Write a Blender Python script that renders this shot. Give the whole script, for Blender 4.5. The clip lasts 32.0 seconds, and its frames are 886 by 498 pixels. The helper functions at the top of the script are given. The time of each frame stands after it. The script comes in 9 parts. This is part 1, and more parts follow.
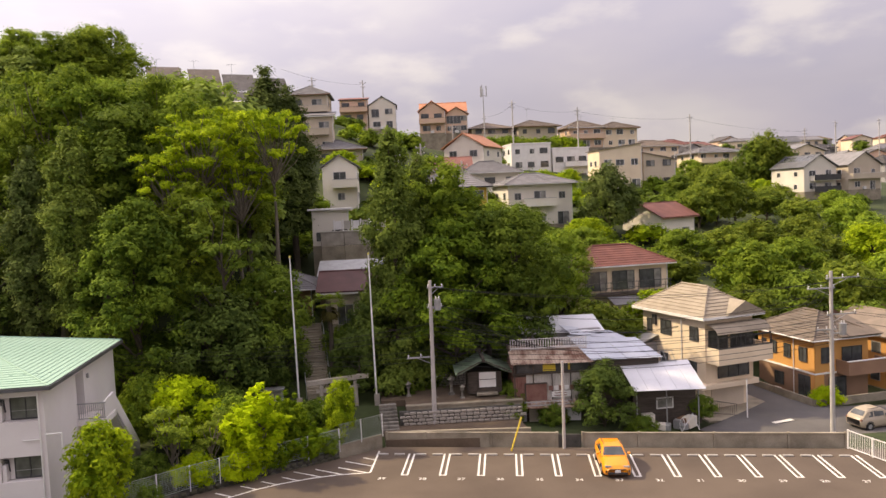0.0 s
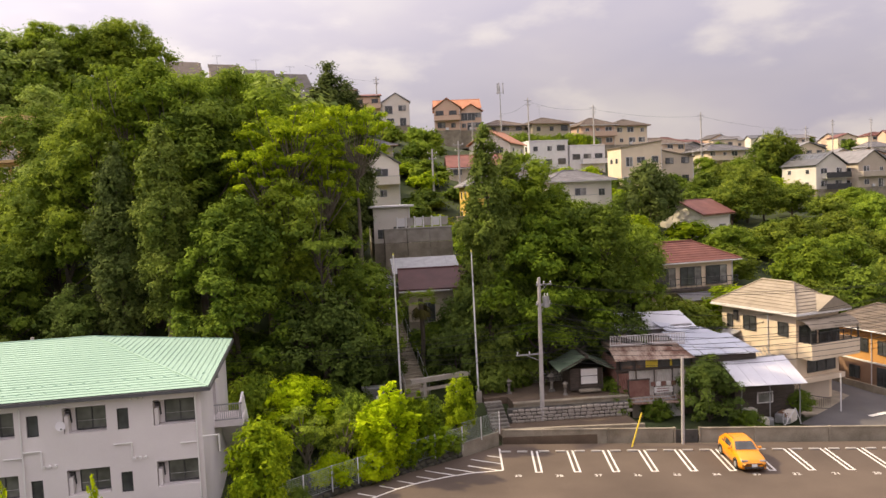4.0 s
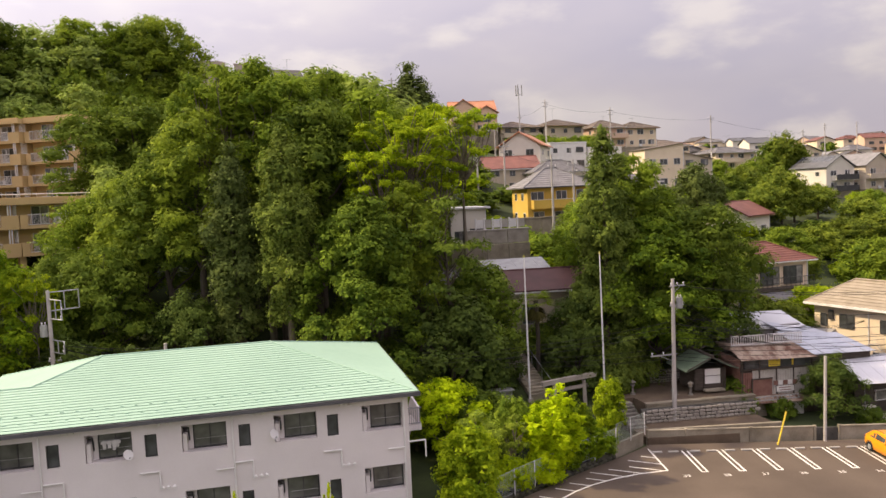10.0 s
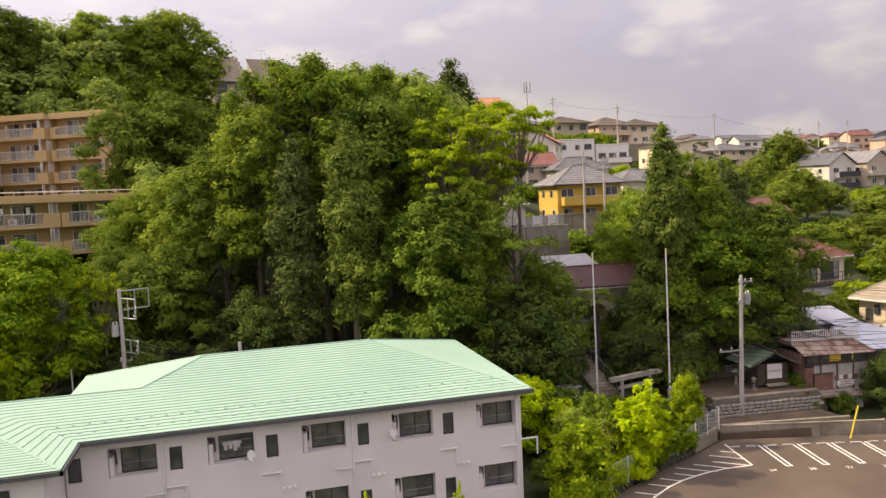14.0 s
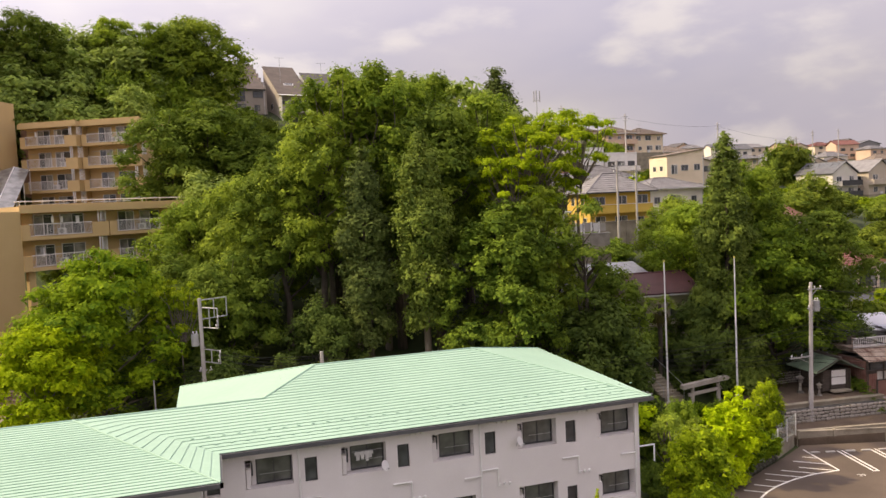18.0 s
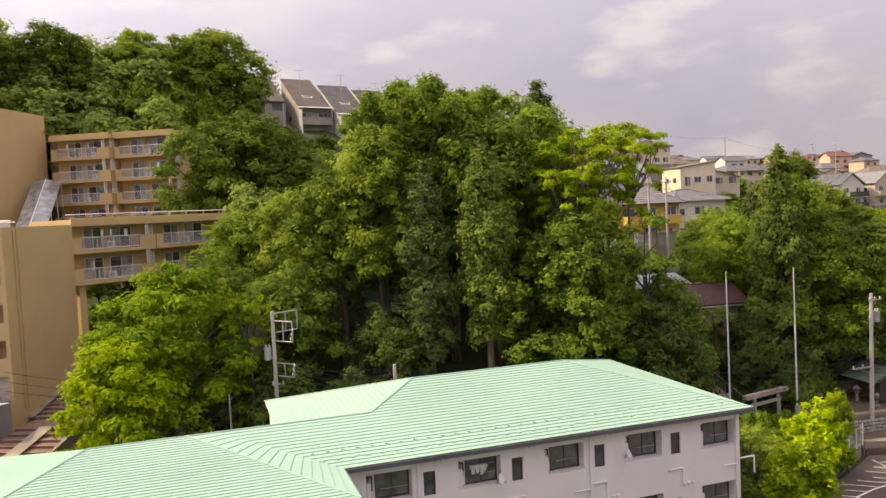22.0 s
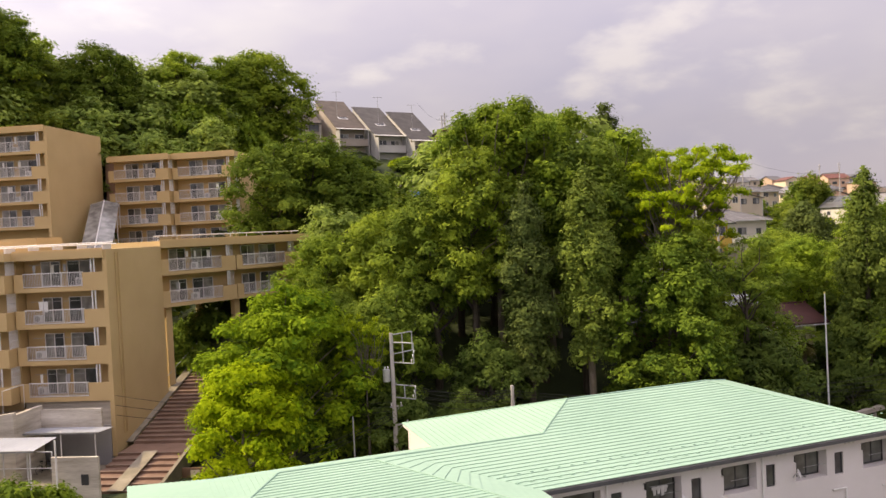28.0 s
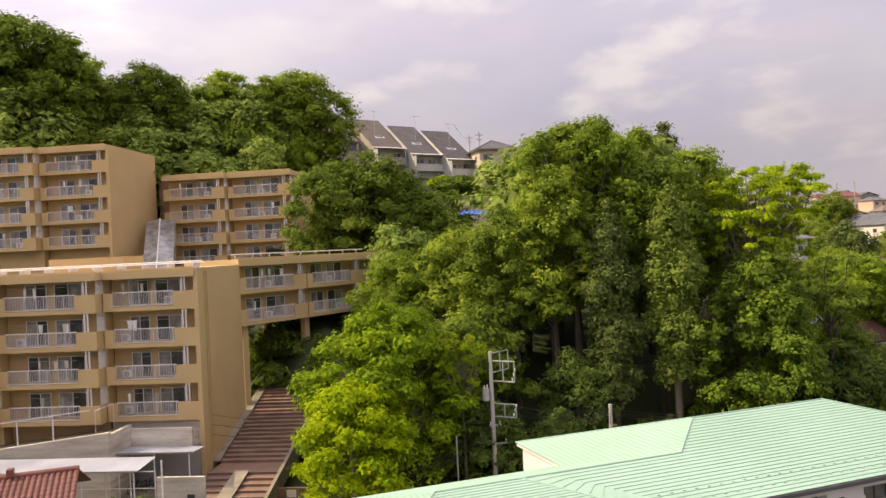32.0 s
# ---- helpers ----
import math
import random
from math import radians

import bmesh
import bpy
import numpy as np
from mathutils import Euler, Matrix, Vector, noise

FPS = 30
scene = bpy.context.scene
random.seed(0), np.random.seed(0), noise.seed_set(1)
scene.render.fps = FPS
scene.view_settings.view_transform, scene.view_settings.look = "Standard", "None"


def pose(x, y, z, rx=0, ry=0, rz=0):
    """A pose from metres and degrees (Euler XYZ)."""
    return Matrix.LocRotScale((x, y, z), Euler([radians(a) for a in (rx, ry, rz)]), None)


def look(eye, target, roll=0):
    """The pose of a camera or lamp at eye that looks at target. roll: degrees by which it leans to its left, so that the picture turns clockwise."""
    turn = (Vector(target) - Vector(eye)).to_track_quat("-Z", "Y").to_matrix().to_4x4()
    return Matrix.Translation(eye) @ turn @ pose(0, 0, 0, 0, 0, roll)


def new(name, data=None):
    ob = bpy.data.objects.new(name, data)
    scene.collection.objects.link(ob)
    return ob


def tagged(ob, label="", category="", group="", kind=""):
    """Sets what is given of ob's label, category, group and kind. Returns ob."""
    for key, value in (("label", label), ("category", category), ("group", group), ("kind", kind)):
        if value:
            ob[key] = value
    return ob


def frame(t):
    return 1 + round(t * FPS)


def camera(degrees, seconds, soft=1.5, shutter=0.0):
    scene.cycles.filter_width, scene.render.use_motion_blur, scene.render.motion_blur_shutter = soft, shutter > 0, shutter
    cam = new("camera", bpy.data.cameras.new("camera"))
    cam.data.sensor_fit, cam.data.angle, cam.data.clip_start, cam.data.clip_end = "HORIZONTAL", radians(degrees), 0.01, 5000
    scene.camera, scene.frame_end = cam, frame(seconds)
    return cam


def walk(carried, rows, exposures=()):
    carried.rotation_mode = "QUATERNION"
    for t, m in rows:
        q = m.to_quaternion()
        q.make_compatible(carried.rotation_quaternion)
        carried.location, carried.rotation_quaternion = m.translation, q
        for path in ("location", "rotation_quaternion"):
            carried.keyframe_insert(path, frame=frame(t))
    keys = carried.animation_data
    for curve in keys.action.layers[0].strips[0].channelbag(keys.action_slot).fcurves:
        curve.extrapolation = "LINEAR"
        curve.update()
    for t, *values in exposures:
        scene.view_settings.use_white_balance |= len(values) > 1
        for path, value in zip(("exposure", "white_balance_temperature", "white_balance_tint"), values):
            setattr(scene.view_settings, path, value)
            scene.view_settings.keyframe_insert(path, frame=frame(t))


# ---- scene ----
cam = camera(60.4, 32.0)
METRES, EYE, TILT, LEAN, TURN = 61.5, 17.45, 0.0, 0.0, -8.1
ROWS = [
    (0.0, 0.0, 0.0, 0.0, -0.17, -3.6, 2.64),
    (0.5, -0.0229, 0.0008, 0.0011, -0.48, -3.65, 2.64),
    (1.0, -0.0454, 0.0016, 0.0019, -0.78, -3.7, 2.64),
    (1.5, -0.0679, 0.0019, 0.0032, -1.09, -3.76, 2.63),
    (2.0, -0.09, 0.0027, 0.0042, -1.38, -3.82, 2.62),
    (2.5, -0.1115, 0.0036, 0.005, -1.65, -3.85, 2.62),
    (3.0, -0.1334, 0.0052, 0.0064, -1.96, -3.91, 2.6),
    (3.5, -0.1545, 0.0057, 0.0071, -2.23, -3.92, 2.61),
    (5.5, -0.2168, 0.009, 0.0107, -3.08, -3.96, 2.63),
    (6.0, -0.2374, 0.01, 0.0114, -3.36, -3.97, 2.61),
    (6.5, -0.2573, 0.0115, 0.0126, -3.63, -3.92, 2.62),
    (7.0, -0.2767, 0.0124, 0.0137, -3.87, -3.86, 2.63),
    (7.5, -0.296, 0.0139, 0.0146, -4.14, -3.8, 2.63),
    (8.0, -0.3152, 0.0157, 0.0154, -4.42, -3.76, 2.64),
    (8.5, -0.334, 0.0185, 0.0166, -4.71, -3.8, 2.61),
    (9.0, -0.3525, 0.0202, 0.0172, -4.99, -3.84, 2.62),
    (9.5, -0.3707, 0.0222, 0.0181, -5.26, -3.91, 2.62),
    (10.0, -0.3883, 0.0238, 0.0187, -5.51, -3.97, 2.61),
    (10.5, -0.4059, 0.0259, 0.0196, -5.78, -4.04, 2.6),
    (11.0, -0.4232, 0.028, 0.0204, -6.04, -4.12, 2.59),
    (11.5, -0.4399, 0.0307, 0.0211, -6.29, -4.19, 2.61),
    (12.0, -0.4398, 0.0306, 0.0211, -6.29, -4.19, 2.62),
    (12.5, -0.4565, 0.0327, 0.0219, -6.54, -4.25, 2.61),
    (13.0, -0.4727, 0.0347, 0.0226, -6.79, -4.27, 2.62),
    (13.5, -0.4889, 0.0368, 0.0234, -7.04, -4.28, 2.61),
    (14.0, -0.5047, 0.0387, 0.0244, -7.28, -4.29, 2.62),
    (14.5, -0.5203, 0.0411, 0.0251, -7.52, -4.21, 2.63),
    (16.5, -0.5814, 0.0488, 0.0283, -8.44, -4.01, 2.6),
    (17.0, -0.5966, 0.0511, 0.0289, -8.66, -3.91, 2.6),
    (17.5, -0.6117, 0.0532, 0.0298, -8.86, -3.86, 2.57),
    (18.0, -0.6262, 0.0562, 0.0301, -9.03, -3.77, 2.57),
    (18.5, -0.641, 0.0585, 0.031, -9.23, -3.7, 2.57),
    (19.0, -0.6554, 0.0608, 0.0314, -9.4, -3.59, 2.58),
    (19.5, -0.6697, 0.0631, 0.0324, -9.57, -3.5, 2.59),
    (20.0, -0.6697, 0.063, 0.0325, -9.57, -3.5, 2.59),
    (20.5, -0.684, 0.0653, 0.0333, -9.72, -3.38, 2.62),
    (21.0, -0.6979, 0.0677, 0.0339, -9.86, -3.24, 2.63),
    (21.5, -0.7119, 0.0699, 0.0348, -10.0, -3.1, 2.64),
    (22.0, -0.7258, 0.0724, 0.0358, -10.15, -2.95, 2.66),
    (22.5, -0.7397, 0.0746, 0.0363, -10.28, -2.77, 2.67),
    (23.0, -0.7534, 0.0766, 0.0372, -10.41, -2.62, 2.7),
    (23.5, -0.7669, 0.0792, 0.0379, -10.52, -2.47, 2.71),
    (24.0, -0.7806, 0.0813, 0.0387, -10.64, -2.34, 2.71),
    (24.5, -0.7943, 0.0837, 0.0397, -10.76, -2.22, 2.71),
    (25.0, -0.8077, 0.086, 0.0403, -10.86, -2.09, 2.72),
    (25.5, -0.821, 0.0889, 0.0409, -10.96, -1.97, 2.72),
    (27.5, -0.8769, 0.0989, 0.043, -11.37, -1.43, 2.7),
    (28.0, -0.8768, 0.099, 0.043, -11.37, -1.43, 2.7),
    (28.5, -0.8903, 0.1014, 0.0437, -11.43, -1.28, 2.71),
    (29.0, -0.9041, 0.1043, 0.0443, -11.5, -1.13, 2.71),
    (29.5, -0.9179, 0.1069, 0.0449, -11.57, -0.97, 2.71),
    (30.0, -0.9321, 0.1093, 0.0457, -11.6, -0.79, 2.71),
    (30.5, -0.9463, 0.1119, 0.0465, -11.58, -0.59, 2.72),
    (31.0, -0.9608, 0.1143, 0.0473, -11.56, -0.39, 2.71),
    (31.5, -0.9752, 0.117, 0.048, -11.55, -0.22, 2.72),
    (32.0, -0.9896, 0.1196, 0.0488, -11.54, -0.07, 2.72),
]
walk(cam, [(t, pose(0, 0, EYE, TILT, LEAN, TURN) @ pose(METRES * x, METRES * y, METRES * z, 90 + pitch, roll, yaw)) for t, x, y, z, yaw, pitch, roll in ROWS])

# ---------------------------------------------------------------- light
SUN_TO = Vector((-0.68, 0.32, 0.66)).normalized()
sun_data = bpy.data.lights.new("sun", "SUN")
sun_data.energy, sun_data.angle, sun_data.color = 5.3, radians(1.5), (1.0, 0.80, 0.50)
sun = new("sun", sun_data)
sun.matrix_world = look(SUN_TO * 200, (0, 0, 0))

world = bpy.data.worlds.new("world")
scene.world = world
world.use_nodes = True
wn, wl = world.node_tree.nodes, world.node_tree.links
wn.clear()
w_out = wn.new("ShaderNodeOutputWorld")
w_bg = wn.new("ShaderNodeBackground")
w_sky = wn.new("ShaderNodeTexSky")
w_sky.sky_type, w_sky.sun_disc = "NISHITA", False
w_sky.sun_elevation = math.asin(SUN_TO.z)
w_sky.sun_rotation = math.atan2(SUN_TO.x, SUN_TO.y)
w_sky.dust_density = 4.0
w_co = wn.new("ShaderNodeTexCoord")
w_map = wn.new("ShaderNodeMapping")
w_map.inputs["Scale"].default_value = (2.0, 2.0, 4.6)
w_noise = wn.new("ShaderNodeTexNoise")
w_noise.inputs["Scale"].default_value = 1.35
w_noise.inputs["Detail"].default_value = 4.0
w_noise.inputs["Roughness"].default_value = 0.5
w_ramp = wn.new("ShaderNodeValToRGB")
w_ramp.color_ramp.elements[0].position, w_ramp.color_ramp.elements[0].color = 0.34, (5.35, 4.72, 5.5, 1)
w_ramp.color_ramp.elements[1].position, w_ramp.color_ramp.elements[1].color = 0.70, (7.5, 6.6, 6.3, 1)
w_mid = w_ramp.color_ramp.elements.new(0.52)
w_mid.color = (6.1, 5.3, 5.75, 1)
# small bright heaps of cloud over the grey veil
w_heap = wn.new("ShaderNodeTexNoise")
w_heap.inputs["Scale"].default_value, w_heap.inputs["Detail"].default_value, w_heap.inputs["Roughness"].default_value = 3.1, 7.0, 0.5
w_heap_map = wn.new("ShaderNodeMapRange")
w_heap_map.interpolation_type = "SMOOTHSTEP"
w_heap_map.inputs["From Min"].default_value, w_heap_map.inputs["From Max"].default_value = 0.50, 0.70
w_heap_map.inputs["To Min"].default_value, w_heap_map.inputs["To Max"].default_value = 0.0, 0.75
w_heap_mix = wn.new("ShaderNodeMixRGB")
w_heap_mix.inputs["Color2"].default_value = (8.6, 7.5, 6.9, 1)
w_mix = wn.new("ShaderNodeMixRGB")
w_mix.inputs["Fac"].default_value = 0.8
wl.new(w_co.outputs["Generated"], w_map.inputs["Vector"])
wl.new(w_map.outputs["Vector"], w_noise.inputs["Vector"])
wl.new(w_noise.outputs["Fac"], w_ramp.inputs["Fac"])
wl.new(w_sky.outputs["Color"], w_mix.inputs["Color1"])
wl.new(w_map.outputs["Vector"], w_heap.inputs["Vector"])
wl.new(w_heap.outputs["Fac"], w_heap_map.inputs["Value"])
wl.new(w_heap_map.outputs["Result"], w_heap_mix.inputs["Fac"])
wl.new(w_ramp.outputs["Color"], w_heap_mix.inputs["Color1"])
wl.new(w_heap_mix.outputs["Color"], w_mix.inputs["Color2"])
# a clouded sky grows brighter towards the zenith
w_sep = wn.new("ShaderNodeSeparateXYZ")
w_grad = wn.new("ShaderNodeMapRange")
w_grad.inputs["From Min"].default_value, w_grad.inputs["From Max"].default_value = 0.12, 1.0
w_grad.inputs["To Min"].default_value, w_grad.inputs["To Max"].default_value = 1.0, 2.9
w_mul = wn.new("ShaderNodeMixRGB")
w_mul.blend_type = "MULTIPLY"
w_mul.inputs["Fac"].default_value = 1.0
wl.new(w_co.outputs["Generated"], w_sep.inputs["Vector"])
wl.new(w_sep.outputs["Z"], w_grad.inputs["Value"])
wl.new(w_mix.outputs["Color"], w_mul.inputs["Color1"])
wl.new(w_grad.outputs["Result"], w_mul.inputs["Color2"])
# and brighter round the veiled sun
w_dot = wn.new("ShaderNodeVectorMath")
w_dot.operation = "DOT_PRODUCT"
w_dot.inputs[1].default_value = Vector((SUN_TO.x, SUN_TO.y, 0.25)).normalized()
w_halo = wn.new("ShaderNodeMapRange")
w_halo.interpolation_type = "SMOOTHSTEP"
w_halo.inputs["From Min"].default_value, w_halo.inputs["From Max"].default_value = 0.1, 1.0
w_halo.inputs["To Min"].default_value, w_halo.inputs["To Max"].default_value = 1.0, 1.42
w_mul2 = wn.new("ShaderNodeMixRGB")
w_mul2.blend_type = "MULTIPLY"
w_mul2.inputs["Fac"].default_value = 1.0
wl.new(w_co.outputs["Generated"], w_dot.inputs[0])
wl.new(w_dot.outputs["Value"], w_halo.inputs["Value"])
wl.new(w_mul.outputs["Color"], w_mul2.inputs["Color1"])
wl.new(w_halo.outputs["Result"], w_mul2.inputs["Color2"])
wl.new(w_mul2.outputs["Color"], w_bg.inputs["Color"])
w_bg.inputs["Strength"].default_value = 0.105
wl.new(w_bg.outputs["Background"], w_out.inputs["Surface"])

# ---------------------------------------------------------------- materials
def node_mat(name):
    m = bpy.data.materials.new(name)
    m.use_nodes = True
    nt = m.node_tree
    return m, nt.nodes, nt.links, nt.nodes["Principled BSDF"]


def mat(name, a, b, rough=0.75, scale=0.7, fine=9.0, bump=0.15, metal=0.0, rand=0.0, stretch=(1, 1, 1), spec=0.4, contrast=0.25):
    """A surface between two colours: broad stains, fine grain, relief, and a little change from object to object."""
    m, n, l, p = node_mat(name)
    co, mp = n.new("ShaderNodeTexCoord"), n.new("ShaderNodeMapping")
    mp.inputs["Scale"].default_value = stretch
    l.new(co.outputs["Object"], mp.inputs["Vector"])
    big, small = n.new("ShaderNodeTexNoise"), n.new("ShaderNodeTexNoise")
    big.inputs["Scale"].default_value, big.inputs["Detail"].default_value = scale, 5.0
    small.inputs["Scale"].default_value, small.inputs["Detail"].default_value = fine, 4.0
    l.new(mp.outputs["Vector"], big.inputs["Vector"]), l.new(mp.outputs["Vector"], small.inputs["Vector"])
    mix = n.new("ShaderNodeMath")
    mix.operation = "MULTIPLY_ADD"
    mix.inputs[1].default_value = 0.35
    l.new(small.outputs["Fac"], mix.inputs[0]), l.new(big.outputs["Fac"], mix.inputs[2])
    ramp = n.new("ShaderNodeValToRGB")
    ramp.color_ramp.elements[0].position, ramp.color_ramp.elements[0].color = 0.67 - contrast, (*a, 1)
    ramp.color_ramp.elements[1].position, ramp.color_ramp.elements[1].color = 0.67 + contrast, (*b, 1)
    l.new(mix.outputs[0], ramp.inputs["Fac"])
    colour = ramp.outputs["Color"]
    if rand:
        info, rng, hsv = n.new("ShaderNodeObjectInfo"), n.new("ShaderNodeMapRange"), n.new("ShaderNodeHueSaturation")
        rng.inputs["To Min"].default_value, rng.inputs["To Max"].default_value = 1 - rand, 1 + rand
        l.new(info.outputs["Random"], rng.inputs["Value"]), l.new(rng.outputs["Result"], hsv.inputs["Value"])
        l.new(colour, hsv.inputs["Color"])
        colour = hsv.outputs["Color"]
    l.new(colour, p.inputs["Base Color"])
    bp = n.new("ShaderNodeBump")
    bp.inputs["Strength"].default_value, bp.inputs["Distance"].default_value = bump, 0.03
    l.new(mix.outputs[0], bp.inputs["Height"]), l.new(bp.outputs["Normal"], p.inputs["Normal"])
    p.inputs["Roughness"].default_value, p.inputs["Metallic"].default_value = rough, metal
    p.inputs["Specular IOR Level"].default_value = spec
    return m


def leaf_mat(name, dark, light, rand=0.18, through_light=0.35):
    """Leaves: colour changes from leaf to leaf and tree to tree, and light shines through them."""
    m, n, l, p = node_mat(name)
    geo, info = n.new("ShaderNodeNewGeometry"), n.new("ShaderNodeObjectInfo")
    co, big = n.new("ShaderNodeTexCoord"), n.new("ShaderNodeTexNoise")
    big.inputs["Scale"].default_value, big.inputs["Detail"].default_value = 0.55, 3.0
    l.new(co.outputs["Object"], big.inputs["Vector"])
    mixv = n.new("ShaderNodeMath")
    mixv.operation = "MULTIPLY_ADD"
    mixv.inputs[1].default_value = 0.45
    l.new(geo.outputs["Random Per Island"], mixv.inputs[0]), l.new(big.outputs["Fac"], mixv.inputs[2])
    ramp = n.new("ShaderNodeValToRGB")
    ramp.color_ramp.elements[0].position, ramp.color_ramp.elements[0].color = 0.45, (*dark, 1)
    ramp.color_ramp.elements[1].position, ramp.color_ramp.elements[1].color = 0.98, (*light, 1)
    l.new(mixv.outputs[0], ramp.inputs["Fac"])
    rng, hsv = n.new("ShaderNodeMapRange"), n.new("ShaderNodeHueSaturation")
    rng.inputs["To Min"].default_value, rng.inputs["To Max"].default_value = 1 - rand, 1 + rand
    l.new(info.outputs["Random"], rng.inputs["Value"]), l.new(rng.outputs["Result"], hsv.inputs["Value"])
    l.new(ramp.outputs["Color"], hsv.inputs["Color"])
    l.new(hsv.outputs["Color"], p.inputs["Base Color"])
    p.inputs["Roughness"].default_value, p.inputs["Specular IOR Level"].default_value = 0.75, 0.05
    tr, add, out = n.new("ShaderNodeBsdfTranslucent"), n.new("ShaderNodeMixShader"), n["Material Output"]
    l.new(hsv.outputs["Color"], tr.inputs["Color"])
    add.inputs["Fac"].default_value = through_light
    l.new(p.outputs["BSDF"], add.inputs[1]), l.new(tr.outputs["BSDF"], add.inputs[2])
    l.new(add.outputs["Shader"], out.inputs["Surface"])
    return m


def glass_mat(name, tint, rough=0.08):
    m, n, l, p = node_mat(name)
    co, ns, ramp = n.new("ShaderNodeTexCoord"), n.new("ShaderNodeTexNoise"), n.new("ShaderNodeValToRGB")
    ns.inputs["Scale"].default_value = 1.1
    l.new(co.outputs["Object"], ns.inputs["Vector"]), l.new(ns.outputs["Fac"], ramp.inputs["Fac"])
    ramp.color_ramp.elements[0].position, ramp.color_ramp.elements[0].color = 0.35, (*[c * 0.45 for c in tint], 1)
    ramp.color_ramp.elements[1].position, ramp.color_ramp.elements[1].color = 0.7, (*tint, 1)
    l.new(ramp.outputs["Color"], p.inputs["Base Color"])
    p.inputs["Roughness"].default_value, p.inputs["Specular IOR Level"].default_value = rough, 0.6
    return m


ASPHALT = mat("asphalt", (0.072, 0.053, 0.040), (0.128, 0.096, 0.072), 0.9, 0.18, 14, 0.25)
ROAD = mat("road_asphalt", (0.075, 0.07, 0.07), (0.13, 0.12, 0.115), 0.9, 0.25, 12, 0.2)
LINE = mat("road_paint", (0.55, 0.52, 0.48), (0.82, 0.79, 0.74), 0.75, 1.2, 20, 0.1, contrast=0.3)
CONCRETE = mat("weathered_concrete", (0.17, 0.145, 0.105), (0.35, 0.305, 0.235), 0.9, 0.8, 10, 0.25, rand=0.08)
CONCRETE_PALE = mat("pale_concrete", (0.31, 0.285, 0.255), (0.46, 0.43, 0.39), 0.85, 0.7, 10, 0.15)
STONE = mat("rubble_stone", (0.10, 0.09, 0.078), (0.27, 0.245, 0.21), 0.9, 2.5, 14, 0.5, rand=0.35)
STAINED_WHITE = mat("stained_white_concrete", (0.36, 0.31, 0.25), (0.72, 0.66, 0.58), 0.9, 0.8, 9, 0.25, contrast=0.22, stretch=(0.25, 0.4, 2.6))
MOSS_STONE = mat("mossy_stone", (0.055, 0.055, 0.035), (0.17, 0.155, 0.115), 0.95, 1.2, 10, 0.5, rand=0.3)
AGED_STONE = mat("aged_stone", (0.22, 0.195, 0.165), (0.42, 0.38, 0.33), 0.9, 1.1, 12, 0.3, contrast=0.3)
BRICK_PALE = mat("pale_brick_edge", (0.21, 0.145, 0.11), (0.29, 0.21, 0.165), 0.85, 0.9, 12, 0.2)
MORTAR = mat("dark_mortar", (0.05, 0.047, 0.042), (0.10, 0.095, 0.085), 0.95, 2, 14, 0.3)
GROUND = mat("ground_litter", (0.022, 0.032, 0.010), (0.050, 0.068, 0.018), 0.95, 0.15, 3, 0.5)
SOIL = mat("dry_soil", (0.080, 0.056, 0.038), (0.15, 0.11, 0.075), 0.95, 0.6, 8, 0.4)
BARK = mat("bark", (0.045, 0.035, 0.026), (0.11, 0.09, 0.07), 0.95, 1.5, 12, 0.5, stretch=(3, 3, 0.6))
BARK_PALE = mat("pale_bark", (0.11, 0.09, 0.07), (0.21, 0.18, 0.14), 0.95, 1.5, 12, 0.5, stretch=(3, 3, 0.6))
# most forest greens below are lightened in place of a veil of haze
LEAF_MID = leaf_mat("leaf_mid_green", (0.108, 0.173, 0.022), (0.3, 0.391, 0.034), through_light=0.42)
# shaded copy of the mid green: the open slope's dimness is in its colour
LEAF_DIMMED = leaf_mat("leaf_dimmed_green", (0.09, 0.135, 0.022), (0.257, 0.31, 0.034), through_light=0.42)
# undergrowth leaves: the shade of the forest floor is put into this colour
LEAF_SHADED = leaf_mat("leaf_shaded_green", (0.05, 0.08, 0.018), (0.12, 0.165, 0.03), through_light=0.22)
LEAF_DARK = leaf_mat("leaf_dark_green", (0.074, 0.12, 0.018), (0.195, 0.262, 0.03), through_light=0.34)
# hilltop leaves: the paleness of haze is put into this green
LEAF_HAZED = leaf_mat("leaf_hazed_green", (0.164, 0.231, 0.06), (0.351, 0.436, 0.083), through_light=0.42)
LEAF_OLIVE = leaf_mat("leaf_olive_green", (0.133, 0.195, 0.03), (0.347, 0.431, 0.04), through_light=0.42)
LEAF_BRIGHT = leaf_mat("leaf_bright_green", (0.14, 0.22, 0.01), (0.46, 0.56, 0.018), through_light=0.5)
LEAF_FRESH = leaf_mat("leaf_fresh_green", (0.08, 0.15, 0.009), (0.3, 0.4, 0.015), through_light=0.44)
LEAF_YELLOW = leaf_mat("leaf_yellow_green", (0.235, 0.34, 0.006), (0.57, 0.68, 0.012), through_light=0.52)
LEAF_CONIFER = leaf_mat("leaf_conifer_green", (0.067, 0.096, 0.029), (0.157, 0.197, 0.046), through_light=0.25)
LEAF_CEDAR = leaf_mat("leaf_cedar_green", (0.098, 0.143, 0.03), (0.257, 0.322, 0.05), through_light=0.3)
LEAF_BROAD = leaf_mat("leaf_broad_green", (0.064, 0.11, 0.016), (0.195, 0.27, 0.026), through_light=0.32)
LEAF_LIME = leaf_mat("leaf_lime_green", (0.2, 0.31, 0.006), (0.54, 0.66, 0.012), through_light=0.5)
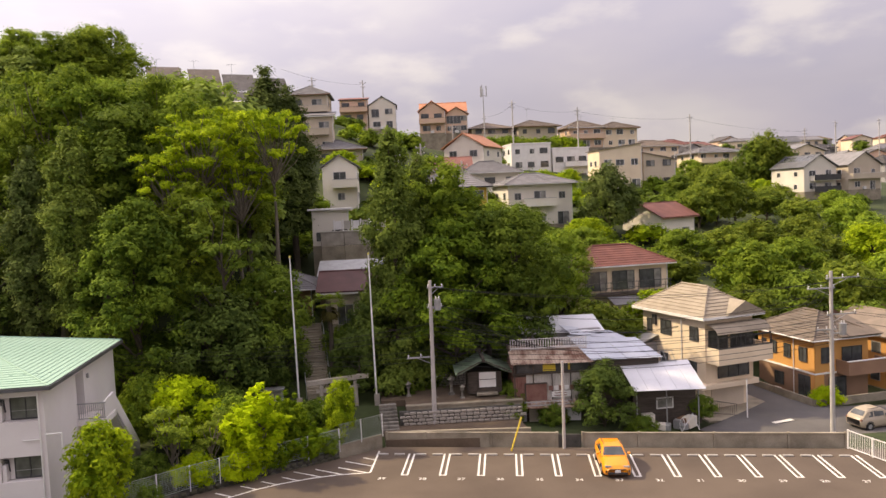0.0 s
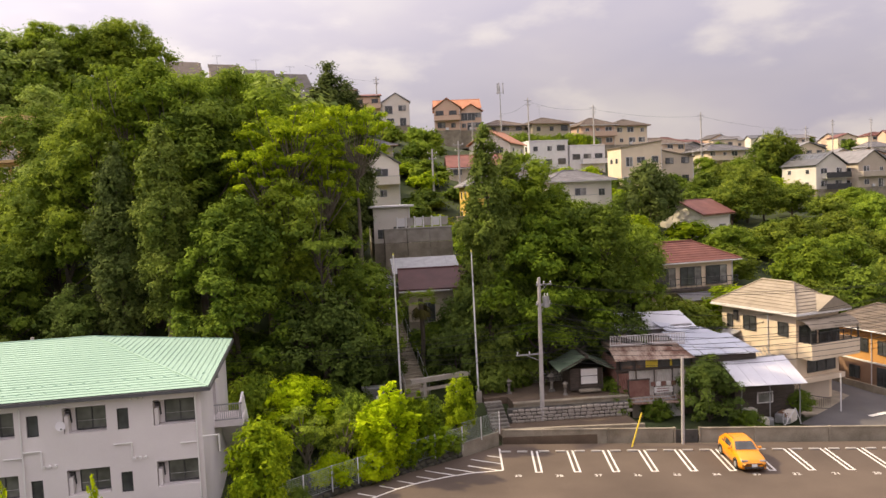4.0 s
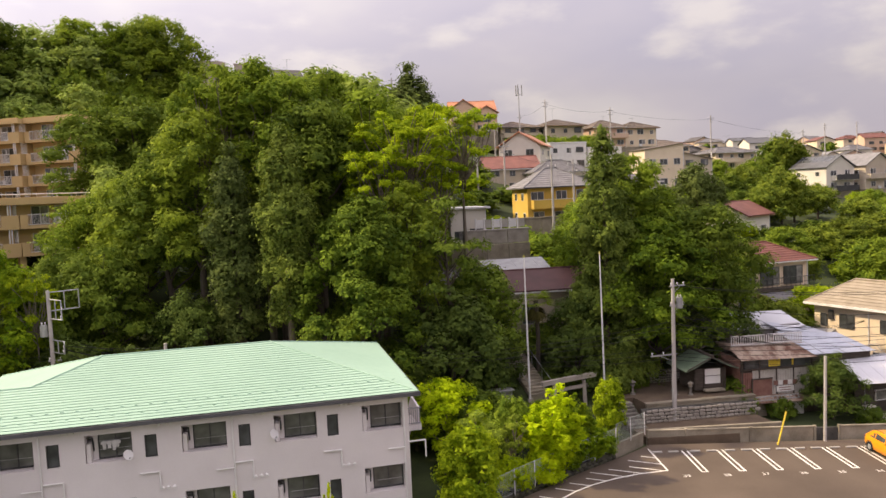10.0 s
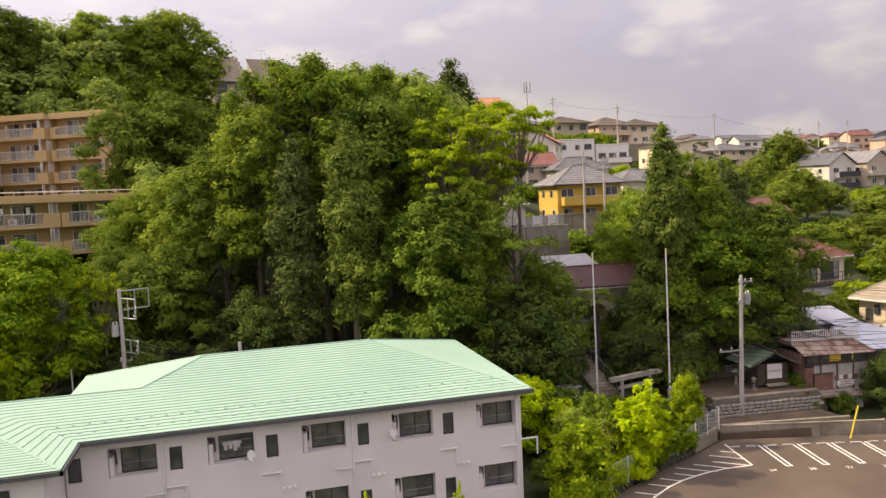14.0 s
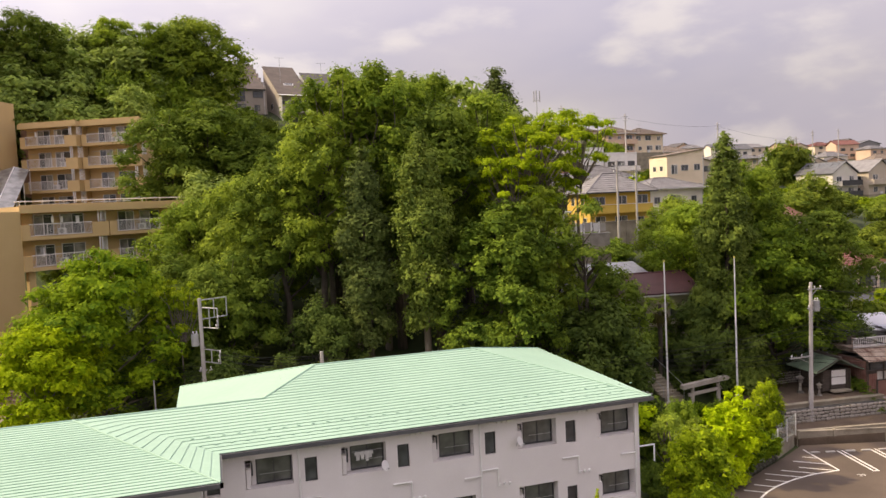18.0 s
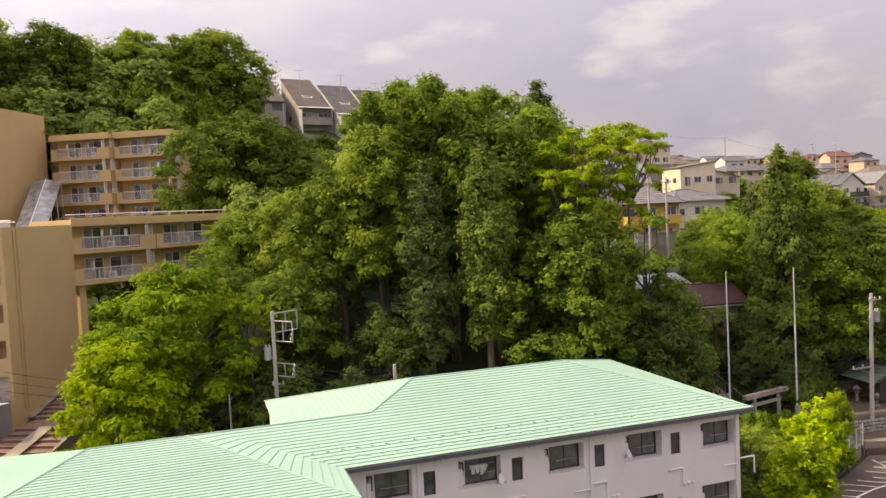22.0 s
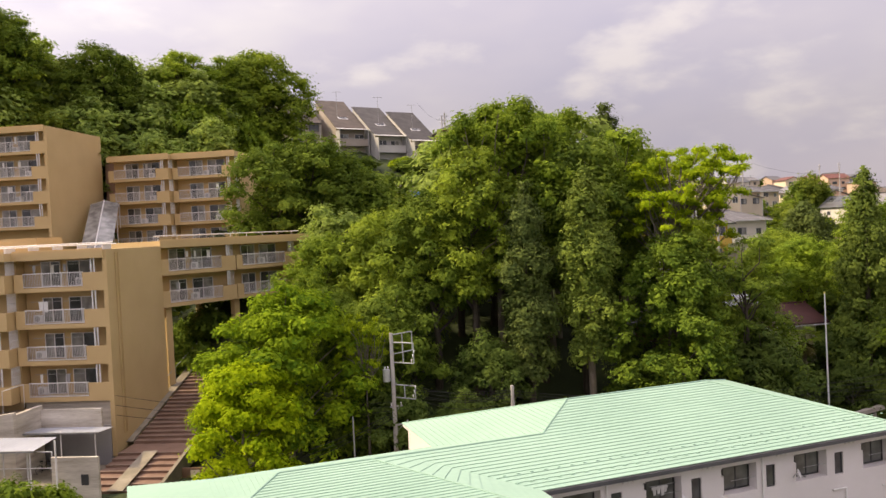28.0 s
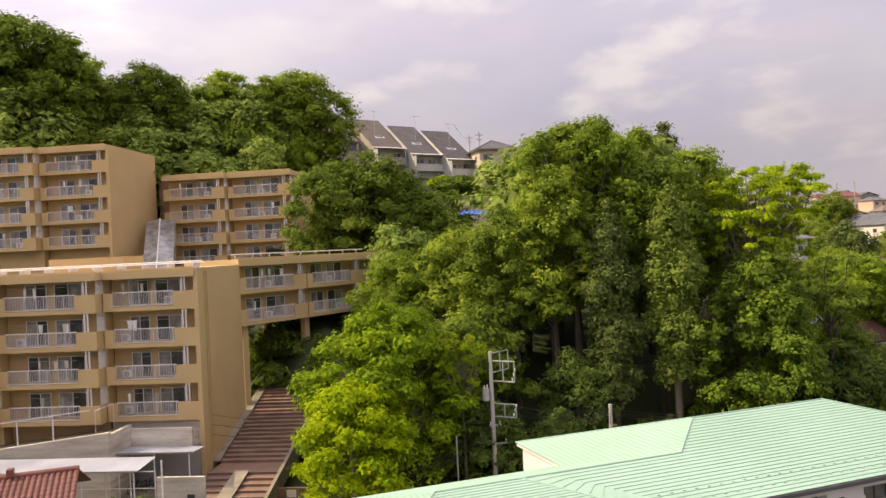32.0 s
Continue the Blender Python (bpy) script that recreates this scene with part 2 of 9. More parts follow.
LEAF_FIR = leaf_mat("leaf_fir_green", (0.060, 0.092, 0.020), (0.175, 0.225, 0.036), through_light=0.25)
LEAF_OAK = leaf_mat("leaf_oak_green", (0.068, 0.120, 0.014), (0.225, 0.320, 0.024), through_light=0.4)
LEAF_PALM = leaf_mat("leaf_brown_green", (0.05, 0.05, 0.015), (0.13, 0.11, 0.035))
WALL_WHITE = mat("off_white_render", (0.66, 0.615, 0.605), (0.76, 0.715, 0.705), 0.85, 0.35, 22, 0.10)
WALL_TAN = mat("tan_apartment_paint", (0.485, 0.345, 0.165), (0.565, 0.41, 0.205), 0.85, 0.25, 18, 0.08)
WALL_CREAM = mat("cream_render", (0.68, 0.55, 0.40), (0.79, 0.66, 0.50), 0.85, 0.4, 18, 0.08)
WALL_PEACH = mat("peach_house_render", (0.56, 0.39, 0.28), (0.66, 0.48, 0.36), 0.85, 0.3, 14, 0.08)
WALL_PALE = mat("pale_house_render", (0.64, 0.59, 0.51), (0.78, 0.73, 0.65), 0.85, 0.3, 14, 0.08, rand=0.08)
WALL_BEIGE = mat("beige_house_render", (0.46, 0.385, 0.30), (0.58, 0.495, 0.39), 0.85, 0.3, 14, 0.08, rand=0.12)
WALL_GREY = mat("grey_house_siding", (0.24, 0.23, 0.235), (0.34, 0.33, 0.33), 0.85, 0.3, 14, 0.08, rand=0.12)
WALL_YELLOW = mat("yellow_house_render", (0.55, 0.36, 0.06), (0.66, 0.45, 0.10), 0.85, 0.3, 14, 0.08)
WALL_ORANGE = mat("orange_house_siding", (0.50, 0.25, 0.07), (0.60, 0.32, 0.10), 0.8, 0.4, 16, 0.08)
WALL_BROWN = mat("brown_siding", (0.22, 0.13, 0.085), (0.31, 0.19, 0.12), 0.8, 0.4, 16, 0.08)
ROOF_GREEN = mat("mint_green_metal_roof", (0.27, 0.405, 0.325), (0.335, 0.485, 0.39), 0.7, 0.12, 3, 0.05, spec=0.2)
ROOF_GREY = mat("grey_slate_roof", (0.12, 0.115, 0.12), (0.21, 0.20, 0.205), 0.7, 0.8, 12, 0.2, rand=0.2)
ROOF_BROWN = mat("brown_slate_roof", (0.12, 0.095, 0.074), (0.20, 0.155, 0.12), 0.7, 0.8, 12, 0.2, rand=0.2)
ROOF_SAND = mat("sand_shingle_roof", (0.24, 0.20, 0.15), (0.35, 0.295, 0.225), 0.8, 0.9, 14, 0.25)
ROOF_RED = mat("red_clay_roof", (0.125, 0.045, 0.034), (0.205, 0.080, 0.060), 0.65, 0.7, 12, 0.2, rand=0.12)
ROOF_MAROON = mat("maroon_metal_roof", (0.062, 0.022, 0.022), (0.105, 0.040, 0.038), 0.6, 0.7, 12, 0.15)
ROOF_ORANGE = mat("orange_tile_roof", (0.40, 0.165, 0.085), (0.50, 0.235, 0.13), 0.7, 0.7, 12, 0.2, rand=0.1)
WALL_TAUPE = mat("taupe_render", (0.31, 0.265, 0.23), (0.41, 0.355, 0.31), 0.85, 0.3, 14, 0.08)
# white terrace walls: the weaker sunlight on them is put into this grey
WALL_DIMMED = mat("dimmed_white_render", (0.42, 0.405, 0.395), (0.54, 0.52, 0.505), 0.85, 0.3, 14, 0.08)
ROOF_UMBER = mat("umber_slate_roof", (0.085, 0.068, 0.058), (0.14, 0.112, 0.095), 0.75, 0.8, 12, 0.2)
# slate darkened further to hold the shade on the ridge row's front slopes
ROOF_DARK = mat("shade_dark_slate_roof", (0.055, 0.05, 0.05), (0.10, 0.09, 0.088), 0.75, 0.8, 12, 0.2, rand=0.15)
ROOF_CHARCOAL = mat("charcoal_metal_roof", (0.07, 0.07, 0.075), (0.12, 0.12, 0.125), 0.5, 0.8, 12, 0.1)
TIN_BLUE = mat("blue_grey_tin", (0.36, 0.38, 0.45), (0.52, 0.54, 0.60), 0.45, 0.5, 6, 0.1, metal=0.2)
TIN_WHITE = mat("white_tin", (0.54, 0.54, 0.58), (0.67, 0.67, 0.71), 0.5, 0.5, 6, 0.1)
RUST = mat("rusty_tin", (0.12, 0.055, 0.035), (0.42, 0.33, 0.26), 0.8, 1.6, 9, 0.3, contrast=0.16, stretch=(1, 0.5, 1))
RED_PAINT = mat("faded_red_paint", (0.15, 0.062, 0.048), (0.27, 0.15, 0.12), 0.8, 1.4, 9, 0.2)
WHITE_PAINT = mat("white_paint", (0.66, 0.64, 0.62), (0.80, 0.78, 0.76), 0.6, 1.2, 14, 0.08)
METAL_WHITE = mat("white_metal", (0.62, 0.60, 0.60), (0.76, 0.74, 0.74), 0.45, 1.0, 10, 0.05)
METAL_GREY = mat("grey_metal", (0.28, 0.28, 0.285), (0.42, 0.42, 0.42), 0.5, 1.5, 12, 0.08, metal=0.4)
METAL_DARK = mat("dark_metal", (0.03, 0.03, 0.032), (0.06, 0.058, 0.06), 0.5, 1.5, 12, 0.05)
POLE_GREY = mat("pole_concrete", (0.34, 0.315, 0.30), (0.47, 0.44, 0.42), 0.85, 0.8, 12, 0.15)
WOOD_DARK = mat("dark_weathered_wood", (0.045, 0.035, 0.028), (0.10, 0.08, 0.065), 0.85, 1.5, 12, 0.3, stretch=(1, 1, 6))
WOOD_BROWN = mat("brown_wood", (0.16, 0.09, 0.05), (0.26, 0.15, 0.085), 0.8, 1.2, 12, 0.2)
YELLOW_PAINT = mat("yellow_paint", (0.58, 0.42, 0.03), (0.72, 0.55, 0.06), 0.6, 1.5, 12, 0.08)
GLASS = glass_mat("window_glass", (0.10, 0.105, 0.11))
# white house panes: their grey-green reflection is put into the tint
GLASS_MID = glass_mat("reflection_grey_glass", (0.19, 0.195, 0.175))
GLASS_PALE = glass_mat("curtained_glass", (0.34, 0.33, 0.31), 0.15)
CURTAIN = mat("pale_curtain", (0.45, 0.42, 0.38), (0.58, 0.55, 0.50), 0.9, 2.0, 12, 0.1)
CLOTH = mat("laundry_cloth", (0.55, 0.53, 0.52), (0.75, 0.73, 0.72), 0.9, 2.0, 12, 0.1, rand=0.2)
TARP = mat("blue_tarp", (0.05, 0.14, 0.48), (0.09, 0.22, 0.62), 0.5, 1.0, 8, 0.3)
CAR_ORANGE = mat("orange_car_paint", (0.74, 0.265, 0.006), (0.78, 0.295, 0.010), 0.28, 1.0, 8, 0.0, spec=0.6)
CAR_BEIGE = mat("champagne_car_paint", (0.37, 0.305, 0.225), (0.41, 0.34, 0.25), 0.3, 1.0, 8, 0.0, spec=0.6)
RUBBER = mat("black_rubber", (0.012, 0.012, 0.012), (0.025, 0.025, 0.025), 0.85, 3, 14, 0.1)
BRICK = mat("brown_step_brick", (0.175, 0.105, 0.075), (0.26, 0.165, 0.118), 0.85, 0.9, 12, 0.2)
HEDGE_FENCE = mat("pale_green_wire", (0.26, 0.29, 0.26), (0.38, 0.41, 0.38), 0.6, 2, 12, 0.05)


# ---------------------------------------------------------------- building helpers
class G:
    """Collects the faces of one mesh."""

    def __init__(self):
        self.v, self.f = [], []

    def add(self, vs, fs):
        o = len(self.v)
        self.v += [tuple(p) for p in vs]
        self.f += [tuple(i + o for i in q) for q in fs]
        return self

    def box(self, x0, y0, z0, x1, y1, z1, c=0.0):
        if c <= 0:
            return self.add([(x, y, z) for z in (z0, z1) for y in (y0, y1) for x in (x0, x1)],
                            [(0, 2, 3, 1), (4, 5, 7, 6), (0, 1, 5, 4), (2, 6, 7, 3), (0, 4, 6, 2), (1, 3, 7, 5)])
        ring = lambda z, e: [(x0 + e + (0 if e else c), y0 + e, z), (x1 - e - (0 if e else c), y0 + e, z), (x1 - e, y0 + e + (0 if e else c), z), (x1 - e, y1 - e - (0 if e else c), z),
                             (x1 - e - (0 if e else c), y1 - e, z), (x0 + e + (0 if e else c), y1 - e, z), (x0 + e, y1 - e - (0 if e else c), z), (x0 + e, y0 + e + (0 if e else c), z)]
        a, b, d, e = ring(z0, c), ring(z0 + c, 0), ring(z1 - c, 0), ring(z1, c)
        fs = [tuple(range(7, -1, -1)), tuple(range(24, 32))]
        for k in range(3):
            fs += [(8 * k + i, 8 * k + (i + 1) % 8, 8 * k + 8 + (i + 1) % 8, 8 * k + 8 + i) for i in range(8)]
        return self.add(a + b + d + e, fs)

    def tube(self, p, q, r, r2=None, n=8, cap=True):
        p, q = Vector(p), Vector(q)
        w = (q - p).normalized()
        a = w.orthogonal().normalized()
        b = w.cross(a)
        r2 = r if r2 is None else r2
        ring = lambda c, s: [c + (a * math.cos(6.28318 * i / n) + b * math.sin(6.28318 * i / n)) * s for i in range(n)]
        fs = [(i, (i + 1) % n, n + (i + 1) % n, n + i) for i in range(n)]
        if cap:
            fs += [tuple(range(n - 1, -1, -1)), tuple(range(n, 2 * n))]
        return self.add(ring(p, r) + ring(q, r2), fs)

    def path(self, pts, r, n=5):
        """One unbroken tube along the points."""
        pts = [Vector(p) for p in pts]
        w = (pts[-1] - pts[0]).normalized()
        a = w.orthogonal().normalized()
        b = w.cross(a)
        o = len(self.v)
        for p in pts:
            self.v += [tuple(p + (a * math.cos(6.28318 * i / n) + b * math.sin(6.28318 * i / n)) * r) for i in range(n)]
        for k in range(len(pts) - 1):
            self.f += [(o + k * n + i, o + k * n + (i + 1) % n, o + (k + 1) * n + (i + 1) % n, o + (k + 1) * n + i) for i in range(n)]
        return self

    def slab(self, a, b, c, d, t):
        """A sheet with corners a, b, c, d and thickness t along its normal."""
        a, b, c, d = map(Vector, (a, b, c, d))
        nn = (b - a).cross(d - a).normalized() * t
        return self.add([a, b, c, d, a + nn, b + nn, c + nn, d + nn], [(3, 2, 1, 0), (4, 5, 6, 7), (0, 1, 5, 4), (1, 2, 6, 5), (2, 3, 7, 6), (3, 0, 4, 7)])

    def prism(self, poly, z0, z1):
        n = len(poly)
        return self.add([(x, y, z0) for x, y in poly] + [(x, y, z1) for x, y in poly],
                        [tuple(range(n - 1, -1, -1)), tuple(range(n, 2 * n))] + [(i, (i + 1) % n, n + (i + 1) % n, n + i) for i in range(n)])

    def profile(self, poly, x0, x1):
        """A (y, z) outline drawn out along x."""
        n = len(poly)
        return self.add([(x0, y, z) for y, z in poly] + [(x1, y, z) for y, z in poly],
                        [tuple(range(n)), tuple(range(2 * n - 1, n - 1, -1))] + [(i, n + i, n + (i + 1) % n, (i + 1) % n) for i in range(n)])

    def mesh(self, name, material, smooth=False):
        me = bpy.data.meshes.new(name)
        me.from_pydata(self.v, [], self.f)
        if material:
            me.materials.append(material)
        if smooth:
            me.polygons.foreach_set("use_smooth", [True] * len(me.polygons))
        me.update()
        return me


def part(name, g, material, parent, label="", smooth=False, m=None):
    ob = new(name, g.mesh(name, material, smooth) if isinstance(g, G) else g)
    ob.parent = parent
    if m is not None:
        ob.matrix_basis = m
    return tagged(ob, label)


def thing(name, m, label, category, group="", kind=""):
    ob = new(name)
    ob.empty_display_size = 0.3
    ob.matrix_basis = m
    return tagged(ob, label, category, group, kind)


def solo(name, g, material, label, category, group="", kind="", m=None, smooth=False):
    ob = new(name, g.mesh(name, material, smooth))
    if m is not None:
        ob.matrix_basis = m
    return tagged(ob, label, category, group, kind)


def smooth01(v):
    v = min(1.0, max(0.0, v))
    return v * v * (3 - 2 * v)


def ramp_lin(v, pairs):
    for (a, p), (b, q) in zip(pairs, pairs[1:]):
        if v <= b:
            return p + (q - p) * max(0.0, v - a) / (b - a)
    return pairs[-1][1]


def hill(x, y):
    """The height of the ground."""
    y0 = 62 + 0.25 * min(80.0, max(0.0, x - 18)) + 20 * smooth01((-45 - x) / 7)
    far = smooth01((y - 200) / 120)
    factor = min(1.3, max(0.5, 1.1 - 0.0032 * x)) * (1 - far) + far
    up = ramp_lin(y - y0, ((0, 0), (13, 5), (38, 11.5), (83, 21.5), (108, 27.5), (150, 30), (440, 36), (3000, 60)))
    left = 9 * smooth01((35 - x) / 60) * smooth01((y - 95) / 55)
    low = -0.022 * min(45.0, max(-5.0, x - 4.4)) * (1 - smooth01((y - 60) / 30))
    yard = 1.3 * smooth01((y - 58.5) / 1.5) * (1 - smooth01((x - 12) / 3)) * (1 - smooth01((-5 - x) / 6)) * (1 - smooth01((y - 75) / 10))
    drop = -0.8 * smooth01((x - 22) / 6) * smooth01((y - 50.5) / 2) * (1 - smooth01((y - 66) / 8))
    apt = 3.2 * smooth01((-42 - x) / 7) * smooth01((y - 52) / 8)
    return low + up * factor + left + yard + apt + drop


# the lot's own frame: u along the row of bays, v towards the wall
LOT_M = pose(4.4, 51.9, 0, 0, math.degrees(math.atan(0.022)), -12.9)


def lot(u, v, z=0.0):
    return LOT_M @ Vector((u, v, z))

# ---------------------------------------------------------------- ground
def steps_list(*spans):
    out = []
    for a, b, n in spans:
        out += [a + (b - a) * i / n for i in range(n)]
    return out + [spans[-1][1]]


def build_ground():
    xs = steps_list((-2500, -300, 8), (-300, -120, 12), (-120, 150, 108), (150, 400, 25), (400, 3000, 12))
    ys = steps_list((-400, -60, 5), (-60, 40, 12), (40, 200, 80), (200, 500, 24), (500, 4500, 14))
    g = G()
    for y in ys:
        for x in xs:
            z = hill(x, y) + 0.35 * noise.noise((x * 0.12, y * 0.12, 0)) * smooth01((y - 62) / 10) - 0.25 * (1 - smooth01((y - 53) / 3))
            g.v.append((x, y, z))
    w = len(xs)
    for j in range(len(ys) - 1):
        for i in range(w - 1):
            g.f.append((j * w + i, j * w + i + 1, (j + 1) * w + i + 1, (j + 1) * w + i))
    return solo("ground", g, GROUND, "sloping ground under the trees and houses", "ground", kind="structure", smooth=True)


build_ground()

LOT_EDGE = [(2.9, 53.8), (-0.2, 52.1), (-4.4, 50.0), (-9.3, 47.2), (-16, 42.5), (-19, 30), (-10, 0), (30, -20), (75, 0), (70, 30), (36, 46.1)]


def flat_sheet(name, edge, material, label, category, lift, kind="structure"):
    g = G()
    top = []
    for x, y in edge:
        q = LOT_M.inverted() @ Vector((x, y, 0))
        top.append(lot(q.x, q.y, lift))
    n = len(top)
    g.add([p for p in top] + [p - Vector((0, 0, 0.3)) for p in top], [tuple(reversed(range(n)))] + [(i, (i + 1) % n, n + (i + 1) % n, n + i) for i in range(n)])
    return solo(name, g, material, label, category, kind=kind)


flat_sheet("parking_lot", LOT_EDGE, ASPHALT, "sunlit brownish asphalt parking lot with white bay lines", "parking lot", 0.0)

# ---------------------------------------------------------------- white two-storey apartment house with the green roof
def holed_wall(g, x0, x1, z0, z1, holes, y0, y1):
    """A wall along x between y0 and y1 with rectangular openings (xa, xb, za, zb) cut through."""
    xs = sorted({x0, x1, *[h[0] for h in holes], *[h[1] for h in holes]})
    zs = sorted({z0, z1, *[h[2] for h in holes], *[h[3] for h in holes]})
    nx, nz, o = len(xs), len(zs), len(g.v)
    g.v += [(x, y, z) for y in (y0, y1) for z in zs for x in xs]
    at = lambda i, j, k: o + k * nx * nz + j * nx + i
    full = lambda i, j: 0 <= i < nx - 1 and 0 <= j < nz - 1 and not any(h[0] < (xs[i] + xs[i + 1]) / 2 < h[1] and h[2] < (zs[j] + zs[j + 1]) / 2 < h[3] for h in holes)
    for i in range(nx - 1):
        for j in range(nz - 1):
            if not full(i, j):
                continue
            g.f += [(at(i, j, 0), at(i + 1, j, 0), at(i + 1, j + 1, 0), at(i, j + 1, 0)), (at(i, j, 1), at(i, j + 1, 1), at(i + 1, j + 1, 1), at(i + 1, j, 1))]
            for p, q, di, dj in (((i, j), (i, j + 1), -1, 0), ((i + 1, j + 1), (i + 1, j), 1, 0), ((i + 1, j), (i, j), 0, -1), ((i, j + 1), (i + 1, j + 1), 0, 1)):
                if not full(i + di, j + dj):
                    g.f.append((at(*p, 0), at(*q, 0), at(*q, 1), at(*p, 1)))
    return g


def courses(g, a, b, c, d, n, lip=0.03):
    """A roof slope from the eave a-b to the top d-c, in n lapped courses."""
    a, b, c, d = map(Vector, (a, b, c, d))
    up = (b - a).cross(d - a).normalized()
    if up.z < 0:
        up = -up
    o = len(g.v)
    for i in range(n + 1):
        p, q = a.lerp(d, i / n), b.lerp(c, i / n)
        g.v += [tuple(p + up * 0.004), tuple(q + up * 0.004), tuple(q + up * lip), tuple(p + up * lip)]
    for i in range(n):
        k = o + 4 * i
        g.f += [(k, k + 1, k + 2, k + 3), (k + 3, k + 2, k + 5, k + 4)]
    return g


def sliding_window(parent, x0, x1, z0, z1, y, panes=2, material=None, frame_mat=None, name="window"):
    """A framed sliding window in the plane y, facing -y; its panes are parts of their own."""
    w = 0.05
    g = G()
    g.box(x0, y - 0.05, z0, x1, y + 0.03, z0 + w), g.box(x0, y - 0.05, z1 - w, x1, y + 0.03, z1)
    for i in range(panes + 1):
        x = x0 + (x1 - x0 - w) * i / panes
        g.box(x, y - 0.05, z0 + w, x + w, y + 0.03, z1 - w)
    ob = part(name, g, frame_mat or METAL_DARK, parent)
    for i in range(panes):
        a = x0 + (x1 - x0 - w) * i / panes + w
        b = x0 + (x1 - x0 - w) * (i + 1) / panes
        part("pane", G().box(a, y - 0.012 + 0.01 * (i % 2), z0 + w, b, y + 0.004 + 0.01 * (i % 2), z1 - w), (material or [GLASS])[i % len(material or [GLASS])], ob)
    return ob


def white_house():
    top = thing("apartment_house", pose(0, 0, 0), "white rendered two-storey apartment house with a mint green metal roof", "apartment house")
    big = [-36.78, -32.34, -27.86, -23.34, -18.82]
    small = [-38.5, -34.08, -29.62, -25.12, -20.66]
    holes = []
    for x in big:
        holes += [(x, x + 2.15, 6.4, 7.78), (x, x + 2.15, 3.06, 4.44)]
    for x in small:
        holes += [(x, x + 0.58, 6.38, 7.52), (x, x + 0.58, 2.95, 4.06)]
    g = holed_wall(G(), -38.6, -16.35, -0.8, 8.2, holes, 44.2, 44.75)
    part("front_wall", g, WALL_WHITE, top)
    # the end wall with its doorway and outside stair
    g = G()
    g.box(-16.65, 44.75, -0.8, -16.35, 49.5, 8.2), g.box(-16.65, 51.0, -0.8, -16.35, 57.7, 8.2), g.box(-16.65, 49.5, -0.8, -16.35, 51.0, 4.9), g.box(-16.65, 49.5, 7.75, -16.35, 51.0, 8.2)
    g.box(-18.2, 49.3, 4.9, -17.9, 51.2, 8.2), g.box(-17.9, 49.3, 4.9, -16.65, 49.5, 8.2), g.box(-17.9, 51.0, 4.9, -16.65, 51.2, 8.2), g.box(-17.9, 49.5, 4.8, -16.65, 51.0, 4.9)
    g.box(-39.5, 57.4, -0.8, -16.65, 57.7, 8.2), g.box(-39.8, 49.0, -0.8, -39.5, 57.7, 8.2)
    g.box(-38.6, 45.2, -0.8, -17.0, 45.5, 8.1)
    part("wall", g, WALL_WHITE, top)
    part("door", G().box(-17.9, 49.6, 4.92, -17.84, 50.9, 6.95), METAL_GREY, top, "grey steel entrance door")
    part("wall_lamp", G().box(-16.35, 51.5, 7.1, -16.2, 51.65, 7.4, 0.02), METAL_GREY, top)
    landing = part("landing", G().box(-16.35, 49.3, 4.55, -14.65, 51.5, 4.9), WALL_WHITE, top)
    g = G()
    for i in range(13):
        g.box(-16.25 + i * 0.125, 49.35, 4.95, -16.22 + i * 0.125, 49.38, 5.88)
    g.box(-16.33, 49.33, 5.88, -14.65, 49.4, 5.95), g.box(-16.33, 49.33, 4.95, -14.65, 49.4, 5.0)
    part("railing", g, METAL_GREY, landing, "grey metal railing")
    stair = part("stair", G().slab((-16.3, 51.5, 4.45), (-14.72, 51.5, 4.45), (-14.72, 56.9, -0.4), (-16.3, 56.9, -0.4), 0.16), WALL_WHITE, top)
    for i in range(27):
        part("step", G().box(-16.3, 51.5 + i * 0.2, 4.72 - i * 0.18, -14.72, 51.74 + i * 0.2, 4.9 - i * 0.18), CONCRETE_PALE, stair)
    part("parapet", G().slab((-14.72, 49.4, 4.5), (-14.72, 51.5, 4.5), (-14.72, 51.5, 6.1), (-14.72, 49.4, 5.95), -0.12).slab((-14.72, 51.5, 4.5), (-14.72, 56.9, -0.4), (-14.72, 56.9, 1.2), (-14.72, 51.5, 6.1), -0.12), WALL_WHITE, stair, "sloping white stair parapet")
    for x in big:
        for z0, z1 in ((6.4, 7.78), (3.06, 4.44)):
            sliding_window(top, x + 0.5, x + 2.13, z0 + 0.02, z1 - 0.02, 44.80, 2, [GLASS_PALE, GLASS_MID] if (int(x * 3) + int(z0)) % 3 == 0 else [GLASS_MID, GLASS_MID, GLASS])
            g = G().box(x + 0.03, 44.3, z0 + 0.01, x + 0.24, 44.74, z1 - 0.45, 0.02)
            shelf = part("niche_pier", g, WALL_WHITE, top)
            part("side_panel", G().box(x + 0.25, 44.74, z0 + 0.01, x + 0.49, 44.84, z1 - 0.01), WALL_WHITE, top)
            g = G().path([(x + 0.02, 44.5, z1 - 0.2), (x + 0.30, 44.5, z1 - 0.2), (x + 0.32, 44.5, z1 - 0.5), (x + 0.32, 44.6, z0 + 0.5)], 0.045)
            part("flue_pipe", g, METAL_DARK, shelf, "brown bent flue pipe")
            rail = G().tube((x + 0.66, 44.3, z0 + 0.62), (x + 2.15, 44.3, z0 + 0.62), 0.012, n=6)
            part("window_rail", rail, METAL_GREY, top)
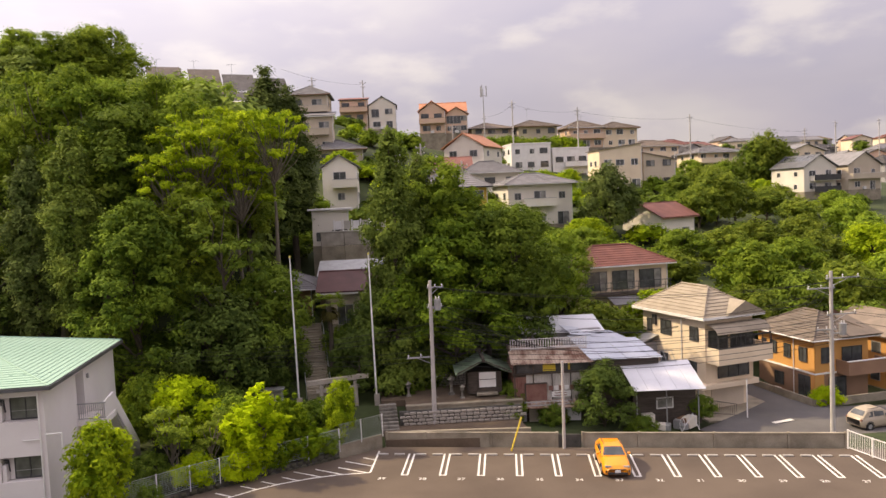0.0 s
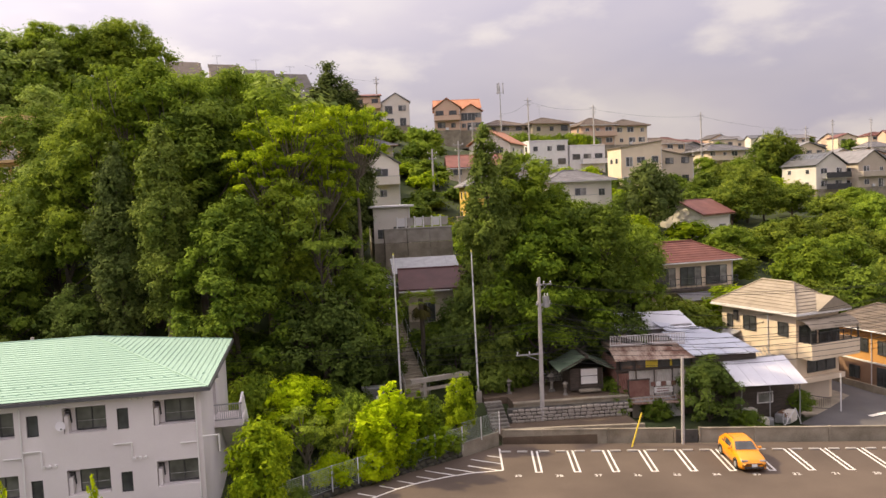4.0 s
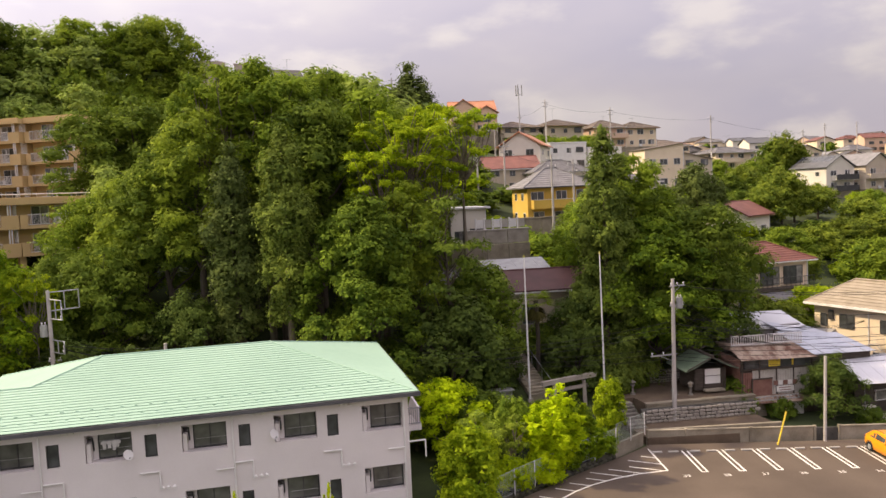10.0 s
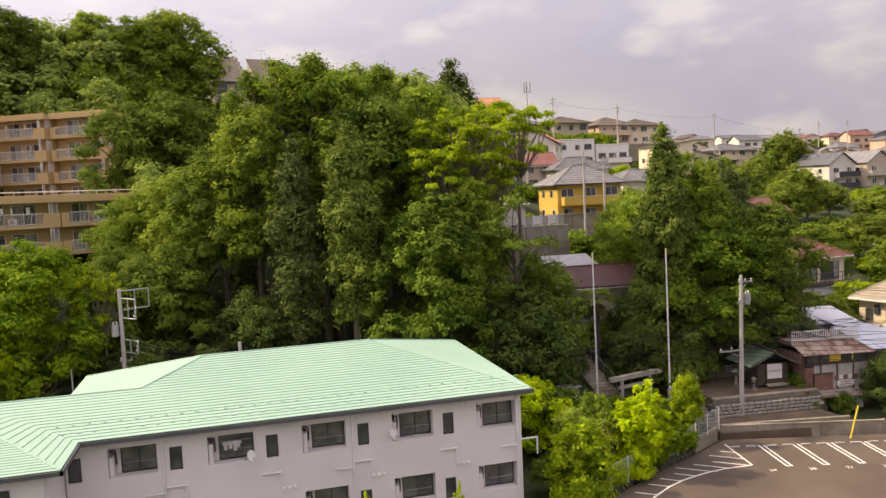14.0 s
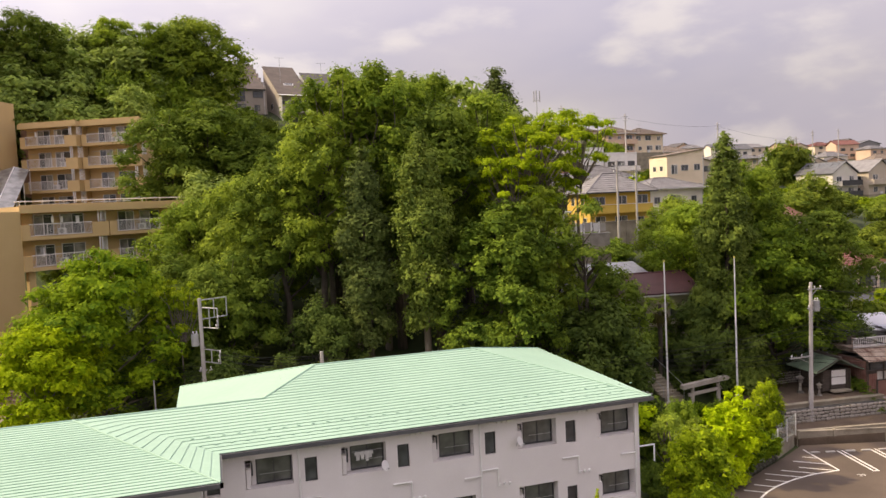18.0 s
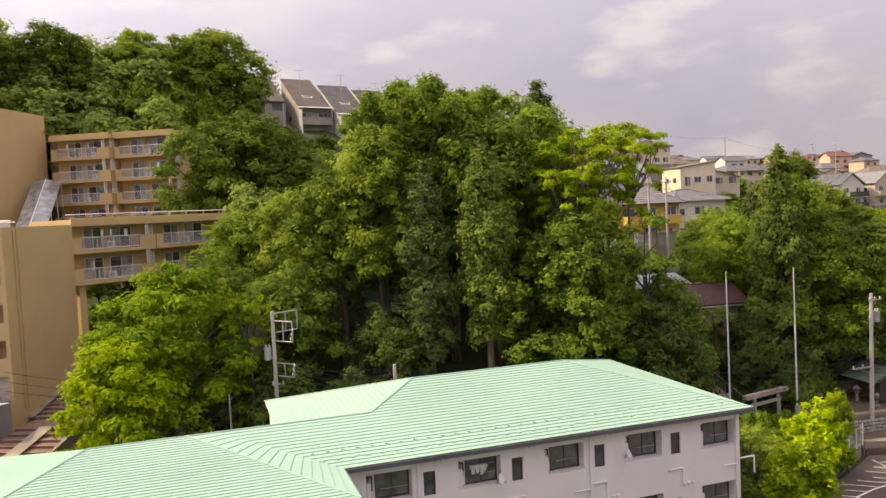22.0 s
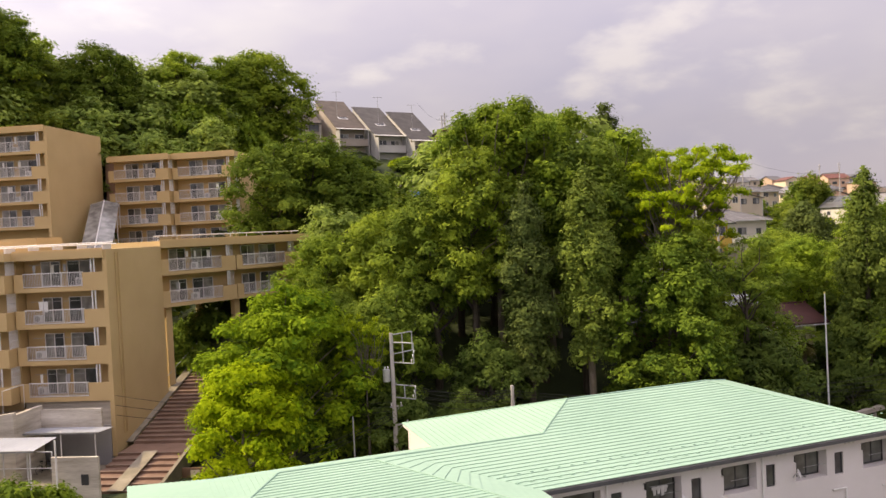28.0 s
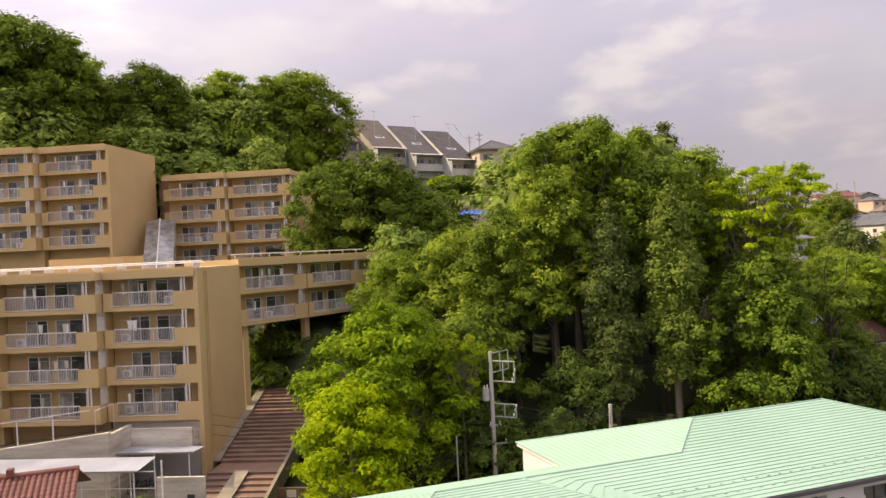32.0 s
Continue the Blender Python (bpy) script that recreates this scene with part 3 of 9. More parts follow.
    for x in small:
        for z0, z1 in ((6.38, 7.52), (2.95, 4.06)):
            sliding_window(top, x + 0.01, x + 0.57, z0 + 0.01, z1 - 0.01, 44.32, 1, [GLASS], METAL_DARK)
    for x, z in ((-32.34 + 1.95, 6.55), (-23.42, 6.75)):
        dish = thing("satellite_dish", pose(x, 44.15, z), "white satellite dish clamped to the window rail", "satellite dish", "satellite dishes")
        part("bracket", G().tube((0, 0.15, -0.25), (0, -0.1, 0.1), 0.02).tube((0, -0.1, 0.1), (0.05, -0.25, 0.12), 0.02), METAL_GREY, dish)
        part("reflector", G().tube((-0.02, -0.24, 0.14), (0.06, -0.33, 0.19), 0.06, 0.26, 16), METAL_WHITE, dish)
        part("feed_arm", G().tube((0, -0.25, -0.05), (0.16, -0.55, 0.1), 0.012).box(0.12, -0.6, 0.07, 0.2, -0.53, 0.14, 0.01), METAL_GREY, dish)
    for k, (dx, drop) in enumerate(((0.75, 0.42), (0.98, 0.36), (1.2, 0.48), (1.35, 0.34))):
        z = 7.35
        g = G().slab((dx, 0, -drop), (dx + 0.15, 0.02, -drop), (dx + 0.17, 0, 0), (dx - 0.02, 0.01, 0), 0.02)
        g.box(dx - 0.08, -0.01, -0.16, dx + 0.23, 0.02, -0.02, 0.01)
        solo("shirt", g, CLOTH, "small pale garment hung out at the window", "laundry", "laundry at the window", m=pose(-32.34, 44.5, z))
    part("clothes_pole", G().tube((-31.8, 44.5, 7.38), (-30.3, 44.5, 7.38), 0.015), METAL_GREY, top)
    # drain pipes, wall vents
    for x in (-34.36, -25.4, -16.62):
        g = G().tube((x, 44.12, 8.0), (x, 44.12, -0.6), 0.05).tube((x - 0.9, 44.1, 5.36), (x, 44.1, 5.36), 0.04)
        part("downpipe", g, WHITE_PAINT, top)
    for x in (-36.9, -32.5, -28.0, -23.5, -19.0):
        for z in (7.98, 4.75):
            for k in range(3):
                part("vent_hood", G().tube((x - 0.35 - 0.28 * k, 44.2, z), (x - 0.35 - 0.28 * k, 44.1, z), 0.09, 0.07, 10), WHITE_PAINT, top)
        g = G().tube((x + 2.6, 44.12, 5.62), (x + 3.5, 44.12, 5.62), 0.045).tube((x + 3.5, 44.12, 5.62), (x + 3.5, 44.12, 4.7), 0.045)
        part("overflow_pipe", g, WHITE_PAINT, top)
    # roof
    e0, e1, f0, f1, ez, rz = -40.0, -15.85, 43.72, 58.25, 8.4, 10.42
    ra, rb, ry = (-32.5, 51.0, rz), (-23.3, 51.0, rz), 51.0
    # the front slope runs on over the link to the wing as far as the valley
    my, mz = f0 + (ry - f0) * 16 / 27, ez + (rz - ez) * 16 / 27
    link, hip_e = (-42.95, my, mz), (e1 + (rb[0] - e1) * 16 / 27, my, mz)
    knee = (e0 + (ra[0] - e0) * 16 / 27, my, mz)
    for *side, n in (((-37.85, f0, ez), (e1, f0, ez), hip_e, link, 16), (knee, hip_e, rb, ra, 11), ((e1, f0, ez), (e1, f1, ez), rb, rb, 27), ((e1, f1, ez), (e0, f1, ez), ra, rb, 27), ((e0, f1, ez), (e0, f0, ez), ra, ra, 27)):
        part("roof_slope", courses(G(), *side, n, 0.032), ROOF_GREEN, top, "mint green lapped metal roofing")
    g = G()
    for p, q in ((ra, rb), (ra, knee), (knee, link), (rb, (e1, f0, ez)), (rb, (e1, f1, ez)), (ra, (e0, f1, ez))):
        g.tube(Vector(p) + Vector((0, 0, 0.02)), Vector(q) + Vector((0, 0, 0.02)), 0.05, n=6)
    part("ridge_cap", g, ROOF_GREEN, top)
    g = G()
    g.box(e0, f0 - 0.1, ez - 0.22, e1 + 0.1, f0 + 0.02, ez - 0.03), g.box(e1 - 0.02, f0, ez - 0.22, e1 + 0.1, f1, ez - 0.03)
    part("gutter", g, ROOF_CHARCOAL, top, "dark green-grey gutter along the eave")
    part("soffit", G().box(e0 + 0.05, f0 + 0.05, ez - 0.2, e1 - 0.05, f1 - 0.05, ez - 0.06), WALL_WHITE, top)
    guard = G().box(0, -0.05, 0.02, 0.14, 0.0, 0.055).mesh("snow_guard", ROOF_GREEN)
    for x in range(34):
        for k in range(2):
            u = -39.4 + x * 0.69 + 0.34 * k
            v = 0.75 + 0.7 * k
            z = ez + (rz - ez) * v / (ry - f0)
            part("snow_guard", guard, None, top, m=pose(u, f0 + v, z))
    # the nearer wing
    wing = thing("apartment_house_wing", pose(0, 0, 0), "white rendered wing with a mint green hipped metal roof", "apartment house")
    ly, lz, le = 48.034, 9.597, 8.4
    g = G()
    g.box(-54, 40.5, -0.8, -38.65, 40.8, 8.15), g.box(-38.95, 40.8, -0.8, -38.65, 44.7, 8.15), g.box(-54, 52.6, -0.8, -39.85, 52.9, 8.15), g.box(-54, 40.8, -0.8, -53.7, 52.6, 8.15)
    part("wall", g, WALL_WHITE, wing)
    for x in (-42, -46.5, -51):
        sliding_window(wing, x, x + 2.1, 6.35, 7.7, 40.47, 2)
    for a, b, c, d, n in (((-54.5, 40, le), (-37.85, 40, le), (-44.4, ly, lz), (-48.7, ly, lz), 32), ((-37.85, 40, le), (-37.85, 43.72, le), (-42.95, ly, lz), (-44.4, ly, lz), 16),
                          ((-36.0, 53.4, le - 0.25), (-55.3, 53.4, le - 0.25), (-48.7, ly, lz - 0.01), (-35.0, ly, lz - 0.01), 16),
                          ((-55.3, 53.4, le), (-54.5, 40, le), (-48.7, ly, lz), (-48.7, ly, lz), 27)):
        part("roof_slope", courses(G(), a, b, c, d, n, 0.032), ROOF_GREEN, wing, "mint green lapped metal roofing")
    g = G()
    for p, q in (((-48.7, ly, lz), (-42.95, ly, lz)), ((-44.4, ly, lz), (-37.85, 40, le)), ((-42.95, ly, lz - 0.04), (-37.85, 43.72, le - 0.04)), ((-48.7, ly, lz), (-54.5, 40, le))):
        g.tube(Vector(p) + Vector((0, 0, 0.02)), Vector(q) + Vector((0, 0, 0.02)), 0.05, n=6)
    part("ridge_cap", g, ROOF_GREEN, wing)
    g = G().box(-54.5, 39.9, le - 0.2, -37.75, 40.02, le - 0.02).box(-37.87, 39.9, le - 0.2, -37.75, 43.7, le - 0.02)
    part("gutter", g, ROOF_CHARCOAL, wing, "dark green-grey gutter along the eave")


white_house()

# ---------------------------------------------------------------- tan apartment blocks on the hillside
def apartment_floor(top, u0, u1, v, z, h, rail_from, rail_to, first, last, seed):
    """One balcony bay: slab band, solid parapet, railing, sliding doors behind. v: the front plane; the rooms stand 1.35 m behind."""
    rng = random.Random(seed)
    g = G().box(u0, v, z - 0.32, u1, v + 1.4, z, 0)
    if rail_from > u0:
        g.box(u0, v, z, rail_from, v + 0.14, z + 1.08)
    g.box(rail_to, v, z, u1, v + 0.14, z + 1.08), g.box(u1 - 0.14, v + 0.14, z, u1, v + 1.35, z + 1.08)
    balcony = part("balcony", g, WALL_TAN, top)
    g = G()
    n = int((rail_to - rail_from) / 0.13)
    for i in range(n + 1):
        x = rail_from + (rail_to - rail_from) * i / n
        w = 0.028 if i % 12 == 0 else 0.007
        g.box(x - w, v + 0.05, z + 0.06, x + w, v + 0.09, z + 1.1)
    g.box(rail_from, v + 0.03, z + 1.08, rail_to, v + 0.11, z + 1.15), g.box(rail_from, v + 0.04, z + 0.06, rail_to, v + 0.1, z + 0.11)
    part("railing", g, METAL_WHITE, balcony, "white metal railing")
    post = G().box(u1 - 1.0, v + 0.03, z + 1.08, u1 - 0.9, v + 0.12, z + h - 0.32).box(u1 - 0.75, v + 0.03, z + 1.08, u1 - 0.66, v + 0.12, z + h - 0.32)
    part("post", post, METAL_WHITE, balcony, "white painted post")
    g = G()
    for i in range(9):
        g.box(u1 - 0.10, v + 0.3 + i * 0.12, z + 1.08, u1 - 0.06, v + 0.33 + i * 0.12, z + h - 0.32)
    for k in range(3):
        g.box(u1 - 0.10, v + 0.25, z + 1.2 + 0.5 * k, u1 - 0.06, v + 1.3, z + 1.23 + 0.5 * k)
    part("lattice", g, METAL_WHITE, balcony)
    w = u1 - u0
    for a, b in ((0.20, 0.42), (0.5, 0.78)):
        sliding_window(top, u0 + w * a, u0 + w * b, z + 0.06, z + 2.0, v + 1.3, 2, [GLASS_PALE, GLASS] if rng.random() < 0.6 else [GLASS, GLASS_PALE], METAL_WHITE, "balcony_door")
    if rng.random() < 0.75:
        x = u0 + w * rng.choice((0.12, 0.45, 0.62))
        ac = part("outdoor_unit", G().box(x, v + 0.85, z + 0.08, x + 0.78, v + 1.15, z + 0.68, 0.03), METAL_WHITE, balcony, "white air conditioner outdoor unit")
        part("fan_grille", G().tube((x + 0.3, v + 0.85, z + 0.38), (x + 0.3, v + 0.835, z + 0.38), 0.22, n=14), METAL_GREY, ac)
    if rng.random() < 0.7:
        pole_z = z + 1.75
        rod = part("drying_pole", G().tube((rail_from + 0.3, v + 0.4, pole_z), (rail_to - 0.3, v + 0.4, pole_z), 0.018, n=6), METAL_GREY, balcony)
        for k in range(rng.randint(0, 3)):
            x = rail_from + 0.5 + rng.random() * (rail_to - rail_from - 1.4)
            l = 0.5 + 0.4 * rng.random()
            wide = 0.18 + 0.22 * rng.random()
            part("laundry", G().add([(x, v + 0.385, pole_z), (x + wide, v + 0.385, pole_z + 0.01), (x + wide * 0.92, v + 0.37, pole_z - l), (x + wide * 0.1, v + 0.40, pole_z - l * 0.93), (x, v + 0.42, pole_z), (x + wide, v + 0.42, pole_z + 0.01), (x + wide * 0.92, v + 0.44, pole_z - l * 0.9), (x + wide * 0.1, v + 0.43, pole_z - l)],
                                    [(0, 3, 2, 1), (4, 5, 6, 7), (0, 1, 5, 4), (1, 2, 6, 5), (3, 0, 4, 7), (2, 3, 7, 6)]), rng.choice((CLOTH, CLOTH, WHITE_PAINT, WALL_GREY, CURTAIN, WALL_GREY)), rod, "washing hung out to dry")


def apartment_block(m, label, bays, roof_z, floors, depth, h=2.82, base=None, seed=1, back=0.0):
    """bays: (u0, u1, front v). The local x runs along the front, y into the block."""
    top = thing("apartment_block", m, label, "apartment block", "tan apartment blocks")
    lo = base if base is not None else roof_z - floors * h - 3.2
    for u0, u1, v in bays:
        part("wall", G().box(u0, v + 1.4, lo, u1, depth, roof_z - 0.1), WALL_TAN, top)
        part("roof_slab", G().box(u0 - 0.1, v - 0.12, roof_z - 0.62, u1 + 0.12, depth + 0.1, roof_z), WALL_TAN, top, "tan flat roof slab")
        part("parapet", G().box(u0, v, roof_z, u1, v + 0.14, roof_z + 0.12), WALL_TAN, top)
    k = 0
    for u0, u1, v in bays:
        for i in range(floors):
            z = roof_z - (i + 1) * h + 0.05
            apartment_floor(top, u0 + 0.02, u1, v, z, h, u0 + 0.75, u1 - 1.65, i == 0, i == floors - 1, seed * 100 + k)
            k += 1
    return top


A_M = pose(-57.46, 76.63, 0, 0, 0, -25)
blk = apartment_block(A_M, "tan painted apartment block with white balcony railings on the slope", [(-31, -23.7, -0.9), (-23.6, -15.9, -1.8), (-15.8, -7.7, -0.9), (-7.6, -0.35, 0.0)], 19.85, 4, 8.9, seed=1, base=4.0)
# the plain end wall, pipes and roof rails
part("end_wall", G().box(-0.35, 0.0, 4.0, 0.0, 8.95, 19.84), WALL_TAN, blk, "plain tan end wall")
g = G()
for x, y in ((0.06, 1.2), (0.06, 1.6)):
    g.tube((x, y, 19.6), (x, y, 5.5), 0.045)
part("downpipe", g, WALL_TAN, blk)
g = G()
for k in range(3):
    g.tube((-31, 0.6 + 0.5 * k, 20.25 + 0.12 * (k % 2)), (0.0, 0.6 + 0.5 * k, 20.25 + 0.12 * (k % 2)), 0.05, n=6)
for i in range(16):
    g.box(-30.6 + i * 2, 0.5, 19.85, -30.48 + i * 2, 1.7, 20.2)
part("roof_pipe", g, METAL_WHITE, blk, "white pipes running along the roof edge")
part("roof_hatch", G().box(-13.5, 2.6, 19.85, -7.2, 6.0, 21.0), WALL_TAN, blk)
part("base_wall", G().box(-7.4, 0.35, 4.4, -0.4, 1.5, 8.3), STAINED_WHITE, blk, "whitish painted ground storey")

W_M = pose(-53.75, 84.9, 0, 0, 0, 35)
wing = apartment_block(W_M, "tan apartment wing raised over a dark undercroft", [(0.05, 8.2, 0.0), (8.3, 16.2, 0.0), (16.3, 24, 0.0)], 20.3, 2, 7.5, seed=3, base=14.4)
g = G()
for k in range(2):
    g.tube((0, 0.4 + 0.5 * k, 20.75), (17, 0.4 + 0.5 * k, 20.75), 0.045, n=6)
for i in range(9):
    g.box(0.42 + i * 2, 0.86, 20.3, 0.46 + i * 2, 0.9, 20.7)
part("roof_pipe", g, METAL_WHITE, wing, "white pipes running along the roof edge")
for x in (0.6, 8.2, 16.2):
    for y in (0.5, 6.0):
        part("column", G().box(x, y, 5, x + 0.6, y + 0.6, 14.4), WALL_TAN, wing)

B_M = pose(-65.4, 108.9, 0, 0, 0, -25)
blk = apartment_block(B_M, "tan painted apartment block standing higher up the slope", [(-32, -24.2, -1.8), (-24.1, -16.3, -0.9), (-16.2, -8.4, -1.0), (-8.3, -0.35, 0.0)], 33.9, 4, 11.2, seed=5, base=18)
part("end_wall", G().box(-0.35, 0.0, 18, 0.0, 11.2, 33.88), WALL_TAN, blk, "plain tan end wall")
C_M = pose(-59.9, 117.2, 0, 0, 0, -27)
blk = apartment_block(C_M, "tan apartment block with washing on its balconies", [(0.3, 8.2, -0.4), (8.3, 16.4, 0.4)], 31.0, 4, 10, seed=7, base=17)
# shade of the gap between the blocks, made as a solid brown box
part("stair_hall", G().box(-1.8, 2.5, 17, 0.3, 8, 30.6), WALL_BROWN, blk, "solid brown box in place of the shaded stair hall gap")
# glazed stair canopy between the blocks
can = thing("stair_canopy", pose(-60.7, 112.2, 0, 0, 0, -3), "grey translucent canopy over the hillside stair", "canopy")
part("roof_sheet", G().slab((-1.3, -7, 19.2), (0.2, -7, 19.6), (0.2, 3, 25.6), (-1.3, 3, 25.2), 0.06), GLASS_PALE, can)
part("roof_sheet", G().slab((0.25, -7, 19.6), (1.9, -7, 19.2), (1.9, 3, 25.2), (0.25, 3, 25.6), 0.06), GLASS_PALE, can)
g = G().tube((0.22, -7, 19.66), (0.22, 3, 25.68), 0.07)
for y in (-7, -3.5, 0, 3):
    z = 19.2 + (y + 7) * 0.6
    g.tube((-1.3, y, z), (-1.3, y, z - 3), 0.05, n=6), g.tube((1.9, y, z), (1.9, y, z - 3), 0.05, n=6)
part("frame", g, METAL_WHITE, can)

# ---------------------------------------------------------------- houses
def roof_mesh(kind, w, d, z, rise, over):
    """Roof over a body from x 0..w, y 0..d with its eaves at z."""
    a, b, c, e = -over, w + over, -over, d + over
    g, t = G(), 0.14
    if kind == "flat":
        return g.box(a, c, z, b, e, z + 0.22, 0.03)
    if kind == "mono":
        return g.slab((a, c, z), (b, c, z), (b, e, z + rise), (a, e, z + rise), t)
    if kind == "monox":
        return g.slab((a, c, z), (b, c, z + rise), (b, e, z + rise), (a, e, z), t)
    if kind == "gable":
        m = d / 2
        g.slab((a, c, z), (b, c, z), (b, m, z + rise), (a, m, z + rise), t)
        g.slab((b, e, z), (a, e, z), (a, m, z + rise), (b, m, z + rise), t)
        return g.tube((a, m, z + rise + t), (b, m, z + rise + t), 0.11, n=6)
    if kind == "gablex":
        m = w / 2
        g.slab((a, e, z), (a, c, z), (m, c, z + rise), (m, e, z + rise), t)
        g.slab((b, c, z), (b, e, z), (m, e, z + rise), (m, c, z + rise), t)
        return g.tube((m, c, z + rise + t), (m, e, z + rise + t), 0.11, n=6)
    m = min(w, d) / 2 + over
    if w >= d:
        p, q = Vector((a + m, d / 2, z + rise)), Vector((b - m, d / 2, z + rise))
    else:
        p, q = Vector((w / 2, c + m, z + rise)), Vector((w / 2, e - m, z + rise))
    k = [Vector(v) for v in ((a, c, z), (b, c, z), (b, e, z), (a, e, z))]
    n = 9
    if w >= d:
        sides = ((k[0], k[1], q, p), (k[1], k[2], q, q), (k[2], k[3], p, q), (k[3], k[0], p, p))
    else:
        sides = ((k[0], k[1], p, p), (k[1], k[2], q, p), (k[2], k[3], q, q), (k[3], k[0], p, q))
    for s in sides:
        courses(g, *s, n, 0.05)
    g.box(a, c, z - 0.12, b, e, z - 0.005)
    g.tube(p + Vector((-0.05, 0, 0.05)), q + Vector((0.05, 0, 0.05)), 0.12, n=6)
    for u, v in ((0, p), (3, p if w >= d else q), (1, q if w >= d else p), (2, q)):
        g.tube(k[u] + Vector((0, 0, 0.04)), v + Vector((0, 0, 0.05)), 0.08, n=6)
    return g


FOOTPRINTS = []


def house(x, y, z, yaw, w, d, h, roof, rise, wall, roof_mat, label, storeys=2, over=0.5, windows=2, side=2, balcony=False, seed=0, group="", down=4.0, name="house", frame_mat=None, sides="lr"):
    """A house; (x, y, z) is the front left corner of its body seen from the front, h the height of its eaves."""
    rng = random.Random(seed * 7 + 3)
    top = thing(name, pose(x, y, z, 0, 0, yaw), label, "house", group)
    mid = pose(x, y, z, 0, 0, yaw) @ Vector((w / 2, d / 2, 0))
    FOOTPRINTS.append((mid.x, mid.y, math.hypot(w, d) / 2))
    if roof == "gable":
        g = G().profile([(0, -down), (d, -down), (d, h), (d / 2, h + rise), (0, h)], 0, w)
    elif roof == "mono":
        g = G().profile([(0, -down), (d, -down), (d, h + rise), (0, h)], 0, w)
    elif roof in ("gablex", "monox"):
        line = [(0, -down), (w, -down), (w, h), (w / 2, h + rise), (0, h)] if roof == "gablex" else [(0, -down), (w, -down), (w, h + rise), (0, h)]
        n = len(line)
        g = G().add([(x, 0, z) for x, z in line] + [(x, d, z) for x, z in line], [tuple(range(n)), tuple(range(2 * n - 1, n - 1, -1))] + [(i, n + i, n + (i + 1) % n, (i + 1) % n) for i in range(n)])
    else:
        g = G().box(0, 0, -down, w, d, h - 0.02)
    part("wall", g, wall, top)
    part("roof", roof_mesh(roof, w, d, h, rise, over), roof_mat, top)
    part("foundation", G().box(-0.03, -0.03, -down, w + 0.03, d + 0.03, 0.35), CONCRETE, top)
    if roof in ("hip", "gable", "mono"):
        part("gutter", G().box(-over, -over - 0.1, h - 0.14, w + over, -over, h - 0.02), rng.choice((METAL_WHITE, METAL_DARK, WOOD_BROWN)), top)
    part("downpipe", G().box(w - 0.12, -0.09, 0, w - 0.03, -0.003, h - 0.1), METAL_WHITE, top)
    if windows and rng.random() < 0.6:
        part("air_conditioner", G().box(w * 0.42, -0.42, 0.36, w * 0.42 + 0.8, -0.08, 0.96, 0.03), METAL_WHITE, top)
    fm = frame_mat or rng.choice((METAL_DARK, METAL_WHITE, METAL_GREY))
    sh = h / storeys
    for s in range(storeys):
        for i in range(windows):
            ww = rng.choice((1.0, 1.5, 1.8, 1.8))
            u = (i + 0.5) * w / windows - ww / 2 + rng.uniform(-0.25, 0.25)
            hh = rng.choice((1.2, 1.3, 1.9)) if ww > 1.2 else 1.0
            z0 = s * sh + (0.25 if hh > 1.5 else 0.9)
            sliding_window(top, max(0.25, u), min(w - 0.25, u + ww), z0, min(z0 + hh, (s + 1) * sh - 0.25), -0.04, 2, [GLASS, GLASS_PALE] if rng.random() < 0.5 else [GLASS], fm)
        for lr in sides:
            for i in range(side):
                ww, v = 1.1, (i + 0.5) * d / max(1, side) + rng.uniform(-0.4, 0.4)
                f = part("window", G().box(-0.05, v - ww / 2, s * sh + 0.95, 0.02, v + ww / 2, s * sh + 2.0) if lr == "l" else G().box(w - 0.02, v - ww / 2, s * sh + 0.95, w + 0.05, v + ww / 2, s * sh + 2.0), fm, top)
                xx = -0.06 if lr == "l" else w + 0.048
                part("pane", G().box(xx, v - ww / 2 + 0.06, s * sh + 1.01, xx + 0.012, v + ww / 2 - 0.06, s * sh + 1.94), GLASS, f)
    if balcony:
        z0 = (storeys - 1) * sh
        u0, u1 = w * balcony[0], w * balcony[1]
        g = G().box(u0, -1.3, z0 - 0.15, u1, 0, z0).box(u0, -1.3, z0, u1, -1.2, z0 + 1.0).box(u0, -1.2, z0, u0 + 0.1, 0, z0 + 1.0).box(u1 - 0.1, -1.2, z0, u1, 0, z0 + 1.0)
        b = part("balcony", g, wall, top)
        part("handrail", G().box(u0, -1.33, z0 + 1.0, u1, -1.17, z0 + 1.06), fm, b)
    return top


house(49.5, 61.5, -2.0, 6, 7.0, 8, 5.2, "gablex", 1.6, WALL_ORANGE, ROOF_BROWN, "orange house with a brown gabled roof", 2, 0.6, 2, 2, False, 3, down=1)
red_house = house(24.9, 76.2, 4.2, 4, 10.2, 6, 5.7, "hip", 1.9, WALL_CREAM, ROOF_RED, "cream two-storey house with a red tiled roof", 2, 0.7, 3, 2, False, 4)
house(47.0, 104.5, 9.8, 30, 8.0, 7.0, 3.7, "gable", 2.1, WALL_PALE, ROOF_RED, "white gabled house with a red roof", 1, 0.6, 2, 1, False, 5, sides="l")
house(52.6, 145, 18, 3, 9.0, 6, 8.0, "monox", 1.2, WALL_CREAM, ROOF_BROWN, "cream house with a slanted roof", 2, 0.3, 3, 2, False, 6)
house(63.0, 148, 18, 3, 7.0, 7, 7.4, "monox", -1.6, WALL_BEIGE, ROOF_BROWN, "beige house with a sloping brown roof", 2, 0.3, 2, 2, False, 7)
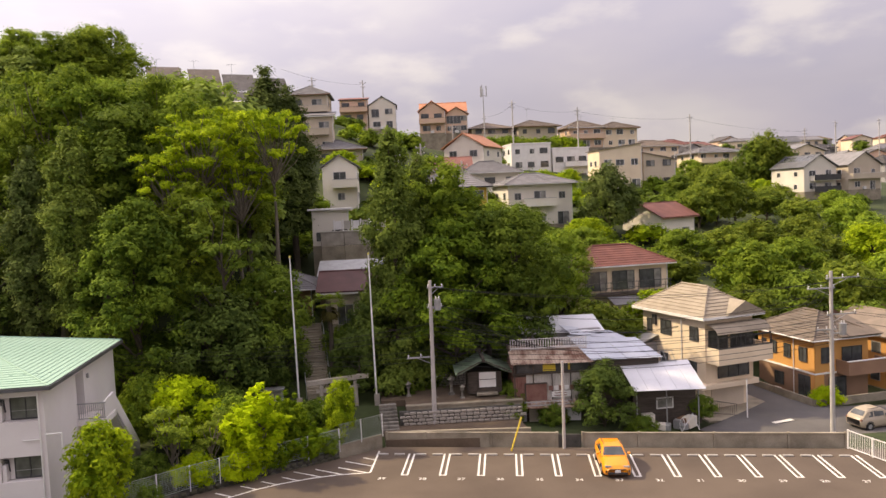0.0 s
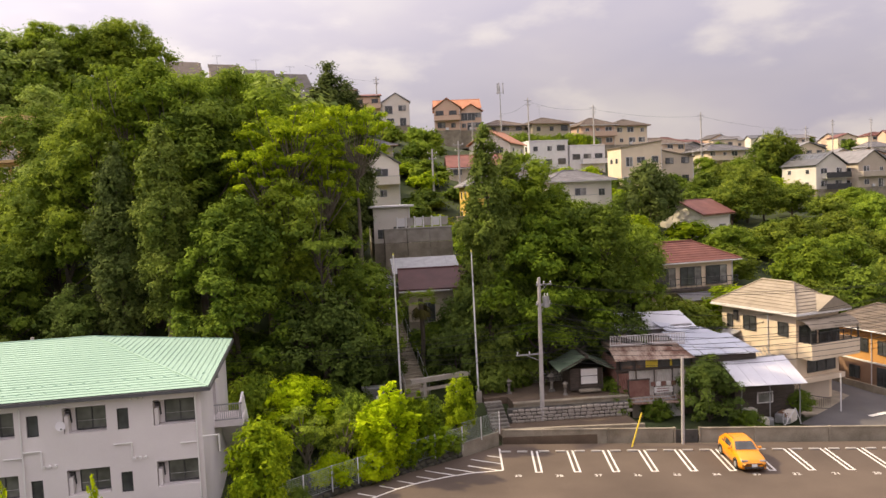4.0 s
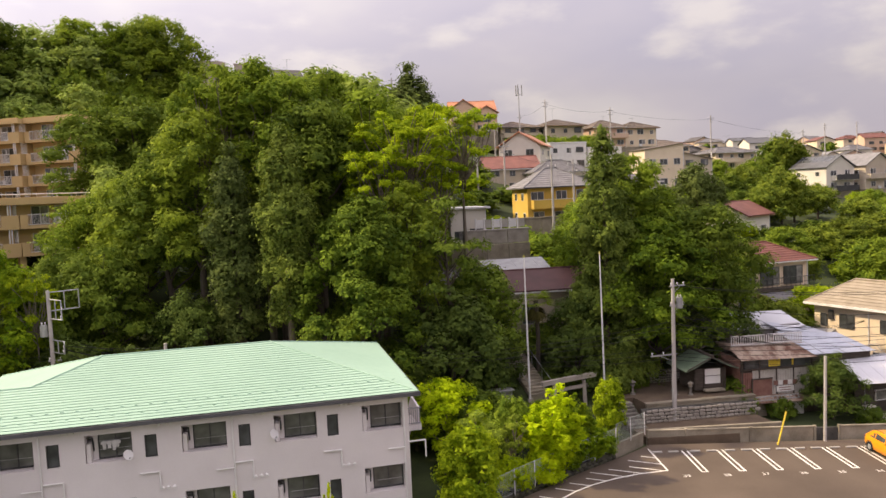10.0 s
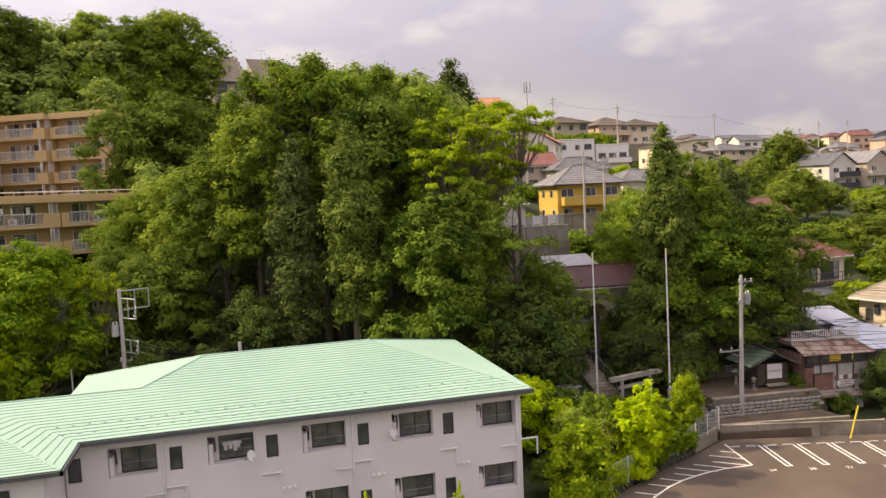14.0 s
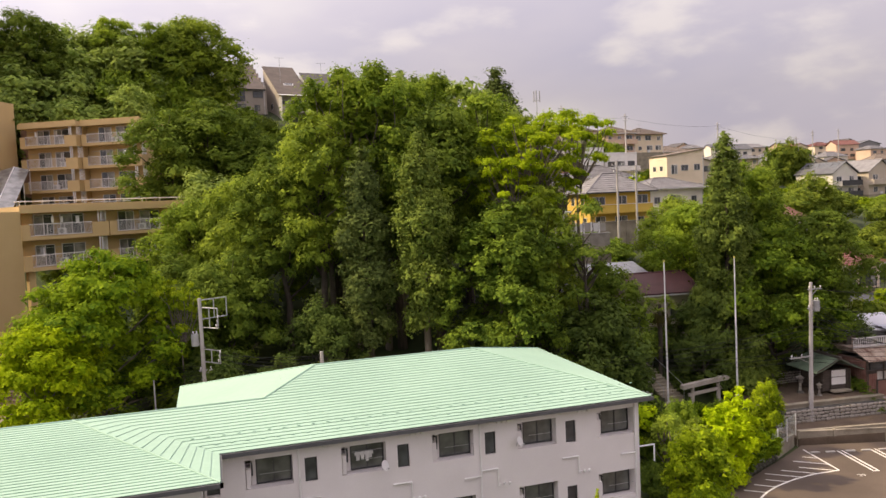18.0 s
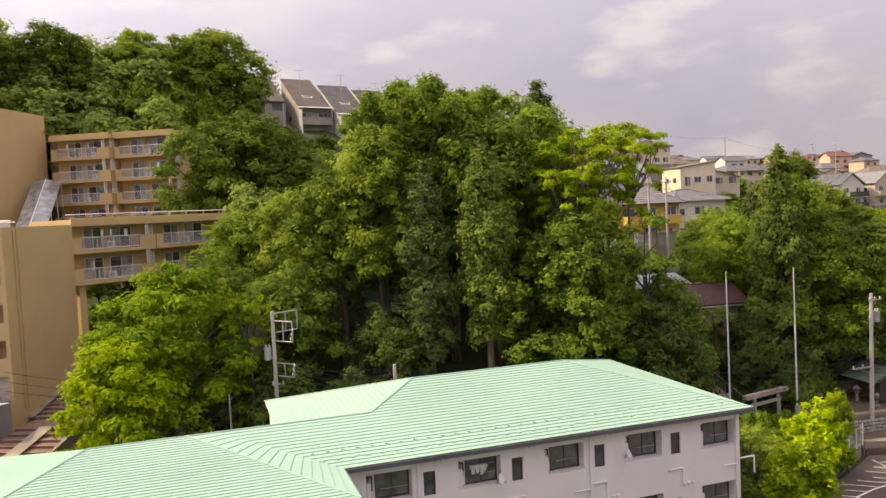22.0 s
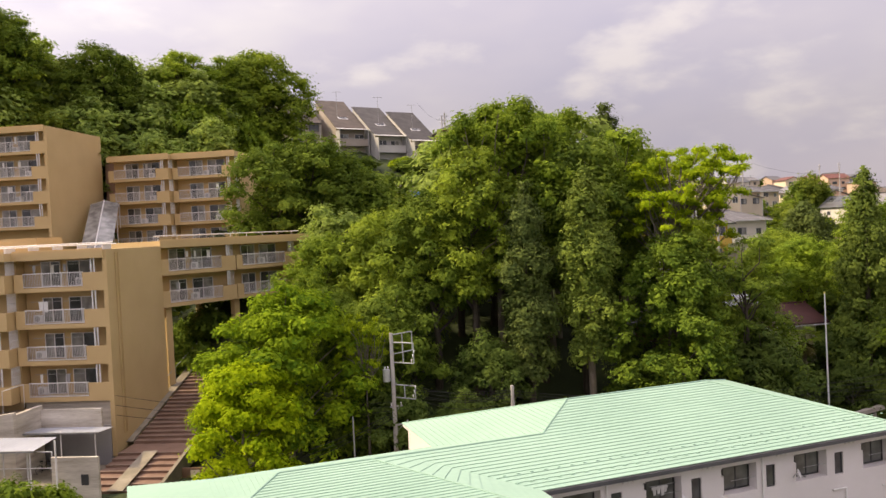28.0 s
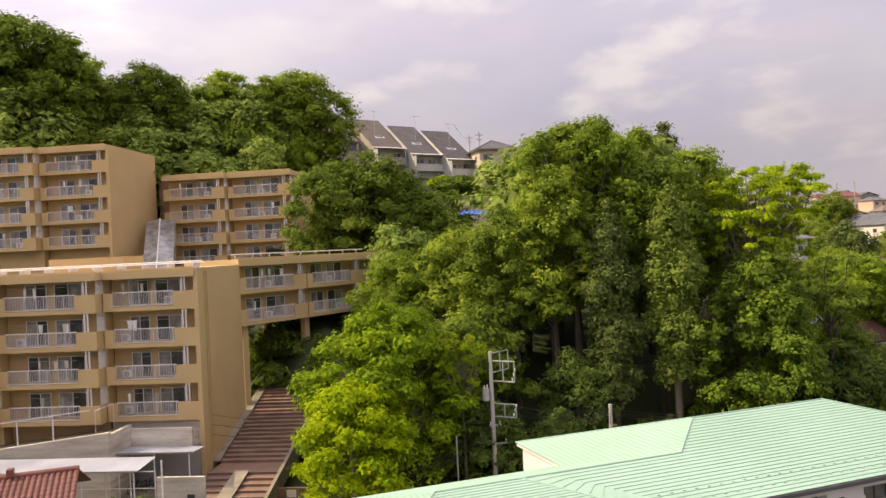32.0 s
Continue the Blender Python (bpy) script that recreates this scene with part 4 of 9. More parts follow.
house(25.5, 109, 13.0, 5, 10, 7.5, 6.4, "hip", 1.6, WALL_PALE, ROOF_GREY, "cream house with a dark tiled roof and balcony", 2, 0.7, 3, 2, (0.2, 0.7), 8)
house(21.5, 124, 16.0, 0, 9.5, 7, 5.8, "hip", 2.0, WALL_PALE, ROOF_GREY, "pale house with a hipped dark roof", 2, 0.7, 3, 2, False, 9)
house(11.6, 101.5, 13.8, -3, 9.2, 7.5, 5.4, "hip", 2.6, WALL_YELLOW, ROOF_GREY, "yellow house with a grey tiled roof above a retaining wall", 2, 0.7, 3, 2, (0.05, 0.95), 10)
house(21.6, 144, 22.0, -32, 8.0, 10, 5.2, "gablex", 2.7, WALL_PALE, ROOF_ORANGE, "white gabled house with an orange roof", 2, 0.5, 2, 2, False, 11)
house(14.8, 130, 18.5, -8, 9.0, 8, 4.2, "gable", 2.2, WALL_BEIGE, ROOF_RED, "beige house with a red gabled roof", 2, 0.5, 3, 2, False, 12)
house(39.0, 162, 20, 4, 9.0, 7, 9.0, "flat", 0, WHITE_PAINT, WHITE_PAINT, "white cubic house with flat roofs", 3, 0.1, 3, 2, False, 13)
house(48.5, 163, 20, 4, 8.5, 7, 7.8, "flat", 0, WHITE_PAINT, WHITE_PAINT, "white cubic house with a roof terrace", 2, 0.1, 3, 2, (0.3, 1), 14)
house(21.2, 178, 33, -12, 6.0, 9, 5.4, "gablex", 2.3, WALL_PEACH, ROOF_ORANGE, "salmon coloured house with an orange gabled roof", 2, 0.4, 2, 2, (0, 1), 15)
house(27.4, 178.5, 33, -4, 5.2, 8, 4.6, "gablex", 1.7, WALL_PEACH, ROOF_ORANGE, "salmon coloured house wing with an orange roof", 2, 0.4, 3, 2, False, 49)
house(21.9, 180.6, 33, -8, 10.6, 6, 5.4, "gable", 2.4, WALL_PEACH, ROOF_ORANGE, "salmon coloured house body with a broad orange roof", 2, 0.4, 3, 2, False, 51)
house(3.0, 184, 34, -5, 6.5, 9, 8.4, "mono", 1.6, WALL_PEACH, ROOF_RED, "pink house with a terrace on the hilltop", 3, 0.3, 2, 2, (0, 1), 16)
house(9.8, 184, 35, -5, 6.5, 9, 5.8, "gablex", 2.2, WALL_PALE, ROOF_GREY, "white gabled house on the hilltop", 2, 0.3, 2, 2, False, 17)
house(-2.8, 134, 21.6, 0, 8.6, 8, 5.6, "hip", 1.9, WALL_BEIGE, ROOF_GREY, "beige house with a low grey hipped roof", 2, 0.8, 2, 2, False, 18)
house(-1.2, 112, 14.6, -4, 5.0, 8, 8.4, "gablex", 1.7, WALL_PALE, ROOF_GREY, "narrow white gabled house with balconies", 3, 0.3, 1, 2, (0.3, 1), 19)
house(-2.4, 88.6, 12.6, 0, 4.2, 6, 4.4, "flat", 0, WALL_PALE, METAL_WHITE, "low white house with a flat white roof", 1, 0.45, 2, 1, False, 20)
terrace = thing("terrace_wall", pose(-1.5, 86.6, 0, 0, 0, 2), "stained concrete terrace wall below the low white house", "wall", kind="structure")
for i in range(3):
    part("panel", G().box(i * 2.6 + 0.02, 0, 13.0, i * 2.6 + 2.58, 0.4, 14.5, 0.03), AGED_STONE, terrace)
    part("lower_panel", G().box(i * 2.6 + 0.02, -0.25, 7.0, i * 2.6 + 2.58, 0.2, 12.96, 0.03), CONCRETE, terrace, "darker lower panel")
part("coping", G().box(-0.05, -0.06, 14.5, 7.85, 0.46, 14.64, 0.02), CONCRETE_PALE, terrace)
fence = thing("terrace_fence", pose(0.0, 86.9, 14.64, 0, 0, 2), "white panelled fence on the terrace wall", "fence")
for i in range(6):
    part("post", G().box(i * 1.0, 0, 0, i * 1.0 + 0.16, 0.14, 1.25, 0.01), METAL_WHITE, fence)
    part("panel", G().box(i * 1.0 + 0.2, 0.05, 0.15, i * 1.0 + 0.94, 0.09, 1.1), CONCRETE_PALE if i % 2 else METAL_WHITE, fence)
house(33.5, 178, 29.5, 8, 10, 9, 4.6, "hip", 1.7, WALL_BEIGE, ROOF_BROWN, "beige house with a wide brown roof", 2, 0.9, 3, 2, (0, 1), 21)
house(44.5, 177, 29, 8, 10, 9, 5.2, "hip", 1.8, WALL_BEIGE, ROOF_BROWN, "beige house with a hipped brown roof", 2, 0.9, 3, 2, False, 22)
house(57.5, 179, 28.5, 5, 9, 8, 5.2, "hip", 2.0, WALL_PEACH, ROOF_BROWN, "peach house with a brown roof", 2, 0.7, 3, 2, (0, 1), 23)
house(67.0, 181, 28.5, 5, 9, 8, 5.0, "hip", 1.8, WALL_CREAM, ROOF_BROWN, "cream house with a hipped brown roof", 2, 0.7, 3, 2, False, 24)
house(79.0, 190, 24.5, 10, 13, 9, 4.8, "hip", 1.8, WALL_CREAM, ROOF_BROWN, "cream house with a wide brown roof", 2, 0.8, 4, 2, (0, 0.6), 25)
house(88.5, 175, 21.5, 8, 13, 9, 4.8, "hip", 1.6, WALL_CREAM, ROOF_GREY, "cream two-storey house with a grey roof", 2, 0.8, 4, 2, (0, 0.5), 26)

solar = house(100.0, 150.5, 15.5, 8, 8.4, 10, 5.5, "gablex", 2.7, WALL_PALE, ROOF_CHARCOAL, "white gabled house with solar panels and a dark balcony", 2, 0.4, 2, 2, (0.2, 1), 28)
for k in range(5):
    part("solar_panel", G().slab((0.2, 0.6 + k * 1.8, 5.86), (3.6, 0.6 + k * 1.8, 8.05), (3.6, 2.2 + k * 1.8, 8.05), (0.2, 2.2 + k * 1.8, 5.86), 0.05), GLASS, solar, "dark glass solar panel")
part("balcony_screen", G().box(1.6, -1.36, 2.7, 8.5, -1.31, 3.9).box(1.6, -1.36, 0.2, 8.5, -1.31, 1.4), METAL_DARK, solar, "dark balcony screen")
house(110.0, 150, 15.5, 10, 9, 10, 5.6, "gablex", 2.8, WALL_BEIGE, ROOF_GREY, "beige gabled house with a balcony", 2, 0.4, 2, 2, (0, 1), 29)
house(122.0, 190, 21.5, 10, 12, 9, 4.8, "gablex", 2.0, WALL_CREAM, ROOF_GREY, "cream house with a gabled grey roof", 2, 0.5, 3, 2, False, 30)
# the veranda, dark sliding doors and lower canopies of the red roofed house
for i in range(3):
    sliding_window(red_house, 0.7 + i * 3.1, 3.2 + i * 3.1, 3.1, 5.1, -0.1, 3, [GLASS, GLASS, GLASS_PALE], METAL_DARK, "veranda_door")
part("veranda_floor", G().box(0.4, -1.45, 2.72, 10.0, 0, 2.88), WOOD_DARK, red_house, "dark veranda floor")
part("veranda_rail", G().box(0.5, -1.42, 4.0, 9.9, -1.36, 4.06).box(0.5, -1.42, 3.45, 9.9, -1.36, 3.5), METAL_DARK, red_house, "dark veranda railing")
for k in range(16):
    part("rail_bar", G().box(0.6 + k * 0.61, -1.41, 2.9, 0.64 + k * 0.61, -1.37, 4.0), METAL_DARK, red_house)
part("canopy", G().slab((2.6, -3.2, 1.9), (9.4, -3.2, 1.9), (9.4, -1.3, 2.5), (2.6, -1.3, 2.5), 0.08), ROOF_GREY, red_house, "blue-grey lower canopy roof")
part("porch_wall", G().box(3.0, -2.8, -1.5, 9.0, -1.35, 1.85), WALL_CREAM, red_house)
# the stepped row on the ridge
def terraced(x, y, z, wall, roof, label, seed):
    """A narrow row house: long steep roof with a skylight, balconies on two floors between side fins."""
    top = house(x, y, z, 13, 5.6, 8.6, 6.0, "mono", 6.4, wall, roof, label, 2, 0.15, 2, 1, False, seed, "terraced houses on the ridge")
    for s in (0, 1):
        b = part("balcony", G().box(0.1, -1.3, s * 3.0 - 0.15, 5.5, 0, s * 3.0).box(0.1, -1.3, s * 3.0, 5.5, -1.2, s * 3.0 + 1.15).box(0.1, -1.2, s * 3.0, 0.2, 0, s * 3.0 + 1.15), wall, top)
        part("handrail", G().box(0.1, -1.33, s * 3.0 + 1.15, 5.5, -1.17, s * 3.0 + 1.2), METAL_GREY, b)
    for u in (-0.1, 5.55):
        part("fin_wall", G().box(u, -1.4, -3, u + 0.15, 0.1, 5.6), WALL_DIMMED, top)
    part("porch_roof", G().slab((-0.2, -1.5, 5.75), (5.8, -1.5, 5.75), (5.8, 0.1, 6.1), (-0.2, 0.1, 6.1), 0.1), METAL_WHITE, top, "white edged porch roof")
    sk = part("skylight", G().slab((1.9, 2.7, 8.15), (3.7, 2.7, 8.15), (3.7, 3.3, 8.60), (1.9, 3.3, 8.60), 0.1), METAL_WHITE, top, "white framed skylight")
    part("pane", G().slab((2.02, 2.78, 8.32), (3.58, 2.78, 8.32), (3.58, 3.22, 8.65), (2.02, 3.22, 8.65), 0.02), GLASS, sk)
    return top


terraced(-24.4, 147.3, 32.9, WALL_TAUPE, ROOF_UMBER, "beige terraced house with a steep brown roof and balconies", 41)
terraced(-17.8, 145.8, 31.5, WALL_DIMMED, ROOF_DARK, "white terraced house with a steep dark roof and skylight", 42)
terraced(-11.6, 144.4, 30.4, WALL_DIMMED, ROOF_DARK, "white terraced house with a steep dark roof and skylight", 43)
stepped = house(-32.4, 148.8, 35.6, 13, 5.8, 8.6, 4.6, "mono", 6.0, WALL_TAUPE, ROOF_UMBER, "tan house with a stepped brick gable beside the row", 2, 0.2, 2, 1, False, 44, "terraced houses on the ridge")
for k in range(6):
    part("stepped_gable", G().box(5.75, 0.2 + k * 1.4, 0, 6.25, 1.6 + k * 1.4, 5.3 + k * 1.0, 0.02), WALL_TAUPE, stepped, "stepped brick gable wall")
low = house(-19.0, 124.8, 23.4, 4, 7.5, 4, 4.4, "flat", 0, WALL_BEIGE, ROOF_GREY, "low beige building with a flat roof behind the blue sheet", 1, 0.4, 3, 1, False, 45)
solo("tarpaulin", G().slab((0, 0, 0.3), (3.0, 0.1, 0.22), (3.1, 2.6, 1.0), (0.1, 2.4, 1.05), 0.04).slab((3.0, 0.1, 0.22), (6.0, 0, 0.1), (6.1, 2.5, 0.85), (3.1, 2.6, 1.0), 0.04), TARP, "creased blue plastic sheet over a low roof", "tarpaulin", m=pose(-19.0, 121.0, 25.0, 0, 0, 4))
solo("shed", G().box(0, 0, -4.5, 6.1, 2.4, 0.12), WALL_BEIGE, "low shed under the blue sheet", "shed", m=pose(-19.0, 121.05, 25.0, 0, 0, 4))
house(-6.8, 141, 28.5, -5, 7, 8, 9.2, "hip", 2.0, WALL_BEIGE, ROOF_GREY, "beige three-storey house with a grey hipped roof on the ridge", 3, 0.6, 2, 2, (0, 1), 46)
house(-5.6, 137.5, 27, -5, 6.5, 3, 6.4, "mono", 1.0, WALL_BEIGE, ROOF_GREY, "beige house front with a grey lean-to roof", 2, 0.5, 2, 1, (0.1, 0.9), 50)
# temple buildings under the trees
house(-8.2, 75.5, 6.0, -3, 5.8, 6, 3.6, "hip", 1.6, WOOD_BROWN, ROOF_GREY, "temple hall with a grey roof under the trees", 1, 0.9, 3, 1, False, 47, name="temple_hall")
house(-1.0, 72.2, 6.0, -6, 7, 5, 3.4, "gable", 1.6, WALL_BEIGE, ROOF_MAROON, "low temple building with a red metal roof", 1, 0.9, 2, 1, False, 48, name="temple_hall")
annex = thing("temple_annex", pose(-1.9, 76.6, 6.0, 0, 0, -4), "low temple annex under a pale grey sheet roof", "building")
part("wall", G().box(0.2, 0.3, -0.5, 6.6, 3.6, 4.4), WALL_BEIGE, annex)
for k in range(6):
    part("roof_sheet", G().slab((k * 1.14, -0.4, 4.5), (k * 1.14 + 1.13, -0.4, 4.5), (k * 1.14 + 1.13, 4.2, 5.7 + 0.01 * (k % 2)), (k * 1.14, 4.2, 5.7 + 0.01 * (k % 2)), 0.07), METAL_GREY, annex)
# distant town
def far_house(x, y, z, yaw, w, d, h, roof, rise, wall, roof_mat, rng):
    """A house seen only from afar: body, roof, a run of windows on either floor."""
    top = thing("house", pose(x, y, z, 0, 0, yaw), "distant two-storey house with a tiled roof", "house", "distant town houses")
    FOOTPRINTS.append((x, y, w * 0.6))
    if roof == "gablex":
        line = [(0, -4), (w, -4), (w, h), (w / 2, h + rise), (0, h)]
        g = G().add([(u, 0, v) for u, v in line] + [(u, d, v) for u, v in line], [tuple(range(5)), tuple(range(9, 4, -1))] + [(i, 5 + i, 5 + (i + 1) % 5, (i + 1) % 5) for i in range(5)])
    elif roof == "gable":
        g = G().profile([(0, -4), (d, -4), (d, h), (d / 2, h + rise), (0, h)], 0, w)
    else:
        g = G().box(0, 0, -4, w, d, h - 0.02)
    part("wall", g, wall, top)
    part("roof", roof_mesh(roof, w, d, h, rise, 0.5), roof_mat, top)
    for z0 in (0.8, 3.5):
        u = rng.uniform(0.1, 0.3) * w
        part("window", G().box(u, -0.06, z0, u + rng.uniform(1.5, 2.6), 0.0, z0 + 1.3), GLASS, top)
        part("window", G().box(w * 0.62, -0.06, z0, w * 0.62 + rng.uniform(1.2, 2.4), 0.0, z0 + 1.3), GLASS, top)


rng_t = random.Random(11)
for i in range(330):
    y = 196 + 520 * rng_t.random() ** 1.5
    x = rng_t.uniform(55 + (y - 196) * 0.12, 0.80 * y + 30)
    if not all(math.hypot(x - a, y - b) > c + 5.5 for a, b, c in FOOTPRINTS):
        continue
    far_house(x, y, hill(x, y) + 0.2, rng_t.uniform(-20, 30), rng_t.uniform(8, 13), rng_t.uniform(7, 9), rng_t.uniform(5.2, 6.4), rng_t.choice(("hip", "hip", "gable", "gablex")), rng_t.uniform(1.5, 2.5),
              rng_t.choice((WALL_PALE, WALL_BEIGE, WALL_CREAM, WALL_GREY, WALL_PEACH)), rng_t.choice((ROOF_GREY, ROOF_BROWN, ROOF_GREY, ROOF_DARK, ROOF_RED, ROOF_CHARCOAL)), rng_t)


# retaining wall under the yellow house
bank = thing("retaining_wall", pose(9.6, 99.5, 9.5, 0, 0, 2), "tall stained concrete retaining wall under the yellow house", "wall", kind="structure")
for i in range(4):
    part("panel", G().box(i * 3.2 + 0.02, 0, 0, i * 3.2 + 3.18, 0.4, 5.6, 0.03), CONCRETE, bank)
part("coping", G().box(-0.05, -0.08, 5.6, 12.9, 0.5, 5.8, 0.02), CONCRETE, bank)
# ---------------------------------------------------------------- parking lot: lines, stops, wall, fences
PITCH = 2.46
lot_root = bpy.data.objects["parking_lot"]


def on_lot(g):
    g.v = [tuple(lot(*p)) for p in g.v]
    return g


def text_mesh(name, body, size, material):
    cu = bpy.data.curves.new(name, "FONT")
    cu.body, cu.size, cu.extrude, cu.align_x = body, size, 0.004, "CENTER"
    tmp = bpy.data.objects.new(name, cu)
    scene.collection.objects.link(tmp)
    dg = bpy.context.evaluated_depsgraph_get()
    me = bpy.data.meshes.new_from_object(tmp.evaluated_get(dg))
    me.materials.clear()
    me.materials.append(material)
    bpy.data.objects.remove(tmp)
    return me


for i in range(13):
    u = 0.15 + i * PITCH
    g = G()
    for s in (-0.24, 0.12):
        g.box(u + s, -4.1, 0.004, u + s + 0.13, 0.05, 0.012)
    g.box(u - 0.11, -4.1, 0.0045, u + 0.12, -3.97, 0.0125)
    part("bay_line", on_lot(g), LINE, lot_root, "white double bay line")
    if i < 12:
        part("bay_number", text_mesh("bay_number", str(38 - i), 0.52, LINE), None, lot_root, "painted white bay number", m=LOT_M @ pose(u + PITCH / 2, -4.85, 0.006))
        for s in (0.3, 1.45):
            block = on_lot(G().box(u + s, -0.28, 0.0, u + s + 0.72, -0.12, 0.11, 0.025))
            solo("wheel_stop", block, CONCRETE_PALE, "pale concrete wheel stop on the asphalt", "wheel stop", "wheel stops")
part("bay_number", text_mesh("bay_number", "39", 0.52, LINE), None, lot_root, "painted white bay number", m=LOT_M @ pose(-PITCH / 2, -4.85, 0.006))
for s in (-2.2, -1.05):
    solo("wheel_stop", on_lot(G().box(s, -0.28, 0.0, s + 0.72, -0.12, 0.11, 0.025)), CONCRETE_PALE, "pale concrete wheel stop on the asphalt", "wheel stop", "wheel stops")

# hatched corner beside the first bay


def lot_line(points, w=0.13, lift=0.006):
    g = G()
    for (x0, y0), (x1, y1) in zip(points, points[1:]):
        d = Vector((x1 - x0, y1 - y0, 0)).normalized()
        n = Vector((-d.y, d.x, 0)) * w / 2
        pts = []
        for p in (Vector((x0, y0, 0)) - n, Vector((x1, y1, 0)) - n, Vector((x1, y1, 0)) + n, Vector((x0, y0, 0)) + n):
            q = LOT_M.inverted() @ p
            pts.append(lot(q.x, q.y, lift))
        g.add(pts, [(0, 1, 2, 3)])
    return g


hatch_curve = [(1.5, 48.85), (-0.6, 48.85), (-2.4, 48.55), (-4.2, 48.0), (-5.6, 47.35), (-7.2, 46.3), (-9.0, 44.8), (-10.8, 43.0), (-12.5, 40.8)]
part("hatch_outline", lot_line([(2.35, 53.0)] + hatch_curve), LINE, lot_root, "white painted outline of the hatched corner")
for k, (x, y) in enumerate(((1.95, 51.2), (1.7, 50.0), (1.2, 48.9), (-0.3, 48.85), (-1.7, 48.7), (-3.1, 48.35), (-4.4, 47.9), (-5.6, 47.35), (-7.0, 46.45), (-8.3, 45.4))):
    length = 1.0 if k < 1 else 2.2 if k < 5 else 1.3
    part("hatch_line", lot_line([(x, y), (x - length * 0.80, y + length * 0.60)], 0.11, 0.009), LINE, lot_root)


def concrete_wall():
    """The low wall behind the bays: panels between posts."""
    top = thing("boundary_wall", LOT_M, "weathered grey concrete panel wall along the parking lot", "wall", kind="structure")
    posts = [-1.9, 0.9, 5.6, 10.3, 12.1, 16.0, 21.2, 26.2, 30.0]
    for a, b in zip(posts, posts[1:]):
        if abs(a - 10.3) < 0.01:
            part("rubble_infill", G().box(a + 0.1, 1.95, -0.2, b - 0.1, 2.1, 0.8), MORTAR, top)
            continue
        g = G().box(a + 0.09, 1.9, -0.3, b - 0.09, 2.04, 0.86, 0.02)
        part("panel", g, CONCRETE, top)
        part("coping", G().box(a + 0.09, 1.86, 0.86, b - 0.09, 2.08, 0.95, 0.015), CONCRETE, top)
    for a in posts:
        part("post", G().box(a - 0.085, 1.82, -0.3, a + 0.085, 2.06, 1.0, 0.02), CONCRETE, top)


concrete_wall()

g = G().tube((0, 0, 0), (0.75, 0.35, 2.3), 0.06, n=10)
solo("leaning_pole", g, YELLOW_PAINT, "yellow painted pole leaning against the concrete wall", "pole", m=LOT_M @ pose(7.05, 0.7, 0.02))
g = G().tube((0, 0, -0.3), (-0.06, 0, 6.2), 0.12, 0.10, 12)
solo("pole", g, POLE_GREY, "plain slim concrete pole behind the wheel stops", "pole", m=LOT_M @ pose(10.75, 1.3, 0))

# left edge: low retaining wall with a mesh fence above the hatched corner


def edge_fence():
    wall = thing("garden_wall", pose(0, 0, 0), "low stained retaining wall between the lot and the garden", "wall", kind="structure")
    fence = thing("mesh_fence", pose(0, 0, 0), "pale green mesh fence overgrown with shrubs", "fence")
    rocks = [G().box(0.0, -0.1 - 0.03 * q, 0.0, 0.46 - 0.03 * q, 0.16, 0.31 - 0.02 * q, 0.07).mesh("stone", MOSS_STONE) for q in range(4)]
    pts = [(2.7, 54.1), (-0.4, 52.35), (-4.6, 50.2), (-9.5, 47.4), (-12.9, 45.1), (-16.2, 42.7)]
    for k, ((x0, y0), (x1, y1)) in enumerate(zip(pts, pts[1:])):
        a, b = Vector((x0, y0, 0)), Vector((x1, y1, 0))
        d = (b - a).normalized()
        n = Vector((d.y, -d.x, 0)) * -0.12
        za = 0.85 if k == 0 else 0.55
        length = (b - a).length
        if k == 0:
            part("concrete_wall", G().slab(a - n + Vector((0, 0, -0.3)), b - n + Vector((0, 0, -0.3)), b - n + Vector((0, 0, za)), a - n + Vector((0, 0, za)), 0.24), CONCRETE, wall, "stained concrete end of the wall")
        else:
            part("mortar", G().slab(a - n + Vector((0, 0, -0.3)), b - n + Vector((0, 0, -0.3)), b - n + Vector((0, 0, za - 0.06)), a - n + Vector((0, 0, za - 0.06)), 0.16), MORTAR, wall)
            for row in range(2):
                u = 0.25 * row
                while u < length - 0.3:
                    p = a + d * u
                    part("stone", rocks[int(u * 7 + row * 3 + k) % 4], None, wall, m=Matrix.Translation(p - n * 1.2 + Vector((0, 0, -0.1 + row * 0.31))) @ Matrix.Rotation(math.atan2(d.y, d.x), 4, "Z"))
                    u += 0.5
        m = int(length / 1.7)
        for i in range(m + (k == len(pts) - 2)):
            p = a + d * length * i / m
            part("fence_post", G().tube(p + Vector((0, 0, za - 0.1)), p + Vector((0, 0, za + 1.55)), 0.035, n=8), METAL_WHITE, fence)
        g = G()
        for i in range(13):
            z = za + 0.12 + i * 0.115
            g.tube(a + Vector((0, 0, z)), b + Vector((0, 0, z)), 0.009 if i not in (0, 12) else 0.02, n=4, cap=False)
        for i in range(int(length / 0.16)):
            p = a + d * (0.08 + 0.16 * i)
            g.tube(p + Vector((0, 0, za + 0.12)), p + Vector((0, 0, za + 1.5)), 0.006, n=4, cap=False)
        part("mesh_panel", g, HEDGE_FENCE, fence)


edge_fence()


